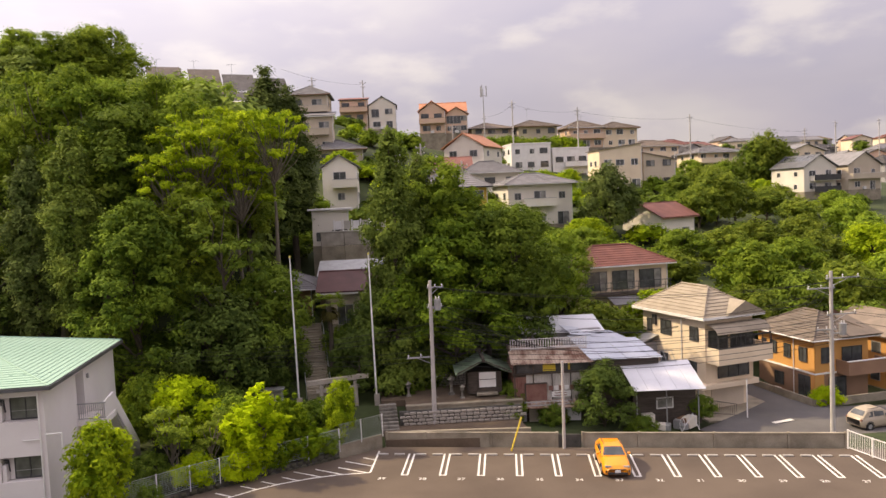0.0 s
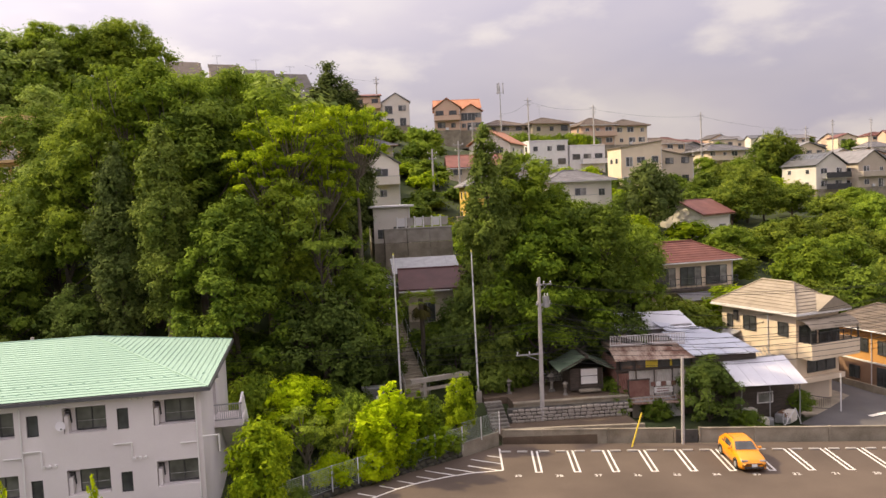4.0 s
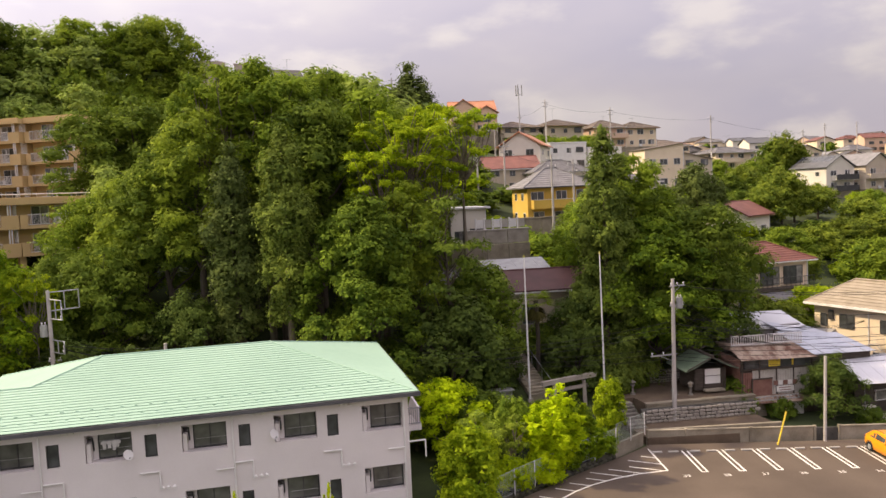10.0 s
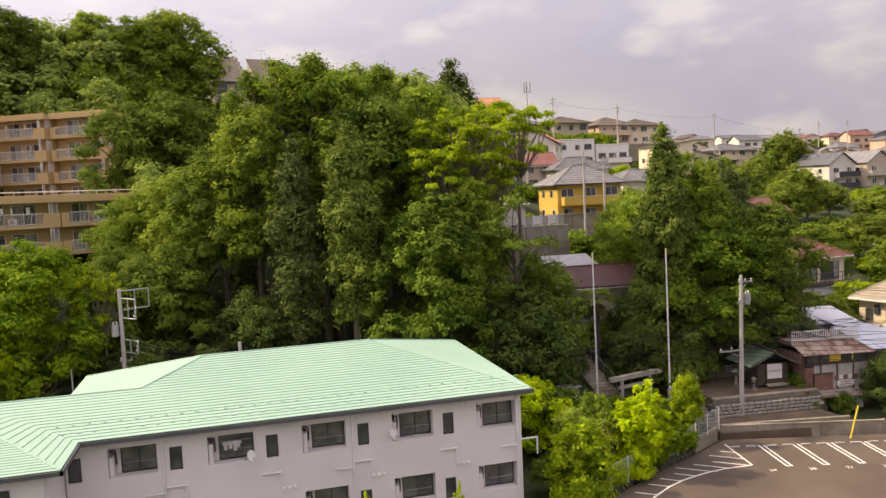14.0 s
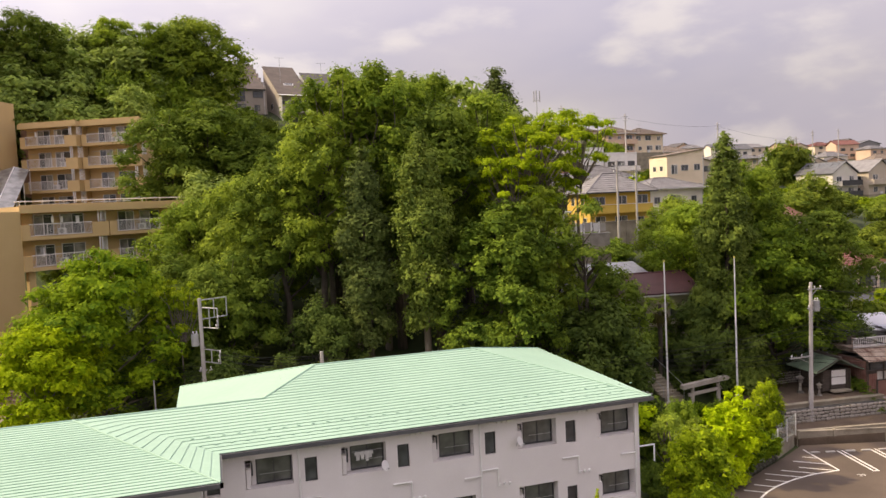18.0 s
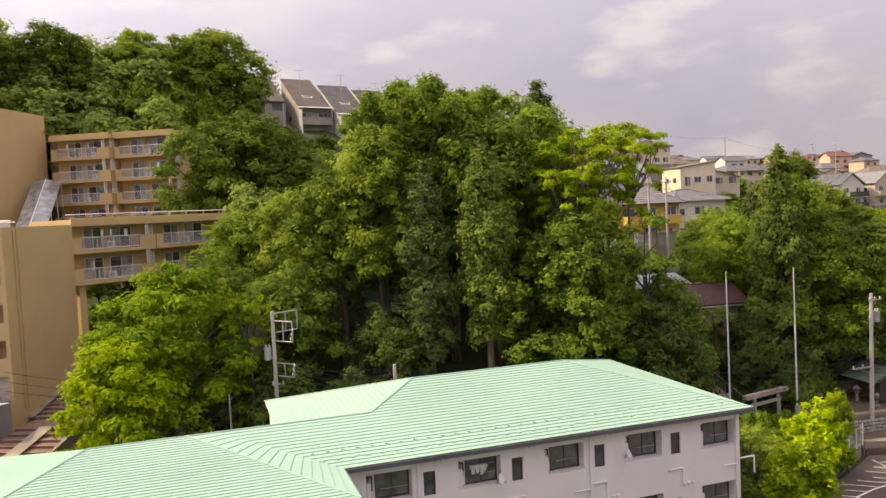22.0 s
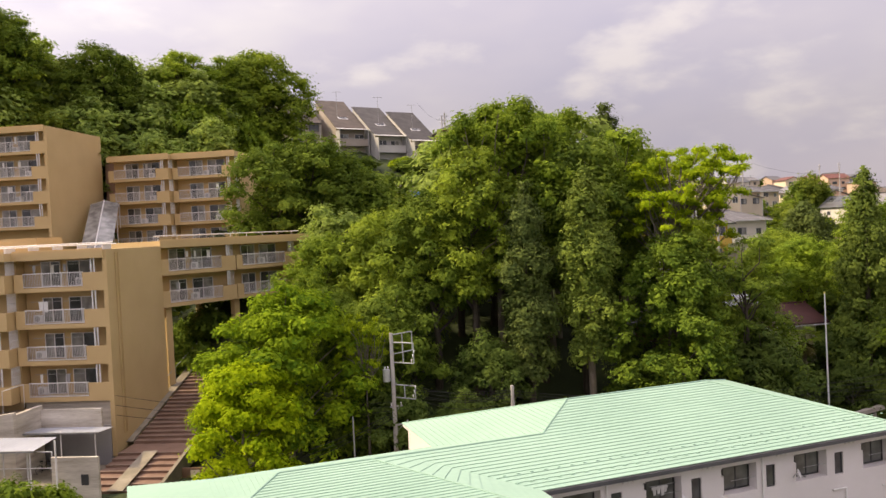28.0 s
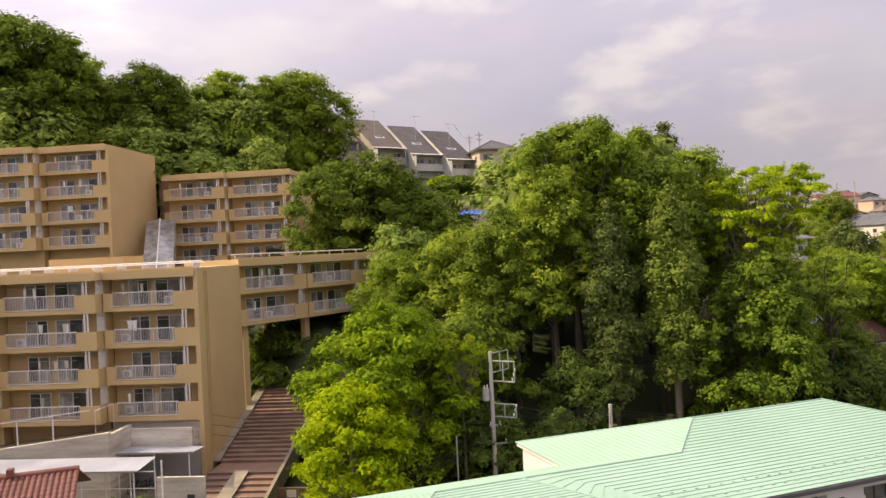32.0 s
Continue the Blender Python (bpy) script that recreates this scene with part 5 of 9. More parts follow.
def bar_fence(m, length, h, label):
    fence = thing("bar_fence", m, label, "fence")
    part("top_rail", G().box(0, -0.03, h - 0.06, length, 0.03, h), METAL_WHITE, fence)
    part("bottom_rail", G().box(0, -0.03, 0.12, length, 0.03, 0.18), METAL_WHITE, fence)
    for i in range(int(length / 2) + 1):
        part("post", G().box(i * 2 - 0.04, -0.04, -0.2, i * 2 + 0.04, 0.04, h + 0.04), METAL_WHITE, fence)
    bar = G().box(-0.012, -0.012, 0.18, 0.012, 0.012, h - 0.06).mesh("bar", METAL_WHITE)
    for i in range(int(length / 0.14)):
        part("bar", bar, None, fence, m=pose(0.07 + i * 0.14, 0, 0))


bar_fence(pose(33.9, 46.6, -0.72, 0, 0, -80), 12, 1.35, "white metal bar fence at the end of the bays")


def car_shell(profile, roof, half, material, top, name):
    """A body lofted from side stations: each is (y, half width, bottom z, top z)."""
    rings = []
    for y, w, z0, z1 in profile:
        zs = (z0, z0 + (z1 - z0) * 0.28, z0 + (z1 - z0) * 0.62, z1 - 0.06, z1)
        ws = (w * 0.93, w, w * 0.985, w * 0.9, w * 0.78)
        rings.append([(-a, y, z) for a, z in zip(ws, zs)] + [(a, y, z) for a, z in reversed(list(zip(ws, zs)))])
    n = len(rings[0])
    g = G()
    g.v = [p for r in rings for p in r]
    for i in range(len(rings) - 1):
        for j in range(n):
            a, b = i * n + j, i * n + (j + 1) % n
            g.f.append((a, b, b + n, a + n))
    g.f += [tuple(range(n)), tuple(range((len(rings) - 1) * n, len(rings) * n))[::-1]]
    return part(name, g, material, top, smooth=True)


def car(m, paint, label, length=4.35, width=1.8, height=1.55):
    """A car; its nose points to -y."""
    top = thing("car", m, label, "car")
    L, w = length, width / 2
    body = car_shell([(-L * 0.5, w * 0.72, 0.30, 0.60), (-L * 0.485, w * 0.86, 0.22, 0.74), (-L * 0.44, w * 0.95, 0.2, 0.84), (-L * 0.36, w, 0.2, 0.92), (-L * 0.2, w, 0.2, 1.0), (0, w * 0.98, 0.2, 1.02),
                      (L * 0.2, w, 0.2, 1.04), (L * 0.36, w, 0.22, 1.06), (L * 0.45, w * 0.95, 0.26, 1.05), (L * 0.49, w * 0.86, 0.34, 0.98), (L * 0.5, w * 0.75, 0.42, 0.85)], 0, 0, paint, top, "body")
    h = height
    cab = [(-L * 0.21, 0.99, 0.99), (-L * 0.05, 0.99, h - 0.10), (L * 0.06, 1.0, h), (L * 0.2, 1.0, h - 0.02), (L * 0.33, 1.0, h - 0.13), (L * 0.45, 1.0, 1.03)]
    rings = []
    for y, z0, z1 in cab:
        k = (z1 - 0.99) / (h - 0.99)
        rings.append([(-w * 0.9, y, z0), (-w * (0.9 - 0.16 * k), y, z0 + (z1 - z0) * 0.85), (-w * (0.86 - 0.24 * k), y, z1 + 0.01), (w * (0.86 - 0.24 * k), y, z1 + 0.01), (w * (0.9 - 0.16 * k), y, z0 + (z1 - z0) * 0.85), (w * 0.9, y, z0)])
    g = G()
    g.v = [p for r in rings for p in r]
    for i in range(len(rings) - 1):
        for j in range(5):
            a = i * 6 + j
            g.f.append((a, a + 1, a + 7, a + 6))
    part("cabin", g, paint, top, smooth=False)
    f = lambda i, s, t: Vector(rings[i][2]).lerp(Vector(rings[i][3]), s).lerp(Vector(rings[i + 1][2]).lerp(Vector(rings[i + 1][3]), s), t) + Vector((0, -0.012, 0.012))
    part("windscreen", G().add([f(0, 0.04, 0.12), f(0, 0.96, 0.12), f(0, 0.95, 0.93), f(0, 0.05, 0.93)], [(0, 1, 2, 3)]), GLASS, top, "dark windscreen")
    f = lambda i, s, t: Vector(rings[i][2]).lerp(Vector(rings[i][3]), s).lerp(Vector(rings[i + 1][2]).lerp(Vector(rings[i + 1][3]), s), t) + Vector((0, 0.014, 0.014))
    part("rear_window", G().add([f(4, 0.06, 0.1), f(4, 0.94, 0.1), f(4, 0.95, 0.8), f(4, 0.05, 0.8)], [(3, 2, 1, 0)]), GLASS, top, "dark rear window")
    for s in (-1, 1):
        for a, b in ((0, 1), (1, 3), (3, 4)):
            y0, y1 = cab[a][0] + 0.10 * L * (a == 0), cab[b][0]
            za, zb = cab[a][2], cab[b][2]
            if a == 0:
                za = 1.22
            g = G().add([(s * (w * 0.905), y0 + 0.05, 1.04), (s * (w * 0.905), y1 - 0.05, 1.04), (s * w * 0.775, y1 - 0.05, zb - 0.16), (s * w * 0.80, y0 + 0.05, max(1.1, za - 0.16))], [(0, 1, 2, 3)])
            part("side_window", g, GLASS, top)
        part("headlight", G().box(s * w * 0.62 - 0.2, -L * 0.488, 0.66, s * w * 0.62 + 0.2, -L * 0.44, 0.79, 0.03), GLASS_PALE, top, "clear headlight")
        part("mirror", G().box(s * (w + 0.1) - 0.1, -L * 0.13, 1.0, s * (w + 0.1) + 0.1, -L * 0.09, 1.14, 0.03), paint, top)
        for y in (-L * 0.31, L * 0.31):
            wheel = part("wheel", G().tube((s * (w - 0.2), y, 0.33), (s * (w + 0.01), y, 0.33), 0.33, n=20), RUBBER, top)
            part("rim", G().tube((s * (w - 0.02), y, 0.33), (s * (w + 0.025), y, 0.33), 0.2, 0.18, n=14), METAL_GREY, wheel)
    part("bumper", G().box(-w * 0.72, -L * 0.502, 0.24, w * 0.72, -L * 0.46, 0.44, 0.04), METAL_DARK, top, "black lower bumper")
    part("grille", G().box(-w * 0.55, -L * 0.503, 0.56, w * 0.55, -L * 0.47, 0.62, 0.015), METAL_DARK, top)
    part("lower_grille", G().box(-w * 0.5, -L * 0.506, 0.30, w * 0.5, -L * 0.49, 0.40, 0.01), METAL_DARK, top)
    for s in (-1, 1):
        part("fog_lamp_surround", G().box(s * w * 0.7 - 0.12, -L * 0.497, 0.36, s * w * 0.7 + 0.12, -L * 0.46, 0.54, 0.03), METAL_DARK, top)
        part("tail_light", G().box(s * w * 0.72 - 0.14, L * 0.46, 0.78, s * w * 0.72 + 0.14, L * 0.495, 0.92, 0.02), RED_PAINT, top)
        for y in (-L * 0.31, L * 0.31):
            part("arch_trim", G().path([(s * (w + 0.008), y + 0.39 * math.cos(a * 0.393), 0.33 + 0.39 * math.sin(a * 0.393)) for a in range(9)], 0.03), METAL_DARK, top)
    part("roof_rail", G().tube((-w * 0.62, -L * 0.03, height + 0.03), (-w * 0.62, L * 0.3, height + 0.0), 0.02), METAL_DARK, top)
    part("roof_rail", G().tube((w * 0.62, -L * 0.03, height + 0.03), (w * 0.62, L * 0.3, height + 0.0), 0.02), METAL_DARK, top)
    part("number_plate", G().box(-0.17, -L * 0.512, 0.40, 0.17, -L * 0.50, 0.56), WHITE_PAINT, top)
    return top


car(LOT_M @ pose(13.55, -2.35, 0.01, 0, 0, 1.5), CAR_ORANGE, "bright orange compact crossover car parked nose out")
car(pose(40.2, 52.2, -1.28, 0, 0, 98), CAR_BEIGE, "champagne coloured compact car parked beside the road", 4.0, 1.7, 1.6)

# ---------------------------------------------------------------- shrine terrace
def stone_wall(m, length, rows, size, label, seed, material=None):
    """A wall of single stones on dark mortar."""
    rng = random.Random(seed)
    w, h = size
    wall = thing("stone_wall", m, label, "wall", kind="structure")
    part("mortar", G().box(0, 0.06, -0.3, length, 0.5, rows * h), MORTAR, wall)
    shapes = []
    for k in range(7):
        a, b = w * rng.uniform(0.62, 1.15), h * rng.uniform(0.86, 1.0)
        g = G().box(0.02, -0.02 - 0.05 * rng.random(), 0.015, a - 0.02, 0.2, b - 0.015, 0.05)
        g.v = [(x + rng.uniform(-0.018, 0.018), y + rng.uniform(-0.02, 0.01), z + rng.uniform(-0.012, 0.012)) for x, y, z in g.v]
        shapes.append((a, g.mesh("stone", material or STONE)))
    for r in range(rows):
        x = -w * rng.random() * 0.6
        while x < length - 0.1:
            a, me = rng.choice(shapes)
            if x > -0.05:
                part("stone", me, None, wall, m=pose(max(0, x), 0.02 * rng.random(), r * h))
            x += a
    return wall


terrace = G().prism([(4.9, 57.9), (13.6, 57.0), (13.9, 63.5), (3.2, 64.2), (3.0, 60.0), (4.9, 59.9)], 0.4, 1.78)
solo("terrace", terrace, SOIL, "raised earth terrace in front of the small shrine", "terrace", kind="structure")
solo("soil_strip", G().prism([(2.9, 54.0), (13.4, 51.9), (13.4, 57.2), (2.9, 58.0)], -0.4, 0.45), SOIL, "strip of bare soil behind the lot wall", "ground", kind="structure")
solo("kerb", G().box(0, 0, -0.2, 10.0, 0.25, 0.42, 0.03), CONCRETE, "low concrete kerb along the soil strip", "kerb", kind="structure", m=pose(3.6, 55.0, 0.3, 0, 0, -11))
solo("parapet", G().box(0, 0, 0, 9.0, 0.28, 0.34, 0.03).box(-0.05, -0.08, 0.34, 9.05, 0.4, 0.48, 0.02), CONCRETE, "weathered concrete parapet above the stone wall", "parapet", kind="structure", m=pose(4.8, 57.6, 1.4, 0, 0, -5.5))
stone_wall(pose(4.2, 57.2, 0.42, 0, 0, -5.5), 9.4, 4, (0.55, 0.27), "mortared wall of uneven grey stones", 3, AGED_STONE)
stone_wall(pose(4.9, 63.5, 1.25, 0, 0, -2), 8.4, 7, (0.40, 0.22), "mossy dark rubble retaining wall behind the terrace", 4, AGED_STONE)
steps = thing("stone_steps", pose(2.75, 56.2, 0.35), "short flight of grey stone steps up to the terrace", "steps", kind="structure")
for i in range(8):
    part("step", G().box(0, i * 0.34, i * 0.18, 1.35, i * 0.34 + 0.5, (i + 1) * 0.18, 0.02), STONE, steps)


def small_shrine():
    top = thing("shrine", pose(9.7, 59.3, 1.95, 0, 0, -6), "small dark wooden shrine with a green gabled roof", "shrine")
    w, d, h = 3.0, 2.6, 1.75
    part("body", G().profile([(0, 0), (d, 0), (d, h), (0, h)], 0.25, w - 0.1), WOOD_DARK, top)
    copper = mat("green_copper_roof", (0.10, 0.145, 0.10), (0.20, 0.26, 0.18), 0.7, 1.0, 10, 0.15)
    for s, x0, x1 in ((1, -0.75, w / 2), (-1, w + 0.75, w / 2)):
        for k in range(6):
            a, b = x0 + (x1 - x0) * k / 6, x0 + (x1 - x0) * (k + 1) / 6
            za, zb = h - 0.05 + 1.05 * (k / 6) ** 1.25, h - 0.05 + 1.05 * ((k + 1) / 6) ** 1.25
            q = ((a, -0.7, za), (b, -0.7, zb), (b, d + 0.5, zb), (a, d + 0.5, za))
            part("roof_sheet", G().slab(*(q if s > 0 else q[::-1]), 0.09), copper, top, "weathered green copper sheet")
    part("ridge", G().box(w / 2 - 0.12, -0.8, h + 0.95, w / 2 + 0.12, d + 0.6, h + 1.22, 0.03), WOOD_DARK, top)
    part("ridge_finial", G().tube((w / 2 - 0.5, d * 0.6, h + 1.5), (w / 2 + 0.1, d * 0.6, h + 1.15), 0.05).tube((w / 2 + 0.5, d * 0.6, h + 1.5), (w / 2 - 0.1, d * 0.6, h + 1.15), 0.05), WOOD_DARK, top)
    part("gable_board", G().slab((-0.6, -0.66, h), (w / 2, -0.66, h + 0.98), (w / 2, -0.66, h + 1.1), (-0.6, -0.66, h + 0.14), 0.04).slab((w + 0.6, -0.66, h), (w + 0.6, -0.66, h + 0.14), (w / 2, -0.66, h + 1.1), (w / 2, -0.66, h + 0.98), 0.04), WOOD_DARK, top)
    for z0, z1 in ((0.5, 1.1), (1.16, 1.7)):
        part("paper_screen", G().box(1.15, -0.05, z0, 2.5, 0.0, z1), WHITE_PAINT, top, "white paper screen panel")
    for x in (0.3, 1.05, 2.55, 2.85):
        part("post", G().box(x, -0.1, 0, x + 0.1, 0.0, h, 0.01), WOOD_DARK, top)
    part("step_stone", G().box(0.9, -0.7, -0.02, 2.6, -0.15, 0.16, 0.03), CONCRETE, top)


small_shrine()


def stone_lantern(x, y, z, s):
    top = thing("stone_lantern", pose(x, y, z, 0, 0, 20), "weathered grey stone lantern on the terrace", "lantern", "stone lanterns")
    part("base", G().tube((0, 0, 0), (0, 0, 0.22 * s), 0.32 * s, 0.24 * s, 6), STONE, top)
    part("shaft", G().tube((0, 0, 0.22 * s), (0, 0, 0.85 * s), 0.13 * s, 0.11 * s, 10), STONE, top)
    part("platform", G().tube((0, 0, 0.85 * s), (0, 0, 1.0 * s), 0.16 * s, 0.27 * s, 6), STONE, top)
    part("fire_box", G().tube((0, 0, 1.0 * s), (0, 0, 1.28 * s), 0.19 * s, 0.19 * s, 6), STONE, top)
    part("cap", G().tube((0, 0, 1.28 * s), (0, 0, 1.46 * s), 0.38 * s, 0.12 * s, 6).tube((0, 0, 1.46 * s), (0, 0, 1.62 * s), 0.08 * s, 0.03 * s, 8), STONE, top)


stone_lantern(8.75, 60.3, 1.76, 1.0)
stone_lantern(9.4, 58.9, 1.76, 0.72)
stone_lantern(5.3, 60.8, 1.76, 0.8)

torii = thing("torii_gate", pose(-0.3, 60.6, 0, 0, 0, 8), "weathered stone torii gate at the foot of the stair", "gate")
for x in (-1.35, 1.35):
    part("pillar", G().tube((x * 1.06, 0, 0.3), (x, 0, 3.42), 0.19, 0.15, 14), AGED_STONE, torii)
    part("pillar_base", G().tube((x * 1.06, 0, 0.25), (x * 1.06, 0, 0.55), 0.27, 0.25, 12), AGED_STONE, torii)
part("lintel", G().slab((-2.45, -0.2, 3.40), (2.45, -0.2, 3.58), (2.45, 0.2, 3.58), (-2.45, 0.2, 3.40), 0.34), AGED_STONE, torii, "slightly tilted stone lintel")
part("tie_beam", G().slab((-1.75, -0.1, 2.74), (1.75, -0.1, 2.86), (1.75, 0.1, 2.86), (-1.75, 0.1, 2.74), 0.24), AGED_STONE, torii)

flight = thing("hill_stair", pose(-1.9, 62.6, 2.0, 0, 0, 4), "long dim concrete stair climbing through the trees", "stair", kind="structure")
for i in range(26):
    part("step", G().box(-0.95, i * 0.40, i * 0.17 - 0.4, 0.95, i * 0.40 + 0.5, (i + 1) * 0.17, 0.015), CONCRETE, flight)
for s in (-1.02, 1.02):
    g = G().tube((s, 0, 1.0), (s, 10.4, 5.4), 0.03, n=6)
    for i in range(6):
        g.tube((s, i * 2.05, i * 0.87 - 0.2), (s, i * 2.05, i * 0.87 + 1.0), 0.025, n=6)
    part("handrail", g, METAL_GREY, flight)

for x, y, zt in ((-3.55, 61.05, 13.55), (2.6, 60.5, 13.5)):
    fp = thing("flagpole", pose(x, y, 0.2), "tall slim white flagpole", "flagpole", "flagpoles by the stair")
    h = zt - 0.2
    part("pole", G().tube((0.1, 0, 0), (0.05, 0, h * 0.5), 0.085, 0.07, 10).tube((0.05, 0, h * 0.5), (0, 0, h), 0.07, 0.045, 10), METAL_WHITE, fp)
    part("finial", G().tube((0, 0, h), (0, 0, h + 0.16), 0.09, 0.05, 10), mat("brass_finial", (0.55, 0.50, 0.10), (0.66, 0.60, 0.16), 0.4, metal=0.6) if x < 0 else bpy.data.materials["brass_finial"], fp)
    part("rope_cleat", G().box(-0.02, -0.18, 1.2, 0.02, -0.06, 1.32), METAL_GREY, fp)
    part("stay", G().box(-0.1, -0.1, -0.1, 0.34, 0.12, 2.1, 0.02), AGED_STONE, fp, "stone footing post")
hut = thing("notice_cabinet", pose(-6.35, 61.6, 1.8), "grey metal notice cabinet with a flat roof", "cabinet")
part("body", G().box(0, 0, 0, 1.6, 0.7, 1.15, 0.02), METAL_GREY, hut)
part("door_panel", G().box(0.1, -0.02, 0.1, 1.5, -0.004, 1.05), GLASS_PALE, hut)
part("notice_sheet", G().box(0.95, -0.035, 0.15, 1.35, -0.024, 0.6), WHITE_PAINT, hut, "white paper notice")
part("roof", G().box(-0.15, -0.15, 1.15, 1.75, 0.85, 1.25, 0.02), METAL_GREY, hut)
for u in (0.1, 1.4):
    part("leg", G().box(u, 0.1, -1.8, u + 0.1, 0.2, 0), METAL_GREY, hut)

# ---------------------------------------------------------------- cream three-storey house
def wall_window(parent, side, a, b, z0, z1, at, panes=2, frame_mat=None, glass=None):
    """A window on a wall that faces -y ('f', at y), -x ('l', at x) or +x ('r', at x), from a to b along the wall."""
    ob = sliding_window(parent, a, b, z0, z1, 0, panes, glass, frame_mat)
    m = pose(0, at - 0.04, 0) if side == "f" else pose(at - 0.04, 0, 0, 0, 0, -90) @ Matrix.Diagonal((-1, 1, 1, 1)) if side == "l" else pose(at + 0.04, 0, 0, 0, 0, 90)
    ob.matrix_basis = m
    return ob


def cream_house():
    top = thing("house", pose(30.2, 59.3, -1.3, 0, 0, 12.5), "cream three-storey house with a sand shingle hipped roof and wrapped balcony", "house")
    w, d, h = 5.0, 8.6, 8.1
    part("wall", G().box(0, 0, 2.2, w, d, h), WALL_CREAM, top)
    part("garage_wall", G().box(0.25, 0.5, -1.0, w - 0.3, d, 2.2), WALL_CREAM, top)
    part("ledge", G().box(-0.9, -0.55, 2.0, w + 0.15, 0.3, 2.45, 0.05), WALL_CREAM, top)
    # plain beige wall panel closing the lower front
    part("garage_door", G().box(0.9, 0.42, -0.1, w - 0.7, 0.5, 1.9), WALL_BEIGE, top)
    roof = roof_mesh("hip", w, d, h, 2.1, 0.65)
    part("roof", roof, ROOF_SAND, top, "sand coloured shingle roof")
    part("front_gable", G().add([(1.6, -0.8, h), (w + 0.8, -0.8, h), (3.6, -0.8, h + 1.15), (3.6, 3.2, h + 1.25)], [(0, 1, 2), (1, 3, 2), (0, 2, 3)]), ROOF_SAND, top)
    part("fascia", G().box(-0.7, -0.74, h - 0.2, w + 0.7, -0.66, h + 0.02).box(-0.74, -0.7, h - 0.2, -0.66, d + 0.7, h + 0.02), WHITE_PAINT, top)
    # balcony round the front corner
    g = G().box(0.1, -1.5, 4.2, w + 0.75, 0.0, 4.4).box(0.1, -1.5, 4.4, w + 0.75, -1.38, 5.55).box(0.1, -1.38, 4.4, 0.22, 0.0, 5.55).box(w + 0.63, -1.38, 4.4, w + 0.75, 1.6, 5.55).box(w, 0, 4.2, w + 0.75, 1.6, 4.4)
    bal = part("balcony", g, WALL_CREAM, top, "cream rendered balcony parapet")
    g = G().box(0.1, -1.5, 5.55, w + 0.75, -1.38, 5.62)
    for i in range(7):
        x = 0.15 + i * (w + 0.5) / 6
        g.box(x, -1.46, 5.62, x + 0.06, -1.40, 6.45)
    g.box(0.1, -1.47, 6.42, w + 0.7, -1.39, 6.5)
    part("handrail", g, METAL_DARK, bal, "dark metal handrail")
    g = G()
    for k in range(6):
        t0, t1 = k / 6 * 1.35, (k + 1) / 6 * 1.35
        g.slab((0.0, -0.1 - 1.5 * math.sin(t0), 6.55 + 0.9 * math.cos(t0)), (w + 0.6, -0.1 - 1.5 * math.sin(t0), 6.55 + 0.9 * math.cos(t0)), (w + 0.6, -0.1 - 1.5 * math.sin(t1), 6.55 + 0.9 * math.cos(t1)), (0.0, -0.1 - 1.5 * math.sin(t1), 6.55 + 0.9 * math.cos(t1)), -0.03)
    can = part("canopy", g, ROOF_SAND, bal, "curved pale sheet canopy over the balcony")
    for x in (0.05, w * 0.5, w + 0.55):
        part("canopy_post", G().tube((x, -1.42, 5.6), (x, -1.42, 6.75), 0.035, n=6), METAL_DARK, bal)
    wall_window(top, "f", 0.3, 2.3, 4.9, 6.9, 0, 2, METAL_DARK), wall_window(top, "f", 2.6, 5.0, 4.6, 6.9, 0, 3, METAL_DARK)
    wall_window(top, "f", 1.2, 4.5, 2.75, 4.05, 0, 3, METAL_DARK)
    for a, b, z0, z1 in ((0.8, 1.9, 5.9, 7.1), (4.4, 5.9, 5.9, 7.2), (7.2, 7.9, 5.9, 7.1), (1.1, 2.6, 2.9, 4.1), (5.0, 6.0, 3.0, 4.2), (7.6, 8.2, 3.0, 4.1)):
        wall_window(top, "l", a, b, z0, z1, 0, 2, METAL_DARK)
    part("meter_box", G().box(-0.2, 6.5, 6.6, 0, 7.0, 7.5, 0.02), METAL_DARK, top)
    part("downpipe", G().tube((-0.06, 3.0, 8.0), (-0.06, 3.0, 2.3), 0.045), WHITE_PAINT, top)
    part("lean_to", G().box(-1.6, 6.6, 2.0, 0, 8.8, 5.0).slab((-1.9, 6.3, 5.0), (0, 6.3, 5.6), (0, 9, 5.6), (-1.9, 9, 5.0), 0.1), WALL_GREY, top)
    FOOTPRINTS.append((32, 64, 6.5))


cream_house()


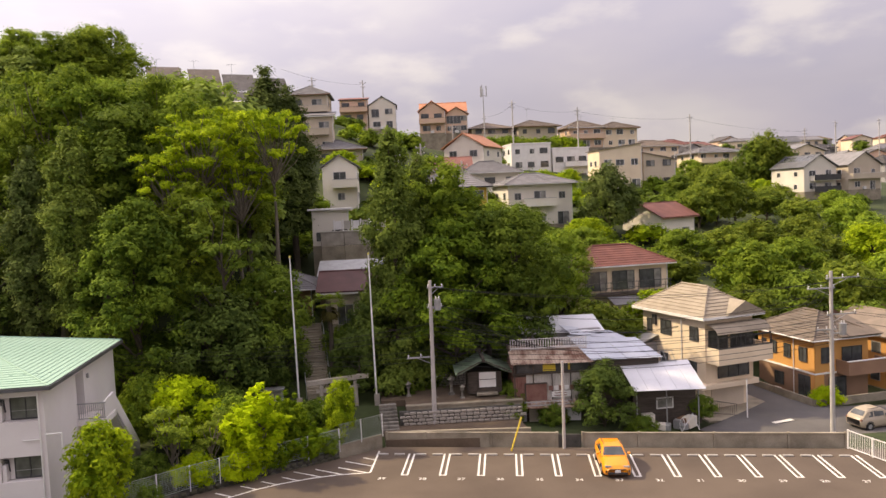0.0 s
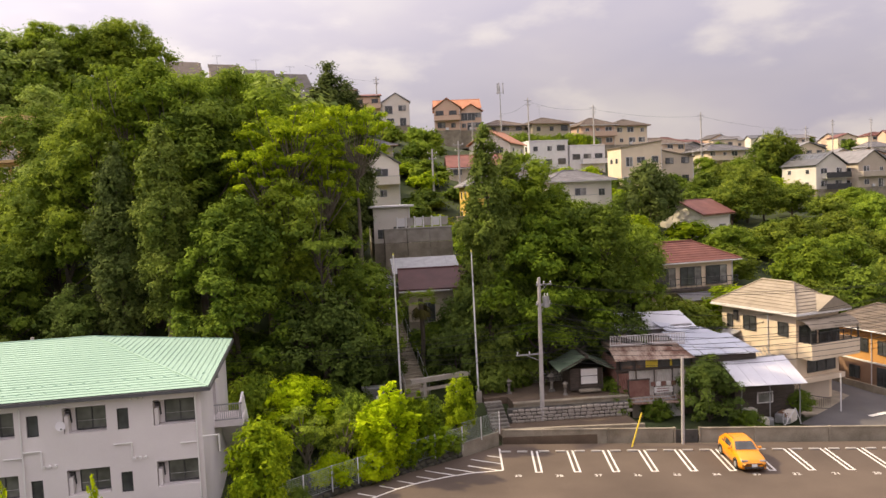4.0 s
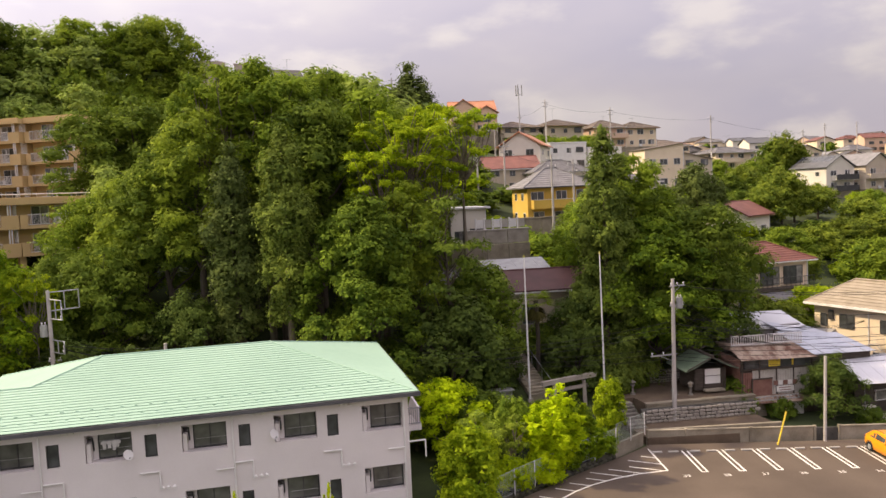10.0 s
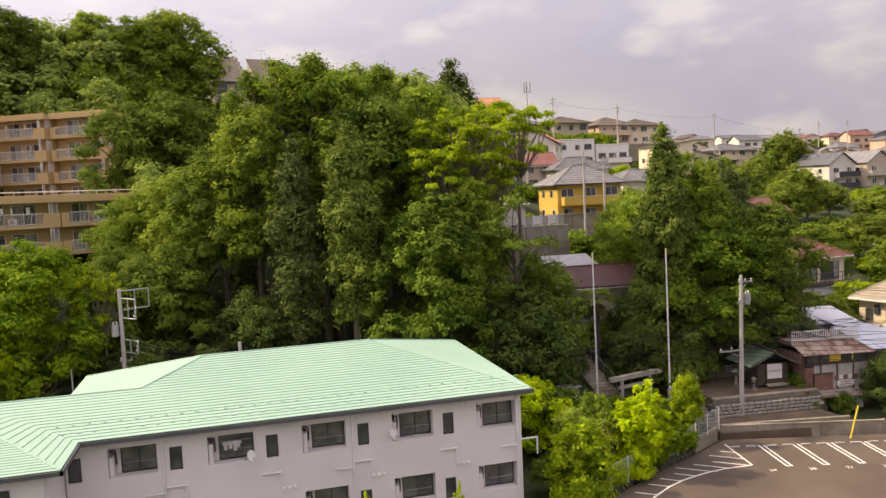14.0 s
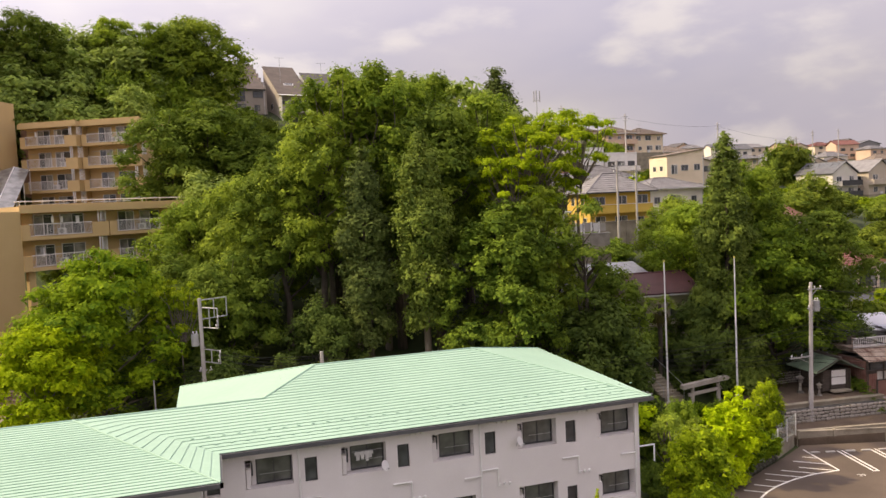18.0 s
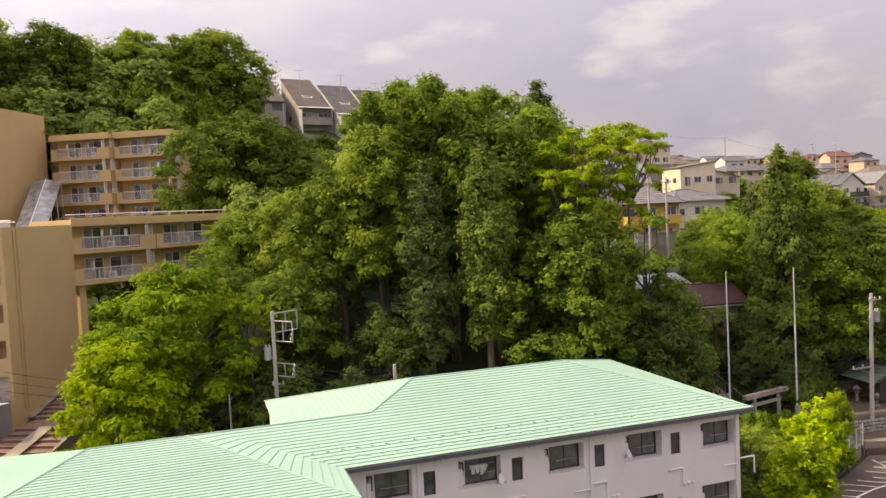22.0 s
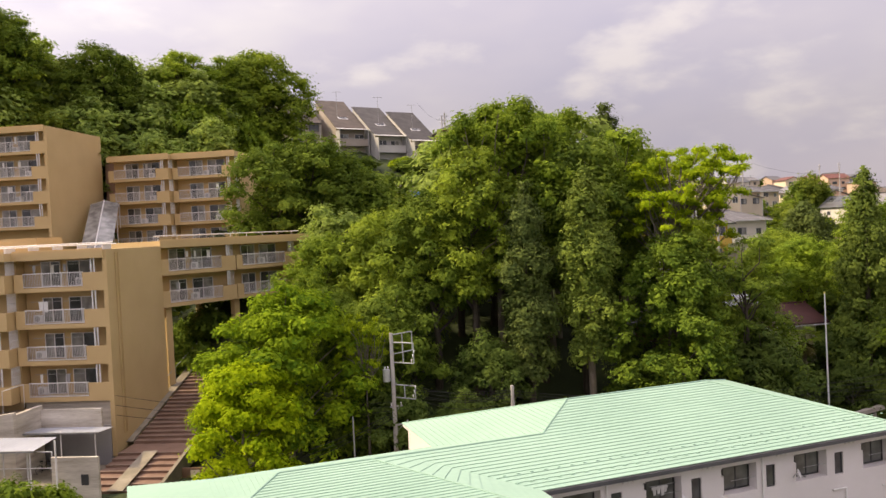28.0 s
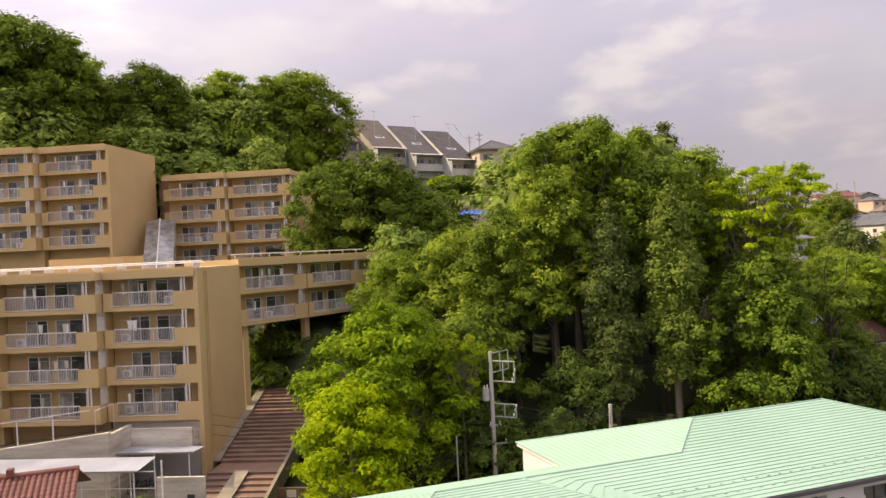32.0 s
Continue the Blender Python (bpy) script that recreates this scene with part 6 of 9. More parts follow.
def orange_house():
    top = thing("house", pose(41.0, 60.6, -2.0, 0, 0, 6), "two-storey house clad in orange and brown siding with a brown roof", "house")
    w, d, h = 5.6, 7.6, 5.9
    part("wall", G().box(0, 0, 2.9, w, d, h), WALL_ORANGE, top)
    part("lower_wall", G().box(0.02, 0.02, -1.0, w - 0.02, d - 0.02, 2.84), WALL_BROWN, top)
    part("trim_band", G().box(-0.06, -0.06, 2.72, w + 0.06, d + 0.06, 2.9, 0.02), WHITE_PAINT, top)
    part("corner_board", G().box(-0.05, -0.05, 0, 0.9, 0.0, 5.8).box(-0.05, -0.05, 0, 0.0, 0.6, 5.8), WALL_ORANGE, top, "bright orange corner cladding")
    part("roof", roof_mesh("hip", w, d, h, 1.9, 0.7), ROOF_BROWN, top)
    part("front_gable_roof", G().slab((w * 0.35, -0.9, h + 0.1), (w + 0.8, -0.9, h + 0.1), (w + 0.1, 2.6, h + 1.3), (w * 0.55, 2.6, h + 1.3), 0.1), ROOF_BROWN, top)
    part("gutter", G().tube((-0.75, -0.7, h - 0.03), (-0.75, d + 0.7, h - 0.03), 0.06).tube((-0.7, -0.75, h - 0.03), (w + 0.7, -0.75, h - 0.03), 0.06), WHITE_PAINT, top)
    g = G().box(2.2, -1.5, 2.75, w + 0.8, 0, 2.95).box(2.2, -1.5, 2.95, w + 0.8, -1.38, 3.95).box(2.2, -1.38, 2.95, 2.32, 0, 3.95).box(w + 0.68, -1.38, 2.95, w + 0.8, 0, 3.95)
    bal = part("balcony", g, WALL_BROWN, top, "brown clad balcony")
    part("handrail", G().box(2.15, -1.55, 3.95, w + 0.85, -1.33, 4.02), WHITE_PAINT, bal)
    for a, b, z0, z1 in ((0.9, 1.9, 3.7, 5.0), (3.0, 3.9, 3.7, 5.0), (4.9, 5.7, 3.8, 5.0), (6.4, 7.0, 3.8, 5.0), (0.5, 2.0, 0.5, 2.5), (4.0, 5.2, 1.0, 2.2)):
        wall_window(top, "l", a, b, z0, z1, -0.02, 2, METAL_DARK)
    wall_window(top, "f", 0.6, 1.9, 3.7, 5.1, 0, 2, METAL_DARK), wall_window(top, "f", 2.8, 4.9, 3.2, 5.0, 0, 2, METAL_DARK), wall_window(top, "f", 1.4, 3.2, 0.4, 2.4, 0, 2, METAL_DARK)
    part("downpipe", G().tube((-0.08, 2.6, 5.8), (-0.08, 2.6, 0), 0.045), WHITE_PAINT, top)
    part("air_conditioner", G().box(-0.5, 4.2, 0.1, -0.1, 5.0, 0.7, 0.03), WHITE_PAINT, top)
    FOOTPRINTS.append((44, 64.5, 6))
    yard = thing("yard_wall", pose(0, 0, 0), "low block wall in front of the orange house", "wall", kind="structure")
    part("blocks", G().slab((38.4, 66, -1.4), (39.2, 58.2, -1.4), (39.2, 58.2, -0.6), (38.4, 66, -0.6), 0.15).slab((39.2, 58.2, -1.4), (47, 59, -1.4), (47, 59, -0.7), (39.2, 58.2, -0.7), 0.15), CONCRETE, yard)


orange_house()
far_roof = thing("carport", pose(46, 68.5, 2.4, 0, 0, 5), "low building with a dull red metal roof", "building")
part("roof", G().slab((0, 0, 0.2), (13, 0, 0.5), (13, 5, 1.6), (0, 5, 1.3), 0.12), ROOF_RED, far_roof)
part("wall", G().box(0.4, 0.5, -4, 12.6, 4.8, 0.3), WALL_GREY, far_roof)

# road between the houses
road = G().add([(27.0, 54.6, -1.12), (34.6, 47.6, -1.2), (60, 42, -1.3), (75, 50, -1.3), (60, 54, -1.3), (41, 57.6, -1.22), (38.6, 60.5, -1.2), (38.0, 75, -1.1), (35.6, 75, -1.1), (36.2, 60.5, -1.18), (32.0, 57.6, -1.14)],
               [tuple(range(11))])
solo("road", road, ROAD, "grey asphalt lane running between the houses", "road", kind="structure")
solo("driveway", G().box(29.0, 56.6, -1.7, 36.5, 64.5, -1.2), CONCRETE, "worn concrete drive beside the cream house", "driveway", kind="structure")
solo("stop_mark", G().box(0, 0, 0, 1.9, 0.45, 0.006), LINE, "white stop mark painted on the lane", "road marking", kind="structure", m=pose(33.4, 54.4, -1.12, 0, 0, 12))
rail = thing("ramp_railing", pose(0, 0, 0), "dark metal railing beside the lane", "railing")
g = G().tube((28.6, 58.6, 0.3), (31.6, 57.0, -0.1), 0.03, n=6).tube((28.6, 58.6, -0.9), (31.6, 57.0, -1.0), 0.025, n=6)
for i in range(22):
    k = i / 21
    g.tube((28.6 + 3 * k, 58.6 - 1.6 * k, 0.3 - 0.4 * k), (28.6 + 3 * k, 58.6 - 1.6 * k, -1.0), 0.014, n=4)
part("bars", g, METAL_DARK, rail)
solo("lane_post", G().tube((0, 0, 0), (0, 0, 3.2), 0.05, n=8), METAL_WHITE, "slim white metal post beside the lane", "post", m=pose(32.3, 56.6, -1.2))

# ---------------------------------------------------------------- the old corrugated shed and its tin roofs


def corrugated(g, a, b, c, d, n, depth=0.035):
    """A ribbed sheet with corners a, b (low edge), c, d (high edge); the ribs run from low to high."""
    a, b, c, d = map(Vector, (a, b, c, d))
    nn = (b - a).cross(d - a).normalized()
    o = len(g.v)
    for i in range(2 * n + 1):
        off = nn * (depth if i % 2 else 0)
        g.v += [tuple(a.lerp(b, i / (2 * n)) + off), tuple(d.lerp(c, i / (2 * n)) + off)]
    for i in range(2 * n):
        k = o + 2 * i
        g.f.append((k, k + 2, k + 3, k + 1))
    return g


def old_shed():
    top = thing("shed", pose(13.4, 58.0, -0.6, 0, 0, -6), "old shed clad in rusty and patched corrugated sheets", "shed")
    w, d = 6.2, 4.2
    part("frame", G().box(0.1, 0.15, 0, w - 0.1, d, 5.0), WOOD_DARK, top)
    part("lower_wall", corrugated(G(), (0, 0.1, 0), (w, 0.1, 0), (w, 0.1, 1.7), (0, 0.1, 1.7), 26), WOOD_DARK, top)
    part("upper_wall", corrugated(G(), (1.0, 0.05, 1.9), (w, 0.05, 1.9), (w, 0.05, 4.1), (1.0, 0.05, 4.1), 24), mat("pale_corrugated_sheet", (0.34, 0.31, 0.28), (0.56, 0.53, 0.49), 0.7, 1.2, 8, 0.2), top, "pale corrugated sheet")
    part("red_panel", corrugated(G(), (0, 0.02, 1.8), (1.0, 0.02, 1.8), (1.0, 0.02, 3.9), (0, 0.02, 3.9), 6), RED_PAINT, top, "faded red sheet")
    part("side_wall", corrugated(G(), (0, d, 0.3), (0, 0.1, 0.3), (0, 0.1, 5.0), (0, d, 5.0), 16), RED_PAINT, top, "faded red corrugated side")
    part("window_band", G().box(0.3, -0.02, 4.2, w - 0.2, 0.12, 4.95), METAL_DARK, top)
    for x in (0.5, 1.6, 3.6, 4.5, 5.3):
        part("pane", G().box(x, -0.04, 4.28, x + 0.75, -0.025, 4.88), GLASS, top)
    part("yellow_sign", G().box(2.35, -0.07, 4.3, 3.35, -0.045, 4.95), YELLOW_PAINT, top, "yellow board behind the window")
    part("yellow_sign", G().box(4.35, -0.07, 4.3, 4.5, -0.045, 4.85), YELLOW_PAINT, top, "narrow yellow board behind the window")
    part("red_hoarding", G().box(0.9, -0.12, 2.0, 2.6, -0.06, 3.3, 0.01), RED_PAINT, top, "faded red board")
    part("red_hoarding_frame", G().box(0.85, -0.15, 3.3, 2.65, -0.05, 3.4).box(0.85, -0.15, 2.0, 0.95, -0.05, 3.3), WOOD_DARK, top)
    for k in range(5):
        part("sign_patch", G().box(2.75 + 0.42 * k, -0.10, 2.75, 3.1 + 0.42 * k, -0.06, 3.1), RED_PAINT if k % 2 == 0 else WHITE_PAINT, top)
    part("white_sign", G().box(3.0, -0.12, 2.2, 4.5, -0.06, 2.65), WHITE_PAINT, top, "small white board")
    part("sign_frame", G().box(3.2, -0.14, 2.3, 4.2, -0.125, 2.36).box(3.2, -0.14, 2.5, 4.2, -0.125, 2.56), RED_PAINT, top)
    letters = G()
    for x, z, a, b in ((5.05, 3.35, 0.42, 0.06), (5.2, 3.05, 0.06, 0.42), (5.4, 3.0, 0.06, 0.4), (5.05, 3.5, 0.06, 0.12), (5.62, 3.4, 0.36, 0.06), (5.62, 3.25, 0.36, 0.06), (5.9, 2.95, 0.06, 0.36)):
        letters.box(x, -0.02, z, x + a, 0.0, z + b)
    part("painted_sign", letters, METAL_DARK, top, "dark painted bars of lettering")
    for k in range(5):
        part("batten", G().box(0.05 + k * 1.48, -0.06, 1.75, 0.13 + k * 1.48, 0.03, 5.0), WOOD_DARK, top)
    part("beam", G().box(-0.1, -0.1, 4.08, w, 0.02, 4.2), WOOD_DARK, top)
    for k, (x, z, a, b) in enumerate(((1.1, 0.2, 0.9, 1.2), (2.3, 0.1, 0.8, 1.4), (0.2, 0.3, 0.7, 1.0))):
        part("stacked_board", G().box(x, -0.35 + 0.06 * k, z, x + a, -0.28 + 0.06 * k, z + b, 0.01), (CONCRETE, WOOD_BROWN, WALL_GREY)[k], top)
    part("awning", G().slab((-0.2, -1.0, 1.62), (w - 0.4, -1.0, 1.5), (w - 0.4, 0.1, 1.9), (-0.2, 0.1, 2.0), 0.06), RUST, top, "sagging rusty awning")
    g = G().tube((0.7, -0.6, 2.0), (4.6, -0.6, 2.05), 0.04, n=6).tube((0.7, -0.75, 1.75), (4.6, -0.75, 1.8), 0.04, n=6)
    for i in range(11):
        g.tube((0.9 + i * 0.36, -0.6, 2.02), (0.9 + i * 0.36, -0.75, 1.78), 0.025, n=5)
    part("ladder", g, METAL_GREY, top, "aluminium ladder lying on the awning")
    part("rust_roof", corrugated(G(), (-0.2, -0.5, 5.0), (w + 0.1, -0.5, 4.9), (w + 0.1, 1.4, 5.6), (-0.2, 1.4, 5.7), 30), RUST, top, "rust streaked roof sheets")
    part("roof_deck", G().box(0, 1.4, 5.4, w, d, 5.75), RUST, top)
    g = G().box(0, 1.45, 6.55, w, 1.53, 6.63).box(0, 1.45, 5.85, w, 1.53, 5.93)
    for i in range(31):
        g.box(i * 0.205, 1.47, 5.75, i * 0.205 + 0.07, 1.52, 6.6)
    part("roof_railing", g, METAL_WHITE, top, "weathered white roof railing")
    part("white_door", G().box(3.6, -0.3, 0.1, 5.2, -0.24, 1.5), WHITE_PAINT, top, "white panel leaning on the shed")
    part("white_panel", G().box(3.3, -0.32, 1.35, 4.2, -0.26, 1.9), WHITE_PAINT, top)
    g = G()
    rng = random.Random(4)
    for k in range(12):
        x, y = 0.5 + rng.random() * 5, 2 + rng.random() * 2
        part("stored_box", G().box(x, y, 5.75, x + 0.3 + rng.random() * 0.8, y + 0.4, 5.95 + 0.5 * rng.random(), 0.02), rng.choice((WOOD_DARK, RUST, METAL_GREY)), top)
    back = thing("shed", pose(15.5, 62.2, -0.2, 0, 0, -4), "weathered grey lean-to behind the shed", "shed")
    part("wall", G().box(0, 0, 0, 6.5, 3, 6.3), WALL_GREY, back)
    part("roof", G().slab((-0.3, -0.4, 6.2), (6.8, -0.4, 6.0), (6.8, 3.3, 6.9), (-0.3, 3.3, 7.0), 0.08), TIN_WHITE, back)


old_shed()
tin = thing("tin_roof", pose(0, 0, 0), "long blue-grey tin roof sheets beside the shed", "roof")
for k in range(6):
    x0, x1 = 19.5 + k * 1.0, 20.48 + k * 1.0
    dz = 0.03 * (k % 2)
    part("sheet", corrugated(G(), (x0, 57.0, 4.45 + dz - k * 0.04), (x1, 57.0, 4.4 + dz - k * 0.04), (x1 - 0.8, 60.6, 5.75 + dz - k * 0.1), (x0 - 0.8, 60.6, 5.8 + dz - k * 0.1), 5, 0.03), TIN_BLUE, tin)
part("wall", G().box(19.6, 57.4, -1.2, 25.2, 60.4, 4.2), WOOD_DARK, tin)
part("back_sheet", G().slab((19.0, 60.6, 5.9), (24.0, 60.6, 5.2), (23.2, 62.4, 5.6), (18.6, 62.4, 6.4), 0.05), TIN_BLUE, tin, "pale overlapping roof sheets")
can = thing("canopy", pose(0, 0, 0), "white flat tin canopy over a cluttered yard", "canopy")
for k in range(5):
    a, b = 21.6 + k * 1.16, 22.74 + k * 1.16
    part("sheet", G().slab((a + 0.3, 54.4, 2.35 - k * 0.05), (b + 0.3, 54.4, 2.30 - k * 0.05), (b + 0.4, 57.6, 3.72), (a + 0.4, 57.6, 3.72), 0.04), TIN_WHITE, can)
for x in (22.2, 24.6, 27.2):
    part("post", G().tube((x, 54.7, -1.0), (x, 54.7, 2.3), 0.05, n=8), METAL_GREY, can)
g = G()
for i in range(14):
    g.tube((22.0 + i * 0.36, 57.5, 3.75), (22.2 + i * 0.36, 58.6, 4.35), 0.025, n=5)
g.tube((21.9, 57.5, 3.78), (26.8, 57.5, 3.78), 0.035, n=6).tube((22.1, 58.6, 4.38), (27.0, 58.6, 4.38), 0.035, n=6)
part("drying_rack", g, METAL_GREY, can, "grey metal rack lying on the canopy")
g = G()
for i in range(26):
    g.slab((21.9 + i * 0.2, 54.5, 1.5), (21.93 + i * 0.2, 54.5, 1.5), (22.1 + i * 0.2, 54.5, 2.1), (22.07 + i * 0.2, 54.5, 2.1), 0.02)
    g.slab((22.1 + i * 0.2, 54.48, 1.5), (22.13 + i * 0.2, 54.48, 1.5), (21.93 + i * 0.2, 54.48, 2.1), (21.9 + i * 0.2, 54.48, 2.1), 0.02)
part("lattice", g, WOOD_DARK, can, "dark wooden lattice under the canopy")
yard = thing("yard_shed", pose(22.4, 55.8, -1.1), "dim storage room under the canopy with a white window", "shed")
part("wall", G().box(0, 0.2, 0, 5.2, 1.6, 3.1), WOOD_DARK, yard)
part("window_frame", G().box(1.9, 0.12, 1.5, 3.3, 0.2, 2.4), WHITE_PAINT, yard)
part("pane", G().box(2.0, 0.10, 1.6, 3.2, 0.125, 2.3), GLASS_PALE, yard)
part("cabinet", G().box(0.6, -0.5, 0, 1.5, 0.15, 1.3, 0.03), WALL_PALE, yard)
rng_y = random.Random(9)
for k in range(9):
    x = 22.3 + rng_y.random() * 5
    s = 0.25 + 0.3 * rng_y.random()
    solo("storage_box", G().box(-s, -s * 0.7, 0, s, s * 0.7, s * 1.5, 0.04), rng_y.choice((WALL_PALE, METAL_GREY, WOOD_BROWN, TIN_BLUE)), "assorted storage box in the cluttered yard", "box", "yard clutter", m=pose(x, 54.6 + 0.8 * rng_y.random(), -1.0, 0, 0, rng_y.random() * 90))
g = G()
for k in range(9):
    a = k * 0.7
    g.tube((0.2 * math.cos(a), 0, 0.5 + 0.5 * math.sin(a)), (0.2 * math.cos(a + 0.7) + 0.1, 0.1, 0.5 + 0.5 * math.sin(a + 0.7)), 0.03, n=5)
g.tube((0, 0, 0), (0.9, 0, 1.3), 0.03, n=6).tube((0.9, 0, 1.3), (1.4, 0, 0), 0.03, n=6)
solo("old_bicycle", g, METAL_WHITE, "old white bicycle frame among the clutter", "bicycle", m=pose(25.6, 54.3, -1.0))

# ---------------------------------------------------------------- poles and wires
def insulator(g, p):
    x, y, z = p
    g.tube((x, y, z), (x, y, z + 0.12), 0.03, 0.03, 6).tube((x, y, z + 0.12), (x, y, z + 0.2), 0.06, 0.04, 8)


def utility_pole(x, y, z0, z1, label, arms=(), transformer=None, lean=0.0):
    top = thing("utility_pole", pose(x, y, 0), label, "utility pole", "utility poles")
    part("pole", G().tube((-lean, 0, z0), (0, 0, z1), 0.19, 0.12, 14), POLE_GREY, top)
    for z, a, b in arms:
        arm = part("crossarm", G().box(a, -0.06, z, b, 0.06, z + 0.1), METAL_GREY, top)
        n = 3 if b - a > 1.2 else 2
        for i in range(n):
            g = G()
            insulator(g, (a + 0.1 + (b - a - 0.2) * i / (n - 1), 0, z + 0.1))
            part("insulator", g, WHITE_PAINT, arm, "white porcelain insulator")
        part("brace", G().tube((0, 0, z - 0.55), (a * 0.6 if abs(a) > abs(b) else b * 0.6, 0, z), 0.025, n=5), METAL_GREY, arm)
    if transformer:
        s, z = transformer
        can = part("transformer", G().tube((s, 0, z), (s, 0, z + 0.85), 0.26, 0.26, 16), METAL_GREY, top, "grey transformer can")
        part("bracket", G().box(min(0, s), -0.05, z + 0.1, max(0, s), 0.05, z + 0.18), METAL_GREY, top)
        g = G()
        insulator(g, (s - 0.1, 0, z + 0.85)), insulator(g, (s + 0.12, 0, z + 0.85))
        part("bushings", g, WHITE_PAINT, can)
    g = G()
    for k in range(9):
        zz = z0 + 2.2 + k * 0.8
        if zz < z1 - 0.5:
            g.tube((0, 0, zz), (0.24 * (-1) ** k, -0.12, zz), 0.012, n=5)
    part("step_bolts", g, METAL_GREY, top)
    return top


def wire(points, sag, r=0.014, name="cable", label="dark overhead cable strung between poles", steps=14):
    g = G()
    for a, b in zip(points, points[1:]):
        a, b = Vector(a), Vector(b)
        pts = [a.lerp(b, i / steps) - Vector((0, 0, sag * 4 * (i / steps) * (1 - i / steps))) for i in range(steps + 1)]
        g.path(pts, r, 4)
    return solo(name, g, RUBBER if r > 0.012 else METAL_DARK, label, "cable", "overhead cables")


utility_pole(7.0, 57.1, 0.3, 11.5, "grey concrete utility pole with a transformer beside the terrace", ((10.9, -0.25, 1.0), (9.4, -0.3, 0.9), (5.6, -2.0, 0.1)), (0.5, 9.2), 0.12)
utility_pole(36.1, 51.3, -1.3, 11.0, "concrete utility pole with crossarms beside the lane", ((10.4, -0.4, 2.3), (9.7, -1.9, 0.3), (7.7, -0.4, 2.0), (6.6, -1.2, 0.4)), (0.9, 6.2))
tp = utility_pole(-38.65, 64.8, 1.0, 13.1, "concrete utility pole with bracket frames behind the green roof", ((7.9, -0.3, 0.6), (6.6, -0.2, 1.0)), (-0.45, 9.75))
for turn, w, z0, z1 in ((30, 2.1, 11.6, 12.95), (-50, 1.8, 11.05, 12.45), (-50, 1.8, 8.6, 9.5)):
    c, d = math.cos(radians(turn)), math.sin(radians(turn))
    g = G()
    for z in (z0, z1):
        g.tube((0, 0, z), (w * c, w * d, z), 0.045, n=6)
    for k in (0.52, 1.0):
        g.tube((w * k * c, w * k * d, z0), (w * k * c, w * k * d, z1), 0.045, n=6)
    bracket = part("bracket_frame", g, METAL_GREY, tp, "grey metal bracket frame")
    if turn < 0:
        for k in range(3):
            g = G()
            insulator(g, (w * c * (0.9 + 0.06 * k), w * d * (0.9 + 0.06 * k), z0 + 0.1 + 0.32 * k))
            part("insulator", g, WHITE_PAINT, bracket, "white porcelain insulator")
for k in range(3):
    wire([(-37.5, 63.4, 8.7 + 0.25 * k), (-30.6, 62.6, 7.9 + 0.35 * k)], 0.75 - 0.3 * k, 0.018, label="dark cable sagging to the short pole")
utility_pole(-30.6, 62.6, 2.0, 8.9, "short concrete pole just above the green roof", ())
solo("stake", G().tube((0, 0, 0), (0, 0, 3.6), 0.05, n=8), METAL_GREY, "thin grey stake behind the green roof", "post", m=pose(-41.9, 63.5, 4.3))
# hill poles
utility_pole(34.5, 168, 27, 36.5, "dark utility pole on the hilltop with a cell antenna", ((35.3, -0.5, 0.5),))
mast = thing("antenna_mast", pose(34.5, 168, 0), "slim cell antenna mast with panel antennas", "antenna")
part("mast", G().tube((0, 0, 34), (0, 0, 42), 0.13, 0.08, 8), METAL_GREY, mast)
for k in range(3):
    a = k * 2.09
    part("panel_antenna", G().box(0.75 * math.cos(a) - 0.1, 0.75 * math.sin(a) - 0.1, 40.2, 0.75 * math.cos(a) + 0.1, 0.75 * math.sin(a) + 0.1, 42.6, 0.02), METAL_GREY, mast)
part("ring", G().tube((-0.8, 0, 40.4), (0.8, 0, 40.4), 0.05, n=6).tube((0, -0.8, 40.4), (0, 0.8, 40.4), 0.05, n=6), METAL_GREY, mast)
for x, y, z0, z1 in ((41.5, 170, 27, 39.5), (55.1, 165, 24, 36.9), (84.6, 171, 21, 35.2), (26.0, 160, 24, 33.5), (8.7, 184, 33, 47), (14.0, 118, 15, 26.5), (10.2, 120, 15, 25.5), (130, 195, 22, 33), (150, 210, 24, 36), (180, 230, 25, 38), (13.6, 97.5, 9, 23.3), (17.0, 98.5, 9, 22.6), (-2.6, 151, 33, 42.5)):
    utility_pole(x, y, z0, z1, "utility pole among the hillside houses", ((z1 - 0.7, -0.8, 0.8), (z1 - 1.6, -0.6, 0.6)))
P1, P2, TP = (7.0, 57.1), (36.1, 51.3), (-38.65, 64.8)
for k, z in enumerate((11.0, 10.95, 9.5, 8.6, 8.0, 7.4)):
    wire([(P1[0] + 0.3 * (k % 3), P1[1], z), (P2[0] - 0.6 * (k % 3), P2[1], z - 0.8)], 0.9 + 0.12 * k, 0.02)
for k, z in enumerate((8.0, 7.6, 6.9)):
    wire([(P1[0], P1[1], z), (20.0 + k, 60.0, 6.4 - 0.2 * k), (30.4, 63.0, 5.6)], 0.35, 0.018)
for k, z in enumerate((10.6, 10.5, 9.9, 7.9, 7.7, 7.0)):
    wire([(P2[0] + 1.0 + 0.2 * k, P2[1], z), (62, 40 - k, z - 0.5)], 0.8, 0.02)
    wire([(P2[0], P2[1], z), (42 + k, 66, 5.5)], 0.4, 0.012)
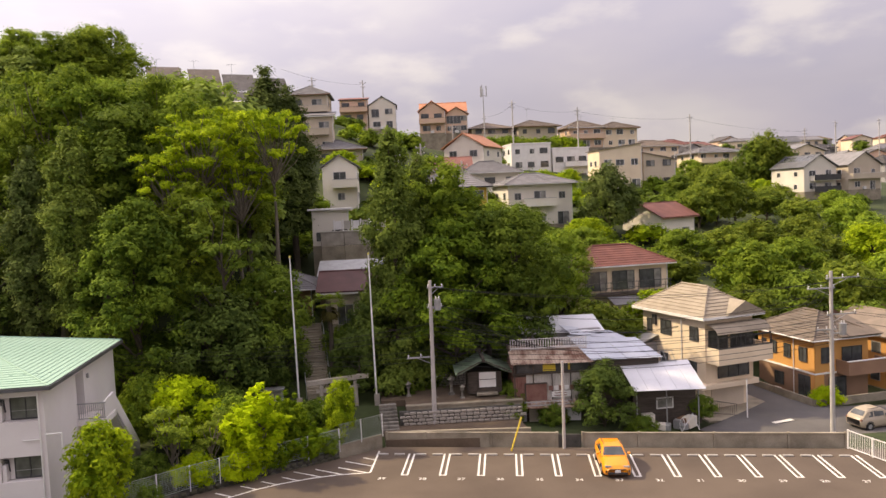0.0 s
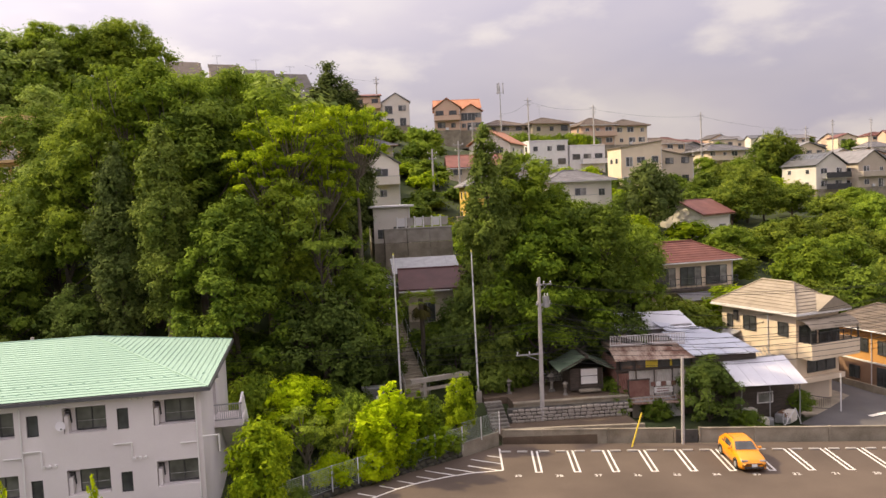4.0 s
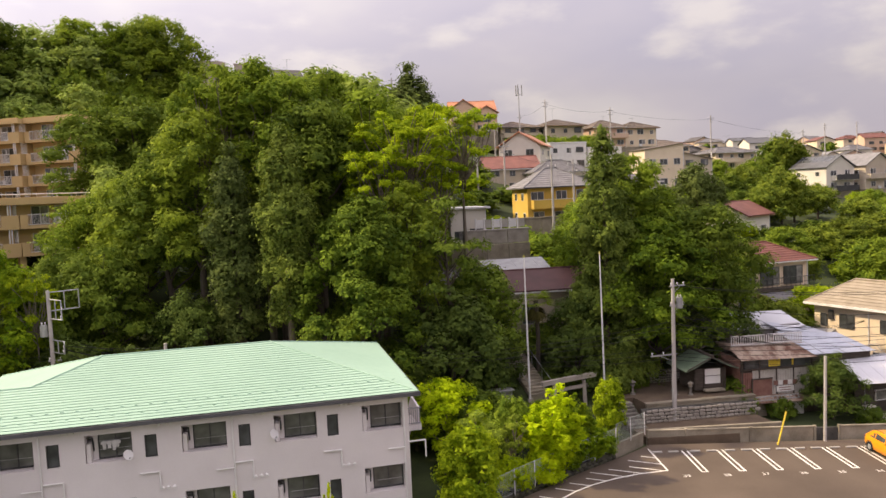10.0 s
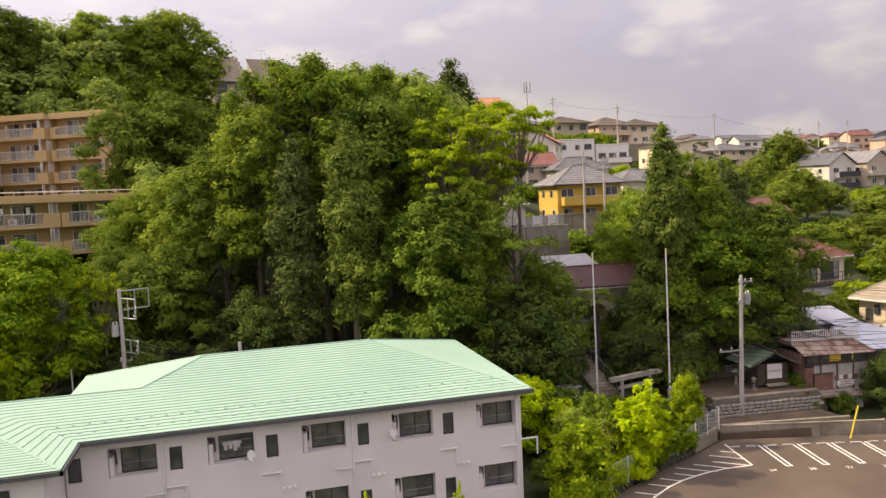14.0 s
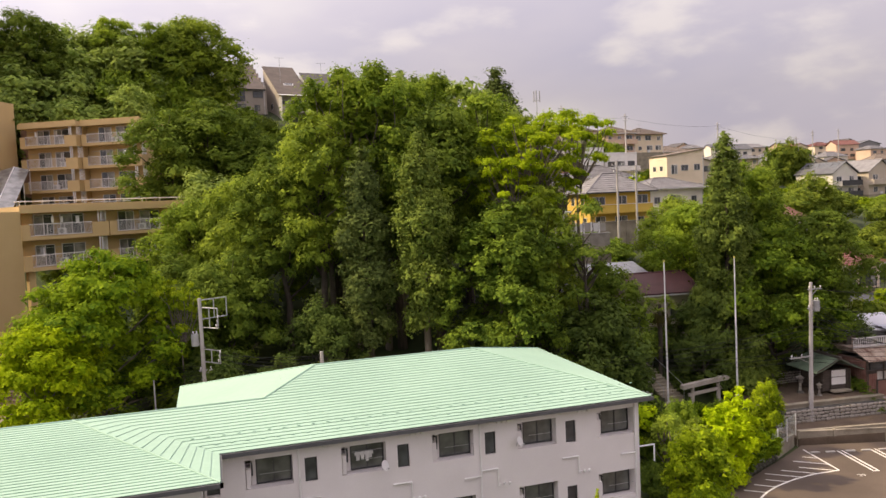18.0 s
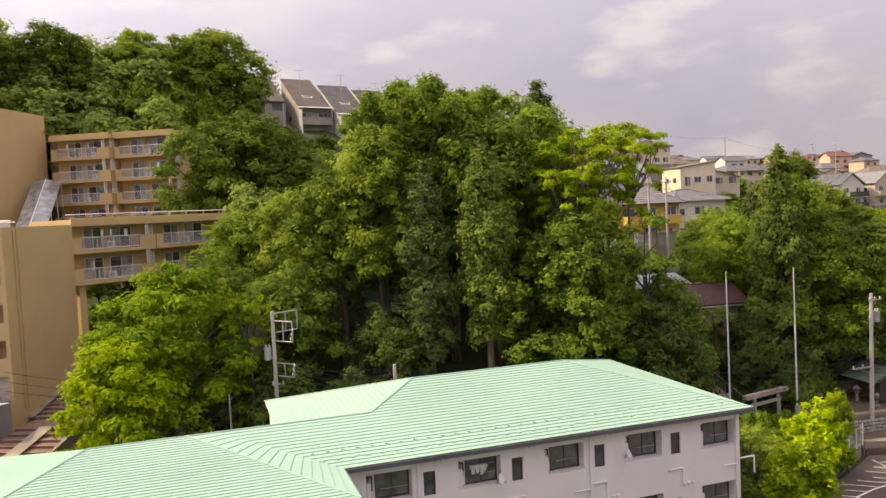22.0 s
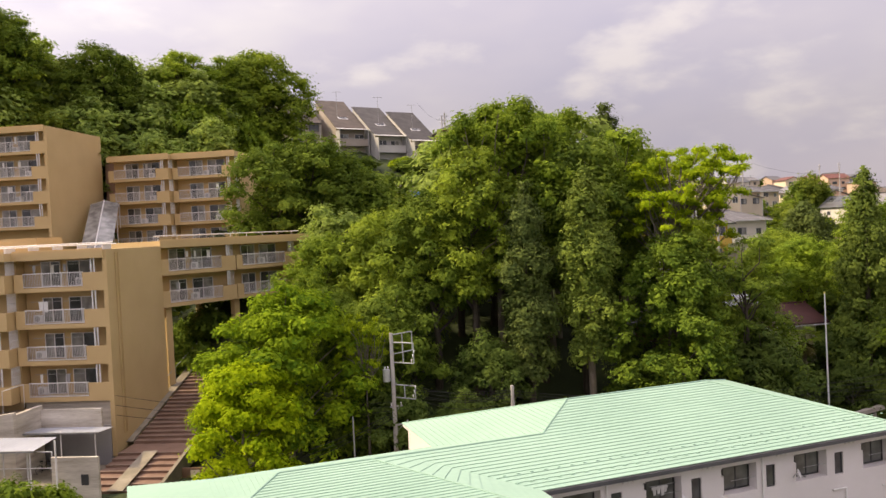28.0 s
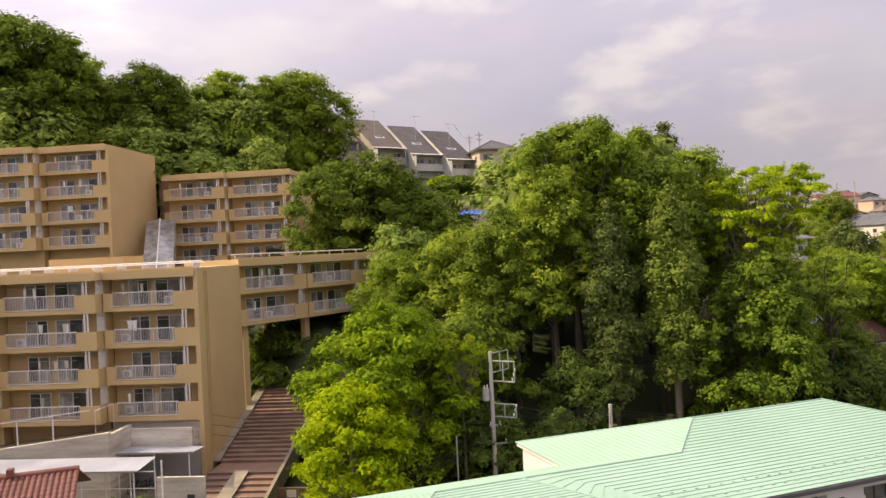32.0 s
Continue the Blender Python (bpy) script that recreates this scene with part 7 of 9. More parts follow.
for k, z in enumerate((8.9, 8.6, 8.2)):
    wire([(TP[0] + 2.0, TP[1] - 0.5, z + 0.2), (-30.6, 62.6, 8.5 - 0.2 * k)], 0.35, 0.018)
    wire([(-30.6, 62.6, 8.5 - 0.2 * k), (P1[0] - 0.2, P1[1], 8.2 - 0.4 * k)], 1.6, 0.018)
for k in range(3):
    wire([(TP[0], TP[1], 8.3 - 0.3 * k), (-57, 72, 9.5 - 0.7 * k)], 0.7, 0.018)
    wire([(TP[0], TP[1], 7.6 - 0.2 * k), (-50.0, 60.5, 6.4 - 0.4 * k)], 0.5, 0.018)
for a, b in (((34.5, 168, 35.8), (41.5, 170, 38.6)), ((41.5, 170, 38.6), (55.1, 165, 36)), ((55.1, 165, 36), (84.6, 171, 34.3)), ((84.6, 171, 34.3), (130, 195, 32)), ((8.7, 184, 46), (-8.2, 150, 44)), ((13.6, 97.5, 22.5), (14.0, 118, 25.6)), ((13.6, 97.5, 22.0), (17.0, 98.5, 22)), ((17.0, 98.5, 21.8), (30, 110, 19)), ((10.2, 120, 24.5), (8.0, 101, 18.5))):
    wire([a, b], 0.8, 0.02)
# service drops to the shed, the shrine and the cream house, and the lower telephone lines
for k in range(6):
    wire([(P1[0] + 0.1 * k, P1[1], 10.2 - 0.45 * k), (15.0 + 0.7 * k, 58.6, 5.6 - 0.1 * k)], 0.25 + 0.05 * k, 0.018)
    wire([(P1[0], P1[1], 6.6 - 0.28 * k), (P2[0], P2[1], 7.4 - 0.35 * k)], 0.7 + 0.1 * k, 0.02)
for k in range(5):
    wire([(P2[0], P2[1], 9.6 - 0.5 * k), (29.5 + 0.6 * k, 62.0, 6.2 - 0.3 * k)], 0.3, 0.018)
    wire([(P2[0], P2[1], 8.2 - 0.3 * k), (44.0, 60.0 + k, 4.0)], 0.3, 0.018)
for k in range(3):
    wire([(-4.5, 61.4, 5.6 - 0.35 * k), (P1[0] - 0.2, P1[1], 6.2 - 0.4 * k)], 0.25, 0.018)
    wire([(-30.6, 62.6, 7.0 - 0.3 * k), (-4.5, 61.4, 5.6 - 0.35 * k)], 0.5, 0.018)
# aerials on roofs
for x, y, z in ((-24, 148, 43.2), (-17, 146, 42), (-31, 150, 44), (-11, 145, 40.5), (48, 182, 36.5), (62, 183, 34.5), (71, 185, 34), (95, 180, 28.5), (130, 194, 29), (-36, 152, 44)):
    aer = thing("roof_aerial", pose(x, y, z - 2.0), "thin metal television aerial on a roof", "aerial", "roof aerials")
    part("mast", G().tube((0, 0, 0), (0, 0, 4.4), 0.03, n=6), METAL_GREY, aer)
    g = G().tube((-0.8, 0, 4.3), (0.8, 0, 4.3), 0.02, n=5)
    for k in range(7):
        g.tube((-0.75 + k * 0.25, -0.35, 4.3), (-0.75 + k * 0.25, 0.35, 4.3), 0.014, n=4)
    part("elements", g, METAL_GREY, aer)

# ---------------------------------------------------------------- foot of the apartment slope
FOOT_PLANTS = []


def slope_steps():
    """Broad brick steps climbing beside the end wall: a lower flight, a landing, and a longer flight."""
    top = thing("brick_steps", A_M, "broad flight of brown brick steps beside the apartment end wall", "steps", kind="structure")
    rows = [(-6.0 + i * 0.85, 3.35 + i * 0.19) for i in range(7)] + [(1.6 + i * 0.63, 4.72 + i * 0.19) for i in range(24)]
    for y, z in rows:
        deep = 0.95 if y < -1.0 else 2.8 if y < 0 else 0.75
        part("tread", G().box(0.5, y, z - 0.6, 6.3, y + deep, z, 0.02), BRICK, top)
        part("nosing", G().box(0.5, y - 0.03, z - 0.02, 6.3, y + 0.1, z + 0.012), BRICK_PALE, top)
    part("ramp", G().slab((-0.25, 1.4, 4.66), (0.5, 1.4, 4.66), (0.5, 16.7, 9.27), (-0.25, 16.7, 9.27), 0.1), CONCRETE, top, "smooth grey ramp along the wall")
    part("bicycle_ramp", G().slab((2.6, -6.2, 3.4), (3.7, -6.2, 3.4), (3.7, -0.9, 4.6), (2.6, -0.9, 4.6), 0.05), CONCRETE, top, "narrow concrete ramp in the steps")
    g = G().tube((-0.15, 1.4, 6.0), (-0.15, 16.0, 10.4), 0.035, n=6)
    for i in range(7):
        g.tube((-0.15, 1.6 + i * 2.3, 4.6 + i * 0.69), (-0.15, 1.6 + i * 2.3, 6.05 + i * 0.69), 0.025, n=6)
    part("handrail", g, METAL_GREY, top)
    part("side_wall", G().slab((6.3, -6, 2.6), (6.3, 16.7, 8.4), (6.3, 16.7, 9.7), (6.3, -6, 3.9), 0.25), CONCRETE, top)


slope_steps()
flat = G().add([(-75, 58, 3.2), (-60.5, 58, 3.0), (-60.0, 70.8, 3.3), (-57.2, 76.4, 3.4), (-75, 84, 3.6)], [(0, 1, 2, 3, 4)])
solo("forecourt", flat, CONCRETE, "stained concrete forecourt below the apartments", "ground", kind="structure")

ret = thing("retaining_wall", A_M @ pose(0, -4.2, 3.0), "stained whitish retaining wall in front of the apartments", "wall", kind="structure")
part("wall", G().add([(-34, 0, 0), (-5.3, 0, 0), (-5.3, 0, 5.45), (-34, 0, 1.9), (-34, 0.35, 0), (-5.3, 0.35, 0), (-5.3, 0.35, 5.45), (-34, 0.35, 1.9)], [(0, 1, 2, 3), (5, 4, 7, 6), (3, 2, 6, 7), (1, 5, 6, 2), (0, 3, 7, 4)]), STAINED_WHITE, ret)
part("return_wall", G().box(-5.65, 0.35, 0, -5.3, 3.4, 5.25, 0.02), STAINED_WHITE, ret)
part("terrace_soil", G().box(-34, 0.35, 0.5, -5.65, 4.0, 1.9).add([(-34, 0.35, 1.9), (-5.65, 0.35, 5.0), (-5.65, 4.0, 5.0), (-34, 4.0, 1.9)], [(0, 1, 2, 3)]), SOIL, ret)
fence = thing("terrace_railing", A_M @ pose(0, -4.05, 0), "white metal railing on the retaining wall", "railing")
for k in range(9):
    u = -31.5 + k * 2.75
    part("post", G().box(u - 0.04, -0.04, 7.9 + u * 0.115 - 0.1, u + 0.04, 0.04, 10.85 + u * 0.115), METAL_WHITE, fence)
for lift in (8.75, 10.8):
    part("rail", G().slab((-31.6, -0.03, lift - 3.62), (-6.7, -0.03, lift - 0.78), (-6.7, 0.03, lift - 0.78), (-31.6, 0.03, lift - 3.62), 0.06), METAL_WHITE, fence)
side_gate = thing("side_railing", A_M, "white mesh railing panel beside the balcony", "railing")
part("panel_frame", G().path([(-6.9, -3.0, 8.2), (-6.9, -3.0, 9.8), (-6.6, -1.0, 9.9), (-6.6, -1.0, 8.2)], 0.035), METAL_WHITE, side_gate)

for k, (u0, u1, v0, v1, za, zb, label) in enumerate(((-5.6, 0.45, -3.2, -1.1, 6.75, 6.6, "thin blue-grey sheet canopy over the bicycle bay"), (-30.0, -0.9, -8.6, -6.0, 7.0, 7.2, "blue-grey sheet roof of a long bicycle shelter"))):
    shel = thing("shelter", A_M, label, "shelter")
    part("roof", corrugated(G(), (u0, v0, za), (u1, v0, za - 0.05), (u1, v1, zb - 0.05), (u0, v1, zb), int((u1 - u0) / 0.3), 0.025), TIN_BLUE, shel)
    part("gutter", G().box(u0, v0 - 0.1, za - 0.14, u1, v0, za - 0.02), METAL_GREY, shel)
    for u in (u0 + 0.3, (u0 + u1) / 2, u1 - 0.4):
        part("post", G().tube((u, v0 + 0.2, 3.0), (u, v0 + 0.2, za), 0.05, n=8), METAL_WHITE, shel)
dark = thing("ground_floor_store", A_M @ pose(-7.4, -0.3, 3.2), "dim open bay on the ground floor with parked bicycles", "store")
part("back_wall", G().box(0, 0.3, 0, 7.0, 0.5, 3.2), WALL_GREY, dark)
part("beam", G().box(1.7, -0.75, 3.35, 6.9, -0.5, 4.75, 0.02), STAINED_WHITE, dark, "whitish beam panel under the balcony")
for k in range(5):
    bike = thing("parked_bicycle", A_M @ pose(-4.9 + k * 0.95, -1.6 + 0.2 * (k % 2), 3.35, 0, 0, 80 + 9 * (k % 3)), "dark bicycle parked in the dim bay", "bicycle", "bicycles in the bay")
    for y in (-0.52, 0.52):
        ring = G()
        for q in range(12):
            a, b = 6.283 * q / 12, 6.283 * (q + 1) / 12
            ring.tube((y + 0.33 * math.cos(a), 0, 0.35 + 0.33 * math.sin(a)), (y + 0.33 * math.cos(b), 0, 0.35 + 0.33 * math.sin(b)), 0.02, n=5)
        part("wheel", ring, RUBBER, bike)
    part("frame", G().path([(-0.52, 0, 0.35), (-0.1, 0, 0.3), (0.38, 0, 0.75), (-0.25, 0, 0.75), (-0.1, 0, 0.3)], 0.02).tube((0.52, 0, 0.35), (0.36, 0, 0.98), 0.018), METAL_DARK, bike)
    part("saddle", G().box(-0.4, -0.07, 0.86, -0.14, 0.07, 0.94, 0.02), RUBBER, bike)
    part("handlebar", G().tube((0.34, -0.27, 1.0), (0.34, 0.27, 1.0), 0.015), METAL_GREY, bike)
bal = thing("yard_fence", A_M @ pose(-12, -8.0, 3.2), "pale metal fence below the shelter", "fence")
for z in (1.2, 2.4, 3.5):
    part("rail", G().box(0, -0.02, z, 12.0, 0.02, z + 0.06), METAL_WHITE, bal)
for i in range(8):
    part("post", G().box(i * 1.71 - 0.03, -0.03, -0.3, i * 1.71 + 0.03, 0.03, 3.56), METAL_WHITE, bal)
pan = thing("white_panel_wall", A_M @ pose(0.55, -9.0, 3.2), "plain whitish panel wall beside the steps", "wall")
part("panel", G().box(0, 0, 0, 3.2, 0.2, 3.42, 0.02), STAINED_WHITE, pan)
part("plate", G().box(2.0, -0.02, 1.6, 2.5, -0.005, 2.3), METAL_DARK, pan)
part("post", G().tube((0.5, -0.25, 0), (0.5, -0.25, 4.6), 0.06, n=8), METAL_WHITE, pan)
sign = thing("board_fence", A_M @ pose(6.3, -3.2, 3.0), "brown board fence at the foot of the steps", "fence")
part("board", G().box(0, 0, 0, 2.6, 0.15, 1.0, 0.02), WOOD_BROWN, sign)
part("notice", G().box(0.9, -0.02, 0.3, 1.6, -0.003, 0.85), WALL_CREAM, sign)
# red tiled house below


def tiled_house():
    top = thing("house", pose(-75.9, 52.2, 4.3, 0, 0, 0), "low house with a red barrel tile roof", "house")
    part("wall", G().box(0, 0.6, 0, 11.3, 8, 4.4), WALL_PALE, top)
    part("roof_deck", G().slab((-0.6, -0.4, 4.35), (12.0, -0.4, 4.35), (12.0, 4.6, 6.2), (-0.6, 4.6, 6.2), 0.06), ROOF_RED, top)
    part("back_roof", G().slab((12.0, 9.6, 4.35), (-0.6, 9.6, 4.35), (-0.6, 4.6, 6.2), (12.0, 4.6, 6.2), 0.06), ROOF_RED, top)
    tile = G()
    for k in range(5):
        a0, a1 = 3.1416 * k / 5, 3.1416 * (k + 1) / 5
        tile.add([(0.11 * math.cos(a0), 0, 0.08 * math.sin(a0)), (0.11 * math.cos(a1), 0, 0.08 * math.sin(a1)), (0.09 * math.cos(a1), 0.36, 0.06 * math.sin(a1)), (0.09 * math.cos(a0), 0.36, 0.06 * math.sin(a0))], [(0, 1, 2, 3)])
    me = tile.mesh("tile", ROOF_RED, True)
    tilt = math.degrees(math.atan2(1.85, 5.0))
    for i in range(20):
        for j in range(15):
            part("tile", me, None, top, m=pose(11.9 - i * 0.26, -0.4 + j * 0.333, 4.42 + j * 0.1232, tilt))
    part("ridge_tile", G().tube((-0.6, 4.6, 6.3), (12.0, 4.6, 6.3), 0.16, n=10), ROOF_RED, top)
    part("ridge_end", G().box(8.9, 4.4, 6.3, 9.2, 4.8, 6.7, 0.03), ROOF_RED, top)


tiled_house()


for x, y, top in ((-61.6, 59.0, 8.2), (-63.0, 59.8, 8.0), (-60.2, 60.0, 7.4), (-64.6, 60.4, 7.6)):
    FOOT_PLANTS.append((x, y, top))
# ---------------------------------------------------------------- trees
def blades(tip, out, spread, per, size, rng, lift=0.45, droop=0.0):
    """Leaves in a tuft at every tip: small pointed blades facing outwards and upwards."""
    n = len(tip) * per
    p, d, sp = np.repeat(tip, per, 0), np.repeat(out, per, 0), np.repeat(spread, per)
    e = rng.normal(size=(n, 3))
    p = p + e * sp[:, None] * np.array([0.52, 0.52, 0.36])
    p[:, 2] -= droop * sp * rng.random(n) * 1.6
    nrm = d * 0.85 + e * 0.28 + np.array([0, 0, lift]) + rng.normal(size=(n, 3)) * 0.22
    nrm /= np.linalg.norm(nrm, axis=1)[:, None]
    t = np.cross(nrm, rng.normal(size=(n, 3)))
    t /= np.linalg.norm(t, axis=1)[:, None] + 1e-9
    b = np.cross(nrm, t)
    s = size * (0.6 + 0.8 * rng.random(n))[:, None]
    return np.stack([p - t * s * 0.5 + b * s * 0.4, p - t * s * 0.5 - b * s * 0.4, p + t * s * 0.75 - nrm * s * 0.15], 1).reshape(-1, 3)


def lobed_crown(lobes, tuft, per, size, rng, droop=0.0, dense=1.0, low=-0.35, lift=0.7):
    """Leaf tufts over the outside of every lobe (centre, radius, half height, way out) and larger leaves within it."""
    tips, outs, sps, inner, inout, insp = [], [], [], [], [], []
    for c, rx, rz, way in lobes:
        k = max(5, int(dense * 1.5 * (rx * rx + 2 * rx * rz) / tuft ** 2))
        d = rng.normal(size=(k * 3, 3))
        d /= np.linalg.norm(d, axis=1)[:, None]
        lean = np.array((way[0] * 0.7, way[1] * 0.7, 0.8))
        d = d[d @ (lean / np.linalg.norm(lean)) > low][:k]
        tips.append(np.array(c) + d * np.array((rx, rx, rz)) * (0.58 + 0.52 * rng.random(len(d)))[:, None])
        outs.append(d)
        sps.append(tuft * (0.65 + 0.7 * rng.random(len(d))))
        m = max(3, int(7 * rx * rx))
        q = rng.normal(size=(m, 3))
        q /= np.linalg.norm(q, axis=1)[:, None]
        inner.append(np.array(c) + q * np.array((rx, rx, rz)) * (0.75 * rng.random(m) ** 0.4)[:, None])
        inout.append(q)
        insp.append(np.full(m, 0.1))
    v = blades(np.concatenate(tips), np.concatenate(outs), np.concatenate(sps), per, size, rng, lift, droop)
    w = blades(np.concatenate(inner), np.concatenate(inout), np.concatenate(insp), 1, min(0.75, size * 2.6), rng, 0.2)
    return np.concatenate([v, w])


def leaf_mesh(name, v, material):
    me = bpy.data.meshes.new(name)
    n = len(v) // 3
    me.vertices.add(len(v))
    me.vertices.foreach_set("co", np.asarray(v, dtype=np.float32).ravel())
    me.loops.add(3 * n)
    me.loops.foreach_set("vertex_index", np.arange(3 * n, dtype=np.int32))
    me.polygons.add(n)
    me.polygons.foreach_set("loop_start", np.arange(0, 3 * n, 3, dtype=np.int32))
    me.materials.append(material)
    me.update(calc_edges=True)
    return me


def limb(g, p, q, r0, r1, rng, n=4, segs=2):
    p, q = np.array(p, float), np.array(q, float)
    prev = p
    for i in range(1, segs + 1):
        nxt = p + (q - p) * i / segs + (rng.normal(size=3) * 0.05 * np.linalg.norm(q - p) if i < segs else 0)
        g.tube(prev, nxt, r0 + (r1 - r0) * (i - 1) / segs, r0 + (r1 - r0) * i / segs, n, False)
        prev = nxt


def envelope_lobes(h, r, base, lobe, rng, squash, egg=0.2, count=None):
    """Lobes over an egg-shaped envelope, of uneven size and reach."""
    half = (h - base) / 2
    mid = base + half
    lr = r * lobe
    n = count or max(7, int(2.6 * r * (r + 2 * half) / 3 / lr ** 2))
    turn, out = rng.random() * 6.28, []
    for i in range(n):
        z = 1 - 2 * (i + 0.5) / n + rng.uniform(-0.8, 0.8) / n
        if z < -0.82:
            continue
        a = turn + i * 2.39996 + rng.uniform(-0.5, 0.5)
        size = lr * rng.uniform(0.65, 1.35)
        reach = rng.uniform(0.78, 1.12)
        wide = math.sqrt(max(0.0, 1 - z * z)) * (1 - egg * z)
        c = (math.cos(a) * wide * max(0.1, r * reach - size * 0.75), math.sin(a) * wide * max(0.1, r * reach - size * 0.75), mid + z * max(0.2, (half - size * squash * 0.9)) * (1 if z < 0 else rng.uniform(0.9, 1.04)))
        out.append((c, size, size * squash, (math.cos(a) * wide, math.sin(a) * wide)))
    # the inner boughs
    for i in range(n // 3):
        a, k = rng.random() * 6.283, rng.random()
        size = lr * 1.1
        c = (math.cos(a) * r * 0.35 * k, math.sin(a) * r * 0.35 * k, mid + half * rng.uniform(-0.6, 0.55))
        out.append((c, size, size * squash, (math.cos(a), math.sin(a))))
    return out


def tiered_lobes(h, r, base, lobe, rng, profile, squash, dip, step):
    """Whorls of boughs up a straight stem, the reach at each height given by profile."""
    z, out = base, []
    while z < h - 0.25:
        k = (z - base) / (h - base)
        reach = r * profile(k)
        lr = max(0.32, lobe * (0.45 + 0.65 * profile(k)))
        n = max(1, int(round(4.2 * reach / lr / 1.5)))
        turn = rng.random() * 6.28
        for i in range(n):
            a = turn + 6.283 * i / n + rng.uniform(-0.45, 0.45)
            q = max(0.0, reach * rng.uniform(0.6, 1.15) - lr * 0.6)
            out.append(((math.cos(a) * q, math.sin(a) * q, z - dip * q + rng.uniform(-0.4, 0.4) * step), lr * rng.uniform(0.75, 1.25), lr * squash * rng.uniform(0.8, 1.2), (math.cos(a), math.sin(a))))
        z += step * rng.uniform(0.75, 1.25) * (1 - 0.35 * k)
    out.append(((0, 0, h - 0.35), 0.34, 0.5, (0, 0)))
    return out


def pad_lobes(h, r, base, lobe, rng, squash, pads):
    """Flat sprays at the ends of long bare limbs."""
    out = []
    for i in range(pads):
        a = i * 2.39996 + rng.uniform(-0.5, 0.5)
        k = math.sqrt((i + 0.5) / pads)
        q = r * k * rng.uniform(0.75, 1.1)
        z = h - (h - base) * (0.1 + 0.75 * rng.random() * (0.4 + 0.6 * k))
        size = lobe * rng.uniform(0.6, 1.35)
        out.append(((math.cos(a) * q, math.sin(a) * q, min(h - 0.3, z)), size, size * squash, (math.cos(a) * 0.5, math.sin(a) * 0.5)))
    return out


def fan_lobes(h, r, rng, stems):
    """Upright shoots fanning out from the base."""
    out = []
    for i in range(stems):
        a, k = i * 2.39996 + rng.uniform(-0.3, 0.3), math.sqrt((i + 0.5) / stems)
        tall = h * (1.02 - 0.42 * k * k) * rng.uniform(0.8, 1.03)
        for u in (0.25, 0.42, 0.58, 0.74, 0.88, 1.0):
            q = r * k * u ** 1.1
            size = (0.27 - 0.19 * u) * h / 4.6
            out.append(((math.cos(a) * q, math.sin(a) * q, tall * u - 0.2), size, size * 2.6, (math.cos(a) * k, math.sin(a) * k)))
    return out


def tree_variant(shape, h, r, base, seed, lobe, tuft, per, size, material, bark=None, dense=1.0, squash=0.75):
    """Trunk and crown meshes of one tree. shape: dome, oval, cone, spire, fan or pads."""
    rng = np.random.default_rng(seed)
    if shape == "cone":
        lobes = tiered_lobes(h, r, base, lobe, rng, lambda k: (1 - k) ** 0.62 * (0.88 + 0.12 * math.sin(17 * k + seed)) + 0.03, squash, 0.18, lobe * 0.8)
    elif shape == "spire":
        lobes = tiered_lobes(h, r, base, lobe, rng, lambda k: (0.5 + 0.5 * math.sin(3.1416 * min(1, 0.15 + k * 0.75))) * (1 - 0.75 * k ** 4) * (0.85 + 0.15 * math.sin(23 * k + seed)), squash, 0.12, lobe * 0.85)
    elif shape == "fan":
        lobes = fan_lobes(h, r, rng, 34)
    elif shape == "pads":
        lobes = pad_lobes(h, r, base, lobe, rng, squash, int(1.25 * (r / lobe) ** 2) + 4)
    else:
        lobes = envelope_lobes(h, r, base, lobe, rng, squash, 0.25 if shape == "dome" else 0.05)
    lobes = [((c[0], c[1], max(c[2], rz * 0.8)), rx, rz, way) for c, rx, rz, way in lobes]
    crown = leaf_mesh("crown", lobed_crown(lobes, tuft, per, size, rng, 0.6 if shape in ("cone", "spire") else 0.15, dense, 0.0 if shape == "pads" else -0.35), material)
    g = G()
    tr = 0.035 * h ** 0.9 * (0.55 if shape in ("spire", "cone", "pads") else 0.7) + 0.05
    top = h * (0.95 if shape in ("spire", "cone") else 0.7)
    sway = 0.4 if shape in ("spire", "cone") else 1.0
    bends = [np.array((0, 0, -0.6)), np.array((rng.normal() * 0.15 * sway, rng.normal() * 0.15 * sway, top * 0.35)), np.array((rng.normal() * 0.3 * sway, rng.normal() * 0.3 * sway, top * 0.7)), np.array((rng.normal() * 0.3 * sway, rng.normal() * 0.3 * sway, top))]
    for i in range(3):
        g.tube(bends[i], bends[i + 1], tr * (1 - 0.3 * i), tr * (0.7 - 0.3 * i) + 0.02, 8, False)
    step = max(1, len(lobes) // (24 if shape == "pads" else 14))
    for c, rx, rz, way in lobes[::step]:
        z0 = max(h * 0.12, min(c[2] - (1.2 + 0.5 * math.hypot(c[0], c[1])) * (1 if shape not in ("cone", "spire") else 0.2), top * 0.9))
        k = z0 / top
        start = bends[1] * (k * 2) * np.array((1, 1, 0)) + np.array((0, 0, z0))
        limb(g, start, c, tr * 0.42 * (1.1 - 0.6 * k), 0.025, rng, segs=3 if shape == "pads" else 2)
    return g.mesh("trunk", bark or BARK, True), crown, h


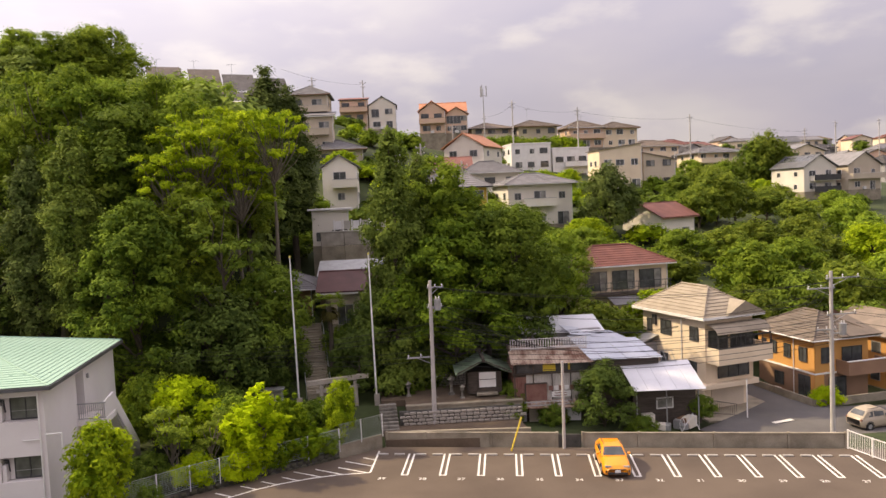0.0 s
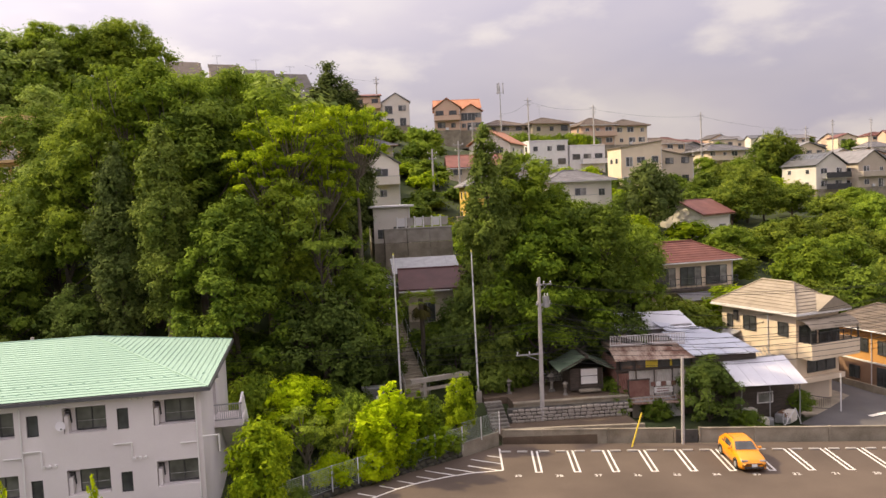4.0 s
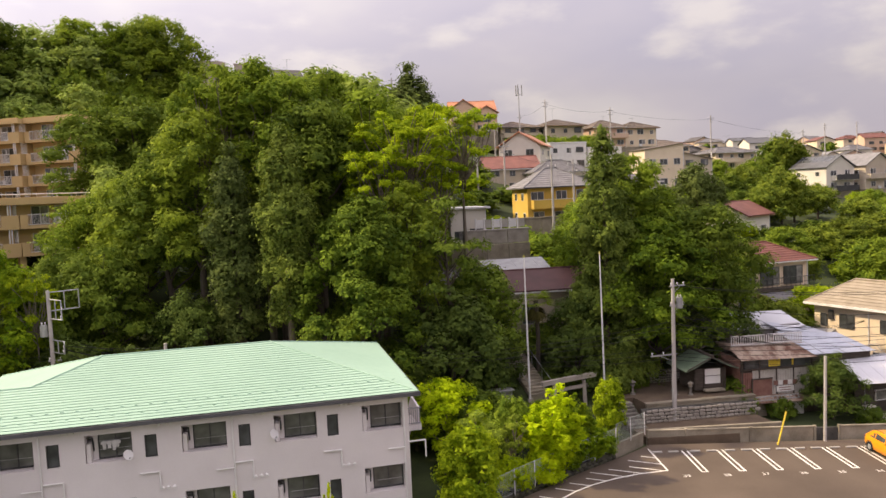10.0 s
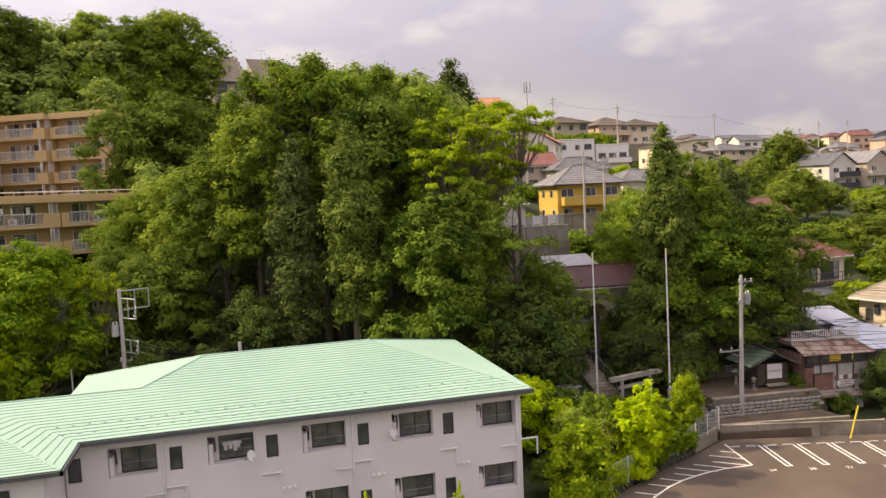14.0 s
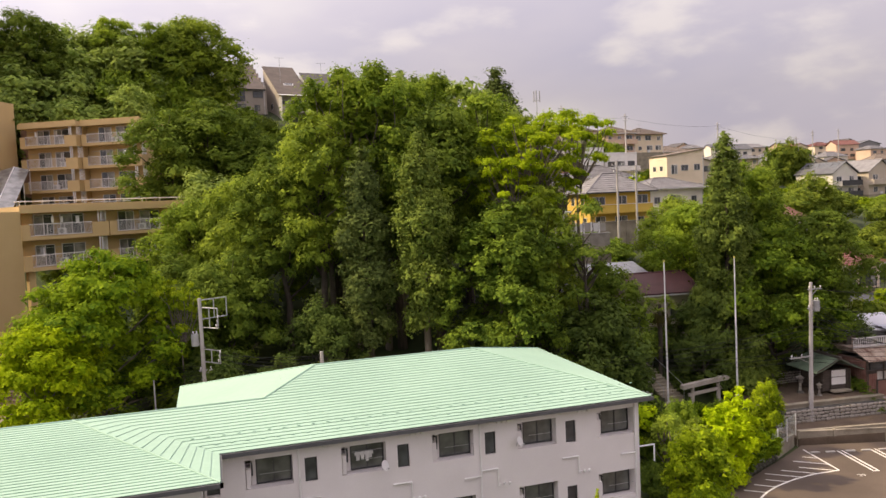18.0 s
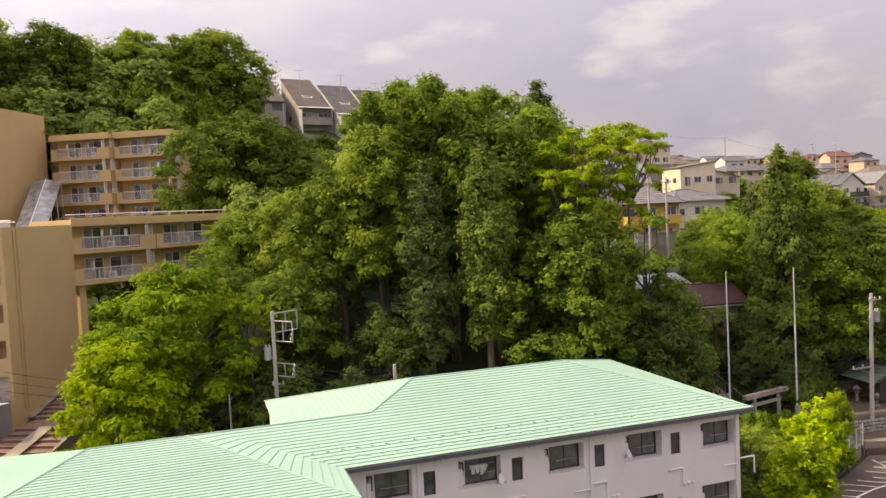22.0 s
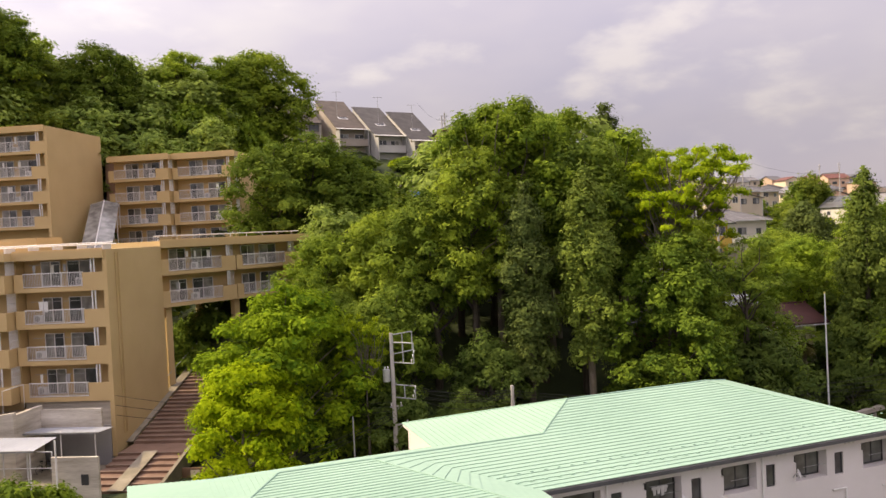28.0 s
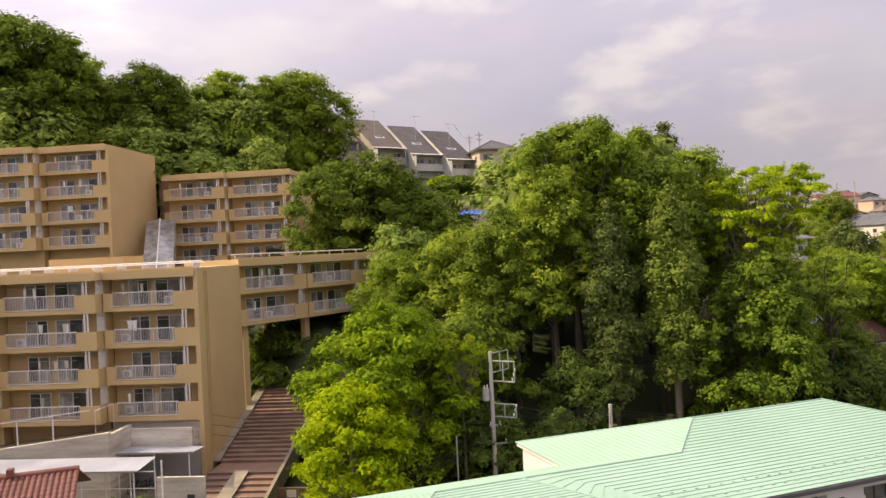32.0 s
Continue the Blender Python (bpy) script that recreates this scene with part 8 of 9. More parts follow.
VARIANTS = {
    "dome_a": tree_variant("dome", 12.5, 4.8, 1.6, 1, 0.28, 0.46, 15, 0.21, LEAF_MID),
    "dome_b": tree_variant("dome", 11.5, 4.6, 0.8, 2, 0.30, 0.46, 13, 0.22, LEAF_DARK, squash=0.62),
    "dome_d": tree_variant("dome", 11.0, 4.4, 0.6, 40, 0.30, 0.42, 11, 0.22, LEAF_SHADED, squash=0.8),
    "dome_c": tree_variant("dome", 12.0, 5.0, 0.8, 3, 0.27, 0.44, 15, 0.21, LEAF_OLIVE),
    "oval_a": tree_variant("oval", 20.0, 4.2, 6.5, 4, 0.30, 0.46, 15, 0.22, LEAF_MID, squash=0.65),
    "oval_b": tree_variant("oval", 21.0, 4.0, 7.0, 5, 0.30, 0.46, 15, 0.22, LEAF_OLIVE, squash=0.65),
    "oval_c": tree_variant("oval", 19.0, 4.4, 5.5, 6, 0.30, 0.46, 15, 0.22, LEAF_DARK, squash=0.65),
    "crest_a": tree_variant("pads", 20.0, 3.2, 11.0, 18, 1.05, 0.42, 15, 0.21, LEAF_MID, BARK_PALE, squash=0.75),
    "spire_a": tree_variant("spire", 20.0, 2.5, 5.0, 7, 0.9, 0.40, 14, 0.19, LEAF_CONIFER, squash=0.8),
    "spire_b": tree_variant("spire", 21.0, 2.6, 7.0, 8, 0.9, 0.40, 14, 0.19, LEAF_CEDAR, BARK_PALE, squash=0.8),
    "cone_a": tree_variant("cone", 20.0, 4.4, 0.6, 9, 1.2, 0.44, 14, 0.20, LEAF_FIR, squash=0.6),
    "camellia": tree_variant("dome", 17.0, 4.7, 0.6, 10, 0.24, 0.38, 15, 0.20, LEAF_BROAD, squash=0.9),
    "light_a": tree_variant("pads", 19.0, 3.8, 12.5, 17, 0.72, 0.30, 13, 0.19, LEAF_BRIGHT, BARK_PALE, squash=0.42),
    "thin_a": tree_variant("pads", 19.0, 2.7, 5.5, 19, 1.0, 0.40, 12, 0.20, LEAF_DARK, squash=0.5),
    "layer_a": tree_variant("dome", 12.0, 5.4, 0.6, 11, 0.22, 0.40, 17, 0.21, LEAF_FRESH, BARK_PALE, 1.35, squash=0.45),
    "layer_b": tree_variant("dome", 9.5, 4.0, 0.5, 12, 0.25, 0.36, 17, 0.19, LEAF_LIME, BARK_PALE, 1.35, squash=0.45),
    "shoots": tree_variant("fan", 4.6, 1.35, 0.2, 21, 0.42, 0.14, 9, 0.12, LEAF_YELLOW, BARK_PALE),
    "round": tree_variant("oval", 4.6, 1.3, 0.7, 22, 0.36, 0.2, 14, 0.125, LEAF_BRIGHT, squash=0.9),
    "far_a": tree_variant("dome", 9.0, 4.2, 0.2, 23, 0.34, 0.56, 7, 0.34, LEAF_DIMMED, squash=0.7),
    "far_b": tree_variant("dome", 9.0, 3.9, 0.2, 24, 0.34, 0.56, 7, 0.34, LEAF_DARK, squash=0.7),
    "far_c": tree_variant("dome", 9.0, 4.4, 0.2, 25, 0.32, 0.56, 7, 0.34, LEAF_MID, squash=0.7),
    "far_d": tree_variant("dome", 8.5, 4.2, 0.2, 26, 0.32, 0.56, 7, 0.34, LEAF_BRIGHT, squash=0.6),
    "far_tall": tree_variant("oval", 15.0, 4.4, 1.0, 27, 0.40, 0.66, 9, 0.40, LEAF_HAZED, squash=0.7),
    "far_tall_b": tree_variant("oval", 15.0, 4.8, 1.0, 28, 0.36, 0.66, 9, 0.40, LEAF_HAZED, squash=0.7),
    "oak_a": tree_variant("dome", 12.5, 5.0, 0.8, 37, 0.26, 0.44, 15, 0.21, LEAF_OAK, squash=0.7),
    "dark_tall": tree_variant("dome", 15.5, 4.3, 4.6, 38, 0.28, 0.46, 13, 0.22, LEAF_DARK, squash=0.7),
    "dark_a": tree_variant("dome", 9.0, 4.0, 0.2, 30, 0.28, 0.50, 9, 0.28, LEAF_CONIFER),
    "dist_a": tree_variant("dome", 7.0, 3.4, 0.2, 29, 0.42, 0.75, 7, 0.55, LEAF_DARK),
    "bush_a": tree_variant("dome", 3.0, 1.9, 0.05, 31, 0.42, 0.40, 7, 0.30, LEAF_BRIGHT),
    "bush_b": tree_variant("dome", 3.0, 1.9, 0.05, 32, 0.42, 0.40, 7, 0.30, LEAF_MID),
    "bush_c": tree_variant("dome", 3.0, 2.0, 0.05, 33, 0.42, 0.40, 7, 0.30, LEAF_DARK),
    "shrub_a": tree_variant("dome", 3.2, 1.6, 0.1, 13, 0.36, 0.22, 13, 0.125, LEAF_FRESH, squash=0.7),
    "shrub_b": tree_variant("dome", 2.6, 1.7, 0.1, 14, 0.36, 0.22, 13, 0.125, LEAF_YELLOW, squash=0.55),
    "shrub_c": tree_variant("dome", 2.8, 1.8, 0.1, 15, 0.36, 0.22, 13, 0.13, LEAF_MID, squash=0.65),
    "shrub_d": tree_variant("dome", 3.0, 1.9, 0.1, 16, 0.36, 0.22, 13, 0.13, LEAF_DARK, squash=0.7),
    "feather": tree_variant("fan", 4.4, 1.7, 0.2, 35, 0.42, 0.15, 9, 0.13, LEAF_FRESH, BARK_PALE),
    "flat_top": tree_variant("dome", 4.2, 2.3, 0.4, 36, 0.26, 0.22, 13, 0.13, LEAF_LIME, BARK_PALE, squash=0.38),
    "wispy": tree_variant("pads", 4.6, 1.3, 0.8, 34, 0.38, 0.18, 10, 0.12, LEAF_OLIVE, BARK_PALE, squash=0.6),
}


def tree(kind, x, y, top, z=None, wide=1.0, name="tree", label="", group=""):
    """A tree whose crown ends at the height top."""
    z = hill(x, y) if z is None else z
    trunk, crown, h = VARIANTS[kind]
    s = (top - z) / h
    tall = thing(name, pose(x, y, z, 0, 0, (x * 37.7 + y * 91.3) % 360), label, name, group)
    scale = Matrix.Diagonal((s * wide, s * wide, s, 1))
    part("trunk", trunk, None, tall, m=scale)
    part("crown", crown, None, tall, m=scale)
    return tall


FOREST = "trees of the wooded slope"
# out of view: trees added to throw shade over the apartment forecourt
for x, y, top in ((-77.5, 60, 18), (-79, 66.5, 19), (-80, 73, 20), (-78, 53.5, 16), (-84, 62, 19)):
    tree("oval_c", x, y, top, label="tall unseen tree added to shade the apartment forecourt", group="forecourt trees")
# dark trees and bushes added to stand in for the undercroft's shade
for x, y, top in ((-49.5, 92, 13.5), (-46.5, 88, 13), (-47.5, 82, 12.5), (-42.5, 89, 15)):
    tree("dome_b", x, y, top, z=hill(x, y) - 0.5, wide=0.9, label="dark tree added to fill the shaded space under the apartment wing", group=FOREST)
for x, y, top in ((-53.5, 99.5, 16.5), (-49.5, 100.5, 17.5), (-46, 103, 18.5)):
    tree("dome_b", x, y, top, label="dark tree added behind the shaded apartment undercroft", group=FOREST)
for x, y in ((-53.2, 91.2), (-51.6, 92.6), (-50.2, 94.0), (-52.6, 94.2), (-48.4, 95.2), (-51.0, 89.6), (-49.2, 91.0)):
    tree("bush_c", x, y, hill(x, y) + 3.2, z=hill(x, y) - 0.3, name="bush", label="dark bush added in the shaded space under the apartment wing", group="bushes under the wing")
L_DARK = "tall dark green tree with bare lower trunk on the wooded slope"
L_MID = "leafy mid green broadleaved tree on the wooded slope"
L_BRIGHT = "broad tree with bright green sunlit leaves"
tree("camellia", -16.0, 63.8, 19.2, z=1.0, wide=1.0, label="dense rounded broadleaved tree with glossy tufted leaves", group=FOREST)
tree("spire_b", -21.4, 67.2, 24.9, wide=0.95, label="slender dark conifer with a pale bare trunk", group=FOREST)
tree("cone_a", 5.0, 64.6, 24.0, wide=0.85, label="tall dark green conifer with a pointed uneven crown", group=FOREST)
tree("cone_a", 7.6, 66.8, 21.8, wide=0.85, label="dark green conifer beside the taller one", group=FOREST)
tree("spire_a", -6.7, 88, 33.1, wide=1.3, label="dark conifer high on the wooded slope", group=FOREST)
tree("oval_a", -24.3, 78, 31.0, wide=1.0, label=L_MID, group=FOREST)
for x, y, top in ((-25.5, 75.5, 32.9), (-22.8, 75.5, 31.9), (-20.2, 79.0, 32.4), (-27.4, 76.5, 31.0), (-18.2, 80.0, 32.4), (-15.4, 84.0, 33.0), (-13.6, 87.5, 33.6)):
    tree("crest_a", x, y, top, wide=0.85, label="tall tree with loose fresh green tufts at its crest", group=FOREST)
tree("spire_a", -4.4, 90.5, 31.4, wide=1.2, label="dark conifer beside the taller one on the wooded slope", group=FOREST)
tree("thin_a", -9.0, 63.6, 20.8, z=1.5, wide=0.95, label="thin dark tree with open boughs and a bare trunk", group=FOREST)
tree("dome_b", -32.5, 102, 28.5, z=17, wide=1.2, label="rounded dark green tree below the ridge", group=FOREST)
tree("dome_b", -37.0, 103.5, 32.4, z=18, wide=1.25, label="large rounded dark green tree beside the apartments", group=FOREST)
tree("dome_b", -42.0, 102.5, 31.2, z=18, wide=1.1, label="large rounded dark green tree beside the apartments", group=FOREST)
tree("layer_a", -45.4, 68.6, 16.7, z=3.0, wide=1.02, label=L_BRIGHT, group=FOREST)
tree("layer_b", -48.8, 63.8, 12.7, z=2.0, wide=0.98, label="low spreading tree with yellow green leaves", group=FOREST)
tree("dome_b", -40.6, 70.5, 14.0, z=3.5, wide=0.9, label="dark rounded tree beside the bright layered one", group=FOREST)
tree("light_a", -40.2, 66.8, 14.6, z=0.5, wide=0.7, label="small tree with yellow green tufts", group=FOREST)
tree("dome_c", -33.9, 81, 22.8, wide=1.0, label="broad olive green tree beside the apartment wing", group=FOREST)
tree("light_a", -5.4, 72.2, 27.2, z=7.5, wide=0.9, label="open tree with light green sunlit tufts", group=FOREST)
for x, y, top, wide in ((-10.8, 68.6, 26.6, 1.1), (-13.6, 68.2, 23.0, 1.0), (-8.6, 70.2, 22.6, 1.0)):
    tree("light_a", x, y, top, z=6, wide=wide, label="open tree with light green sunlit tufts", group=FOREST)
for x, y, top, k in ((-50, 137, 49.6, "oval_b"), (-38.6, 139, 50.6, "dome_c"), (-61, 132, 49.2, "oval_c"), (-44.5, 135, 48.3, "oval_a"), (-76, 130, 54.6, "oval_c"), (-71.5, 131, 52.0, "oval_b"), (-81, 131, 55, "oval_a")):
    tree(k, x, y, top, wide=1.2, label="tall tree on the hilltop above the apartments", group=FOREST)
for k, x, y, top in (("oval_b", -28.5, 74, 27.5), ("oval_c", -18.5, 73, 28.0), ("oval_a", -13.5, 75, 29), ("spire_a", -25.6, 69.8, 23.5), ("oval_b", -11.5, 66.5, 20.5), ("oval_c", -31.5, 76, 24.0),
                     ("spire_b", -17.5, 82, 31.5), ("far_tall", -25.5, 86, 28.5), ("far_tall", -12, 84, 31.5), ("far_tall_b", -21, 88, 33), ("dome_b", -5.8, 66.5, 13.5), ("far_tall_b", -16, 92, 34), ("far_tall", -22, 93.5, 32),
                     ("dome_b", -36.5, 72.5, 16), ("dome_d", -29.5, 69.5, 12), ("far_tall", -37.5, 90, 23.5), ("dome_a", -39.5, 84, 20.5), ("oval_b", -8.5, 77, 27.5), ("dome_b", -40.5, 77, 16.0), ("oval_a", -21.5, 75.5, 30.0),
                     ("oak_a", 9.8, 64.6, 16.4), ("dark_tall", 15.6, 65.0, 17.4), ("oval_a", 9.3, 67.7, 21.9), ("dome_b", 18.2, 74, 14.2), ("dome_b", 13.6, 68.5, 14.6), ("dome_b", 11.0, 68, 18.2), ("dome_a", 22.2, 74, 14.2), ("dome_c", 15.5, 75, 17.5), ("dome_b", 20.5, 82, 17.0), ("dome_a", 9.5, 76, 18.0), ("dome_c", 12.5, 83, 18.8)):
    tree(k, x, y, top, label="broad oak with deep green sunlit tufts" if k == "oak_a" else L_DARK if k[-1] != "a" else L_MID, group=FOREST)
# lower growth at the foot of the slope; its shade is put into dark leaves
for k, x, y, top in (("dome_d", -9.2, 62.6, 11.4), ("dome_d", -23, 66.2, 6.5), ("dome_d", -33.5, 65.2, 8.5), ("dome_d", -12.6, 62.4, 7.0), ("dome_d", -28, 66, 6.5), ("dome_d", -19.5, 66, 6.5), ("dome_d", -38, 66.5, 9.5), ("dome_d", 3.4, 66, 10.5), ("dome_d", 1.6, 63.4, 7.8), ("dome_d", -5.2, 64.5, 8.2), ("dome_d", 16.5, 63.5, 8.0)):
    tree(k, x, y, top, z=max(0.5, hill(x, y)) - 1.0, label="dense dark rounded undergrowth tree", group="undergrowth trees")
rng_f = random.Random(5)
for i in range(40):
    x, y = rng_f.uniform(-40, 14), rng_f.uniform(61.5, 70)
    if -3.6 < x < 0.2 or (3 < x and y < 64.6):
        continue
    z = hill(x, y)
    tree(rng_f.choice(("bush_c", "bush_c", "bush_b")), x, y, z + rng_f.uniform(1.6, 3.6), z=z - 0.2, name="bush", label="dark green bush under the trees", group="bushes under the trees")
# the wooded hill behind the apartments
for j, (y, top) in enumerate(((123.5, 35.5), (128.5, 40.5), (134, 45), (141, 49))):
    x = -150 + 3 * (j % 2)
    while x < (-47 if j < 1 else -42 if j < 3 else -37):
        lift = 5 * smooth01((-60 - x) / 30)
        tree(rng_f.choice(("far_tall", "far_tall_b", "far_tall", "far_a")), x + rng_f.uniform(-1, 1), y + rng_f.uniform(-1.5, 1.5), top + lift + rng_f.uniform(-2, 1.5), wide=1.2, label="tree of the dense wood on the hilltop", group="hilltop wood")
        x += rng_f.uniform(6.0, 8.0)
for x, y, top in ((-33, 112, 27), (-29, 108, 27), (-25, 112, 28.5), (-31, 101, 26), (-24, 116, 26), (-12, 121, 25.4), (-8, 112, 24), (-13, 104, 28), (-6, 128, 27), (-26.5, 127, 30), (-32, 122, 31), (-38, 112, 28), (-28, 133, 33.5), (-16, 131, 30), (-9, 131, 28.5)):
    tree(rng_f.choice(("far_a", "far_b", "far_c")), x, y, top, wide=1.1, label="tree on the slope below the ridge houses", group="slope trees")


def clear(x, y, r):
    return all(math.hypot(x - a, y - b) > c + r for a, b, c in FOOTPRINTS)


# trees on the open slope to the east, dimmed by darker leaf colours in far_a and far_b
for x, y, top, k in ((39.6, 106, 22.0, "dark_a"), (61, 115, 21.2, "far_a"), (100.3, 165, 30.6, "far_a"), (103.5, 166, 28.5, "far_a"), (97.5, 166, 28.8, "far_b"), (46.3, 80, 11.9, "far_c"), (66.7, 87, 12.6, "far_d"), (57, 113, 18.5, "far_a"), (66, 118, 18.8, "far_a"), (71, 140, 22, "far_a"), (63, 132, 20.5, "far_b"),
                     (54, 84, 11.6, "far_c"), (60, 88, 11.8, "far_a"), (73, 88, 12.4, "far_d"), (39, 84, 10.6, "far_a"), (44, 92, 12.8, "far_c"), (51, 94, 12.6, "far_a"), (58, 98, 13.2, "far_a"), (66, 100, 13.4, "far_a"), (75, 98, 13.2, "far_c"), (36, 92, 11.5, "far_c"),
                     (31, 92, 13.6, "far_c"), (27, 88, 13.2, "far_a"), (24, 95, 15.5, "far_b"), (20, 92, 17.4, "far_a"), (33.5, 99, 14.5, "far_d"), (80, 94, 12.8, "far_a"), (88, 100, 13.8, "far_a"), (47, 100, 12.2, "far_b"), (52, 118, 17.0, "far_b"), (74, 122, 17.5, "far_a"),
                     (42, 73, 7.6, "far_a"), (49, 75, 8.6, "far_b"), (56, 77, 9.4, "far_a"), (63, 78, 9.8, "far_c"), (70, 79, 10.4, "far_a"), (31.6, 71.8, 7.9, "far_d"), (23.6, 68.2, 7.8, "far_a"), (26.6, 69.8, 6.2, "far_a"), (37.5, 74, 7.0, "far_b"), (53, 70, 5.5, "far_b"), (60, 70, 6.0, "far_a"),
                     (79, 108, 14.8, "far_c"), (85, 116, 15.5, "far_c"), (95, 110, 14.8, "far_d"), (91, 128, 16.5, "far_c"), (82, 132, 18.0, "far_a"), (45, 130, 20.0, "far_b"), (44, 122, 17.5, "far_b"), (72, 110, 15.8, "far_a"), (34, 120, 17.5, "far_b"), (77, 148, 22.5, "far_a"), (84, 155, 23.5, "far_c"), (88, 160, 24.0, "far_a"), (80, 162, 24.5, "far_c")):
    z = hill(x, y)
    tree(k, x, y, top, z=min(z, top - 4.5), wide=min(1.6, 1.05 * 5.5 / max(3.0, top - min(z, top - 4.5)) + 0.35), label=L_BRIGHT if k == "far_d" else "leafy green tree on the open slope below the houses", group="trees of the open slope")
for i in range(120):
    x, y = rng_f.uniform(-4, 150), rng_f.uniform(112, 215)
    if x > 0.75 * y or not clear(x, y, 1.2):
        continue
    z = hill(x, y)
    tree(rng_f.choice(("bush_a", "bush_b", "bush_b", "bush_c")), x, y, z + rng_f.uniform(1.6, 4.2), z=z - 0.3, wide=1.2, name="bush", label="green bush on the slope between the houses", group="bushes of the hillside")
rng_b = random.Random(21)
for i in range(150):
    x, y = rng_b.uniform(-8, 62), rng_b.uniform(74, 136)
    if x > 0.62 * y or not clear(x, y, 1.4) or (x < 6 and y < 88):
        continue
    z = hill(x, y)
    tree(rng_b.choice(("bush_a", "bush_b", "bush_b", "bush_c", "bush_c")), x, y, z + rng_b.uniform(1.2, 3.0), z=z - 0.3, wide=1.5, name="bush", label="green bush covering the slope between the houses", group="bushes of the slope")
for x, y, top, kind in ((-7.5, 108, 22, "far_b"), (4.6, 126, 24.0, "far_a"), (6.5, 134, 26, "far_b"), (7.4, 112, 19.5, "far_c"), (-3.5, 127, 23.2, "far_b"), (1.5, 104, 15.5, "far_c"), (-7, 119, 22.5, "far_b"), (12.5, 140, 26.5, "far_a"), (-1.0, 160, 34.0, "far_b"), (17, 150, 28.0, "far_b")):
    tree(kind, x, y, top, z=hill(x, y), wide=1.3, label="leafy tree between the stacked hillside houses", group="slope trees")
for i in range(75):
    x, y = rng_b.uniform(-46, -6), rng_b.uniform(104, 143)
    if not clear(x, y, 1.0) or (-21 < x < -11 and y < 124) or x < -44 + (130 - y) * 0.5:
        continue
    z = hill(x, y)
    tree(rng_b.choice(("bush_a", "bush_b", "bush_c", "bush_c")), x, y, z + rng_b.uniform(1.5, 3.2), z=z - 0.3, wide=1.5, name="bush", label="green bush below the terraced houses", group="bushes of the slope")
for x, y, top in ((-41.5, 133.5, 40.5), (-36.5, 137.5, 41.0), (-45.5, 131, 41.0), (-49, 130, 41)):
    tree("far_c", x, y, top, z=hill(x, y) - 1, wide=0.8, label="dense tree at the edge of the hilltop wood", group="hilltop wood")
for i in range(70):
    x, y = rng_f.uniform(70, 420), rng_f.uniform(190, 480)
    if x > 0.9 * y or not clear(x, y, 3):
        continue
    z = hill(x, y)
    tree("dist_a", x, y, z + rng_f.uniform(5, 8), z=z - 0.3, label="distant tree among the houses", group="distant trees")
for i in range(16):
    tree(rng_f.choice(("bush_a", "bush_b")), 34 + i * 1.5, 172.5 + rng_f.uniform(-1, 1), 31.2 + rng_f.uniform(-0.6, 0.8), z=27.5, wide=1.1, name="bush", label="clipped green hedge bush before the hilltop houses", group="hilltop hedge")
# garden between the white house and the lot
GARDEN = "garden shrubs"
SPRAWL = "low yellow green shrub sprawling over the mesh fence"
for k, x, y, top, wide, label in (("shoots", -5.9, 50.4, 6.1, 1.3, "upright shrub with yellow green feathery shoots"), ("feather", -3.8, 52.4, 4.9, 0.9, "mid green shrub with feathery spreading shoots"), ("round", -0.2, 53.7, 5.4, 0.72, "small rounded tree with bright green leaves"),
                                  ("round", -13.4, 43.2, 6.6, 0.95, "tall leafy bright green garden tree"), ("flat_top", -11.3, 56.4, 5.9, 1.0, "broad garden tree with layered yellow green leaves"), ("shrub_c", -14.4, 59.6, 5.8, 0.7, "mid green leafy garden shrub"), ("shrub_d", -9.6, 57.6, 5.0, 1.0, "dark green garden shrub behind the yellow one"),
                                  ("wispy", -10.9, 49.6, 5.6, 1.0, "thin garden tree with sparse olive leaves"), ("shrub_c", -7.6, 53.6, 5.0, 0.5, "mid green leafy garden shrub"), ("wispy", -8.6, 50.4, 4.4, 1.1, "thin garden tree with sparse olive leaves"),
                                  ("shrub_b", -9.3, 48.6, 2.5, 0.95, SPRAWL), ("shrub_b", -6.9, 49.4, 2.4, 0.95, SPRAWL), ("shrub_a", -4.9, 50.6, 2.0, 1.0, SPRAWL), ("feather", -2.6, 51.9, 2.9, 1.6, "spreading green shrub beside the fence"), ("feather", -4.4, 51.0, 2.7, 1.5, SPRAWL),
                                  ("shrub_a", -4.4, 56.2, 3.6, 0.9, "bright green leafy garden shrub"), ("shrub_d", -12.4, 49.6, 2.6, 1.0, "dark green garden shrub beside the house"), ("shrub_d", -12.0, 46.4, 1.8, 1.0, "dark green garden shrub beside the house"), ("shrub_c", -2.2, 56.4, 3.4, 0.9, "green shrub by the gate"), ("shrub_d", -16.2, 42.0, 2.0, 1.1, "dark green shrub at the house corner"), ("shrub_c", -14.6, 41.4, 1.6, 1.0, "low green shrub at the house corner"),
                                  ("shrub_d", -8.6, 55.4, 2.6, 1.0, "dark green garden shrub in the shade"), ("shrub_d", -6.4, 57.6, 2.4, 1.0, "dark green garden shrub in the shade"), ("shrub_d", -13.2, 58.5, 3.8, 1.0, "dark green garden shrub in the shade"), ("shrub_c", -1.2, 52.6, 2.0, 0.9, "low spreading green shrub")):
    tree(k, x, y, top, z=max(0.0, hill(x, y)), wide=wide, name="shrub", label=label, group=GARDEN)
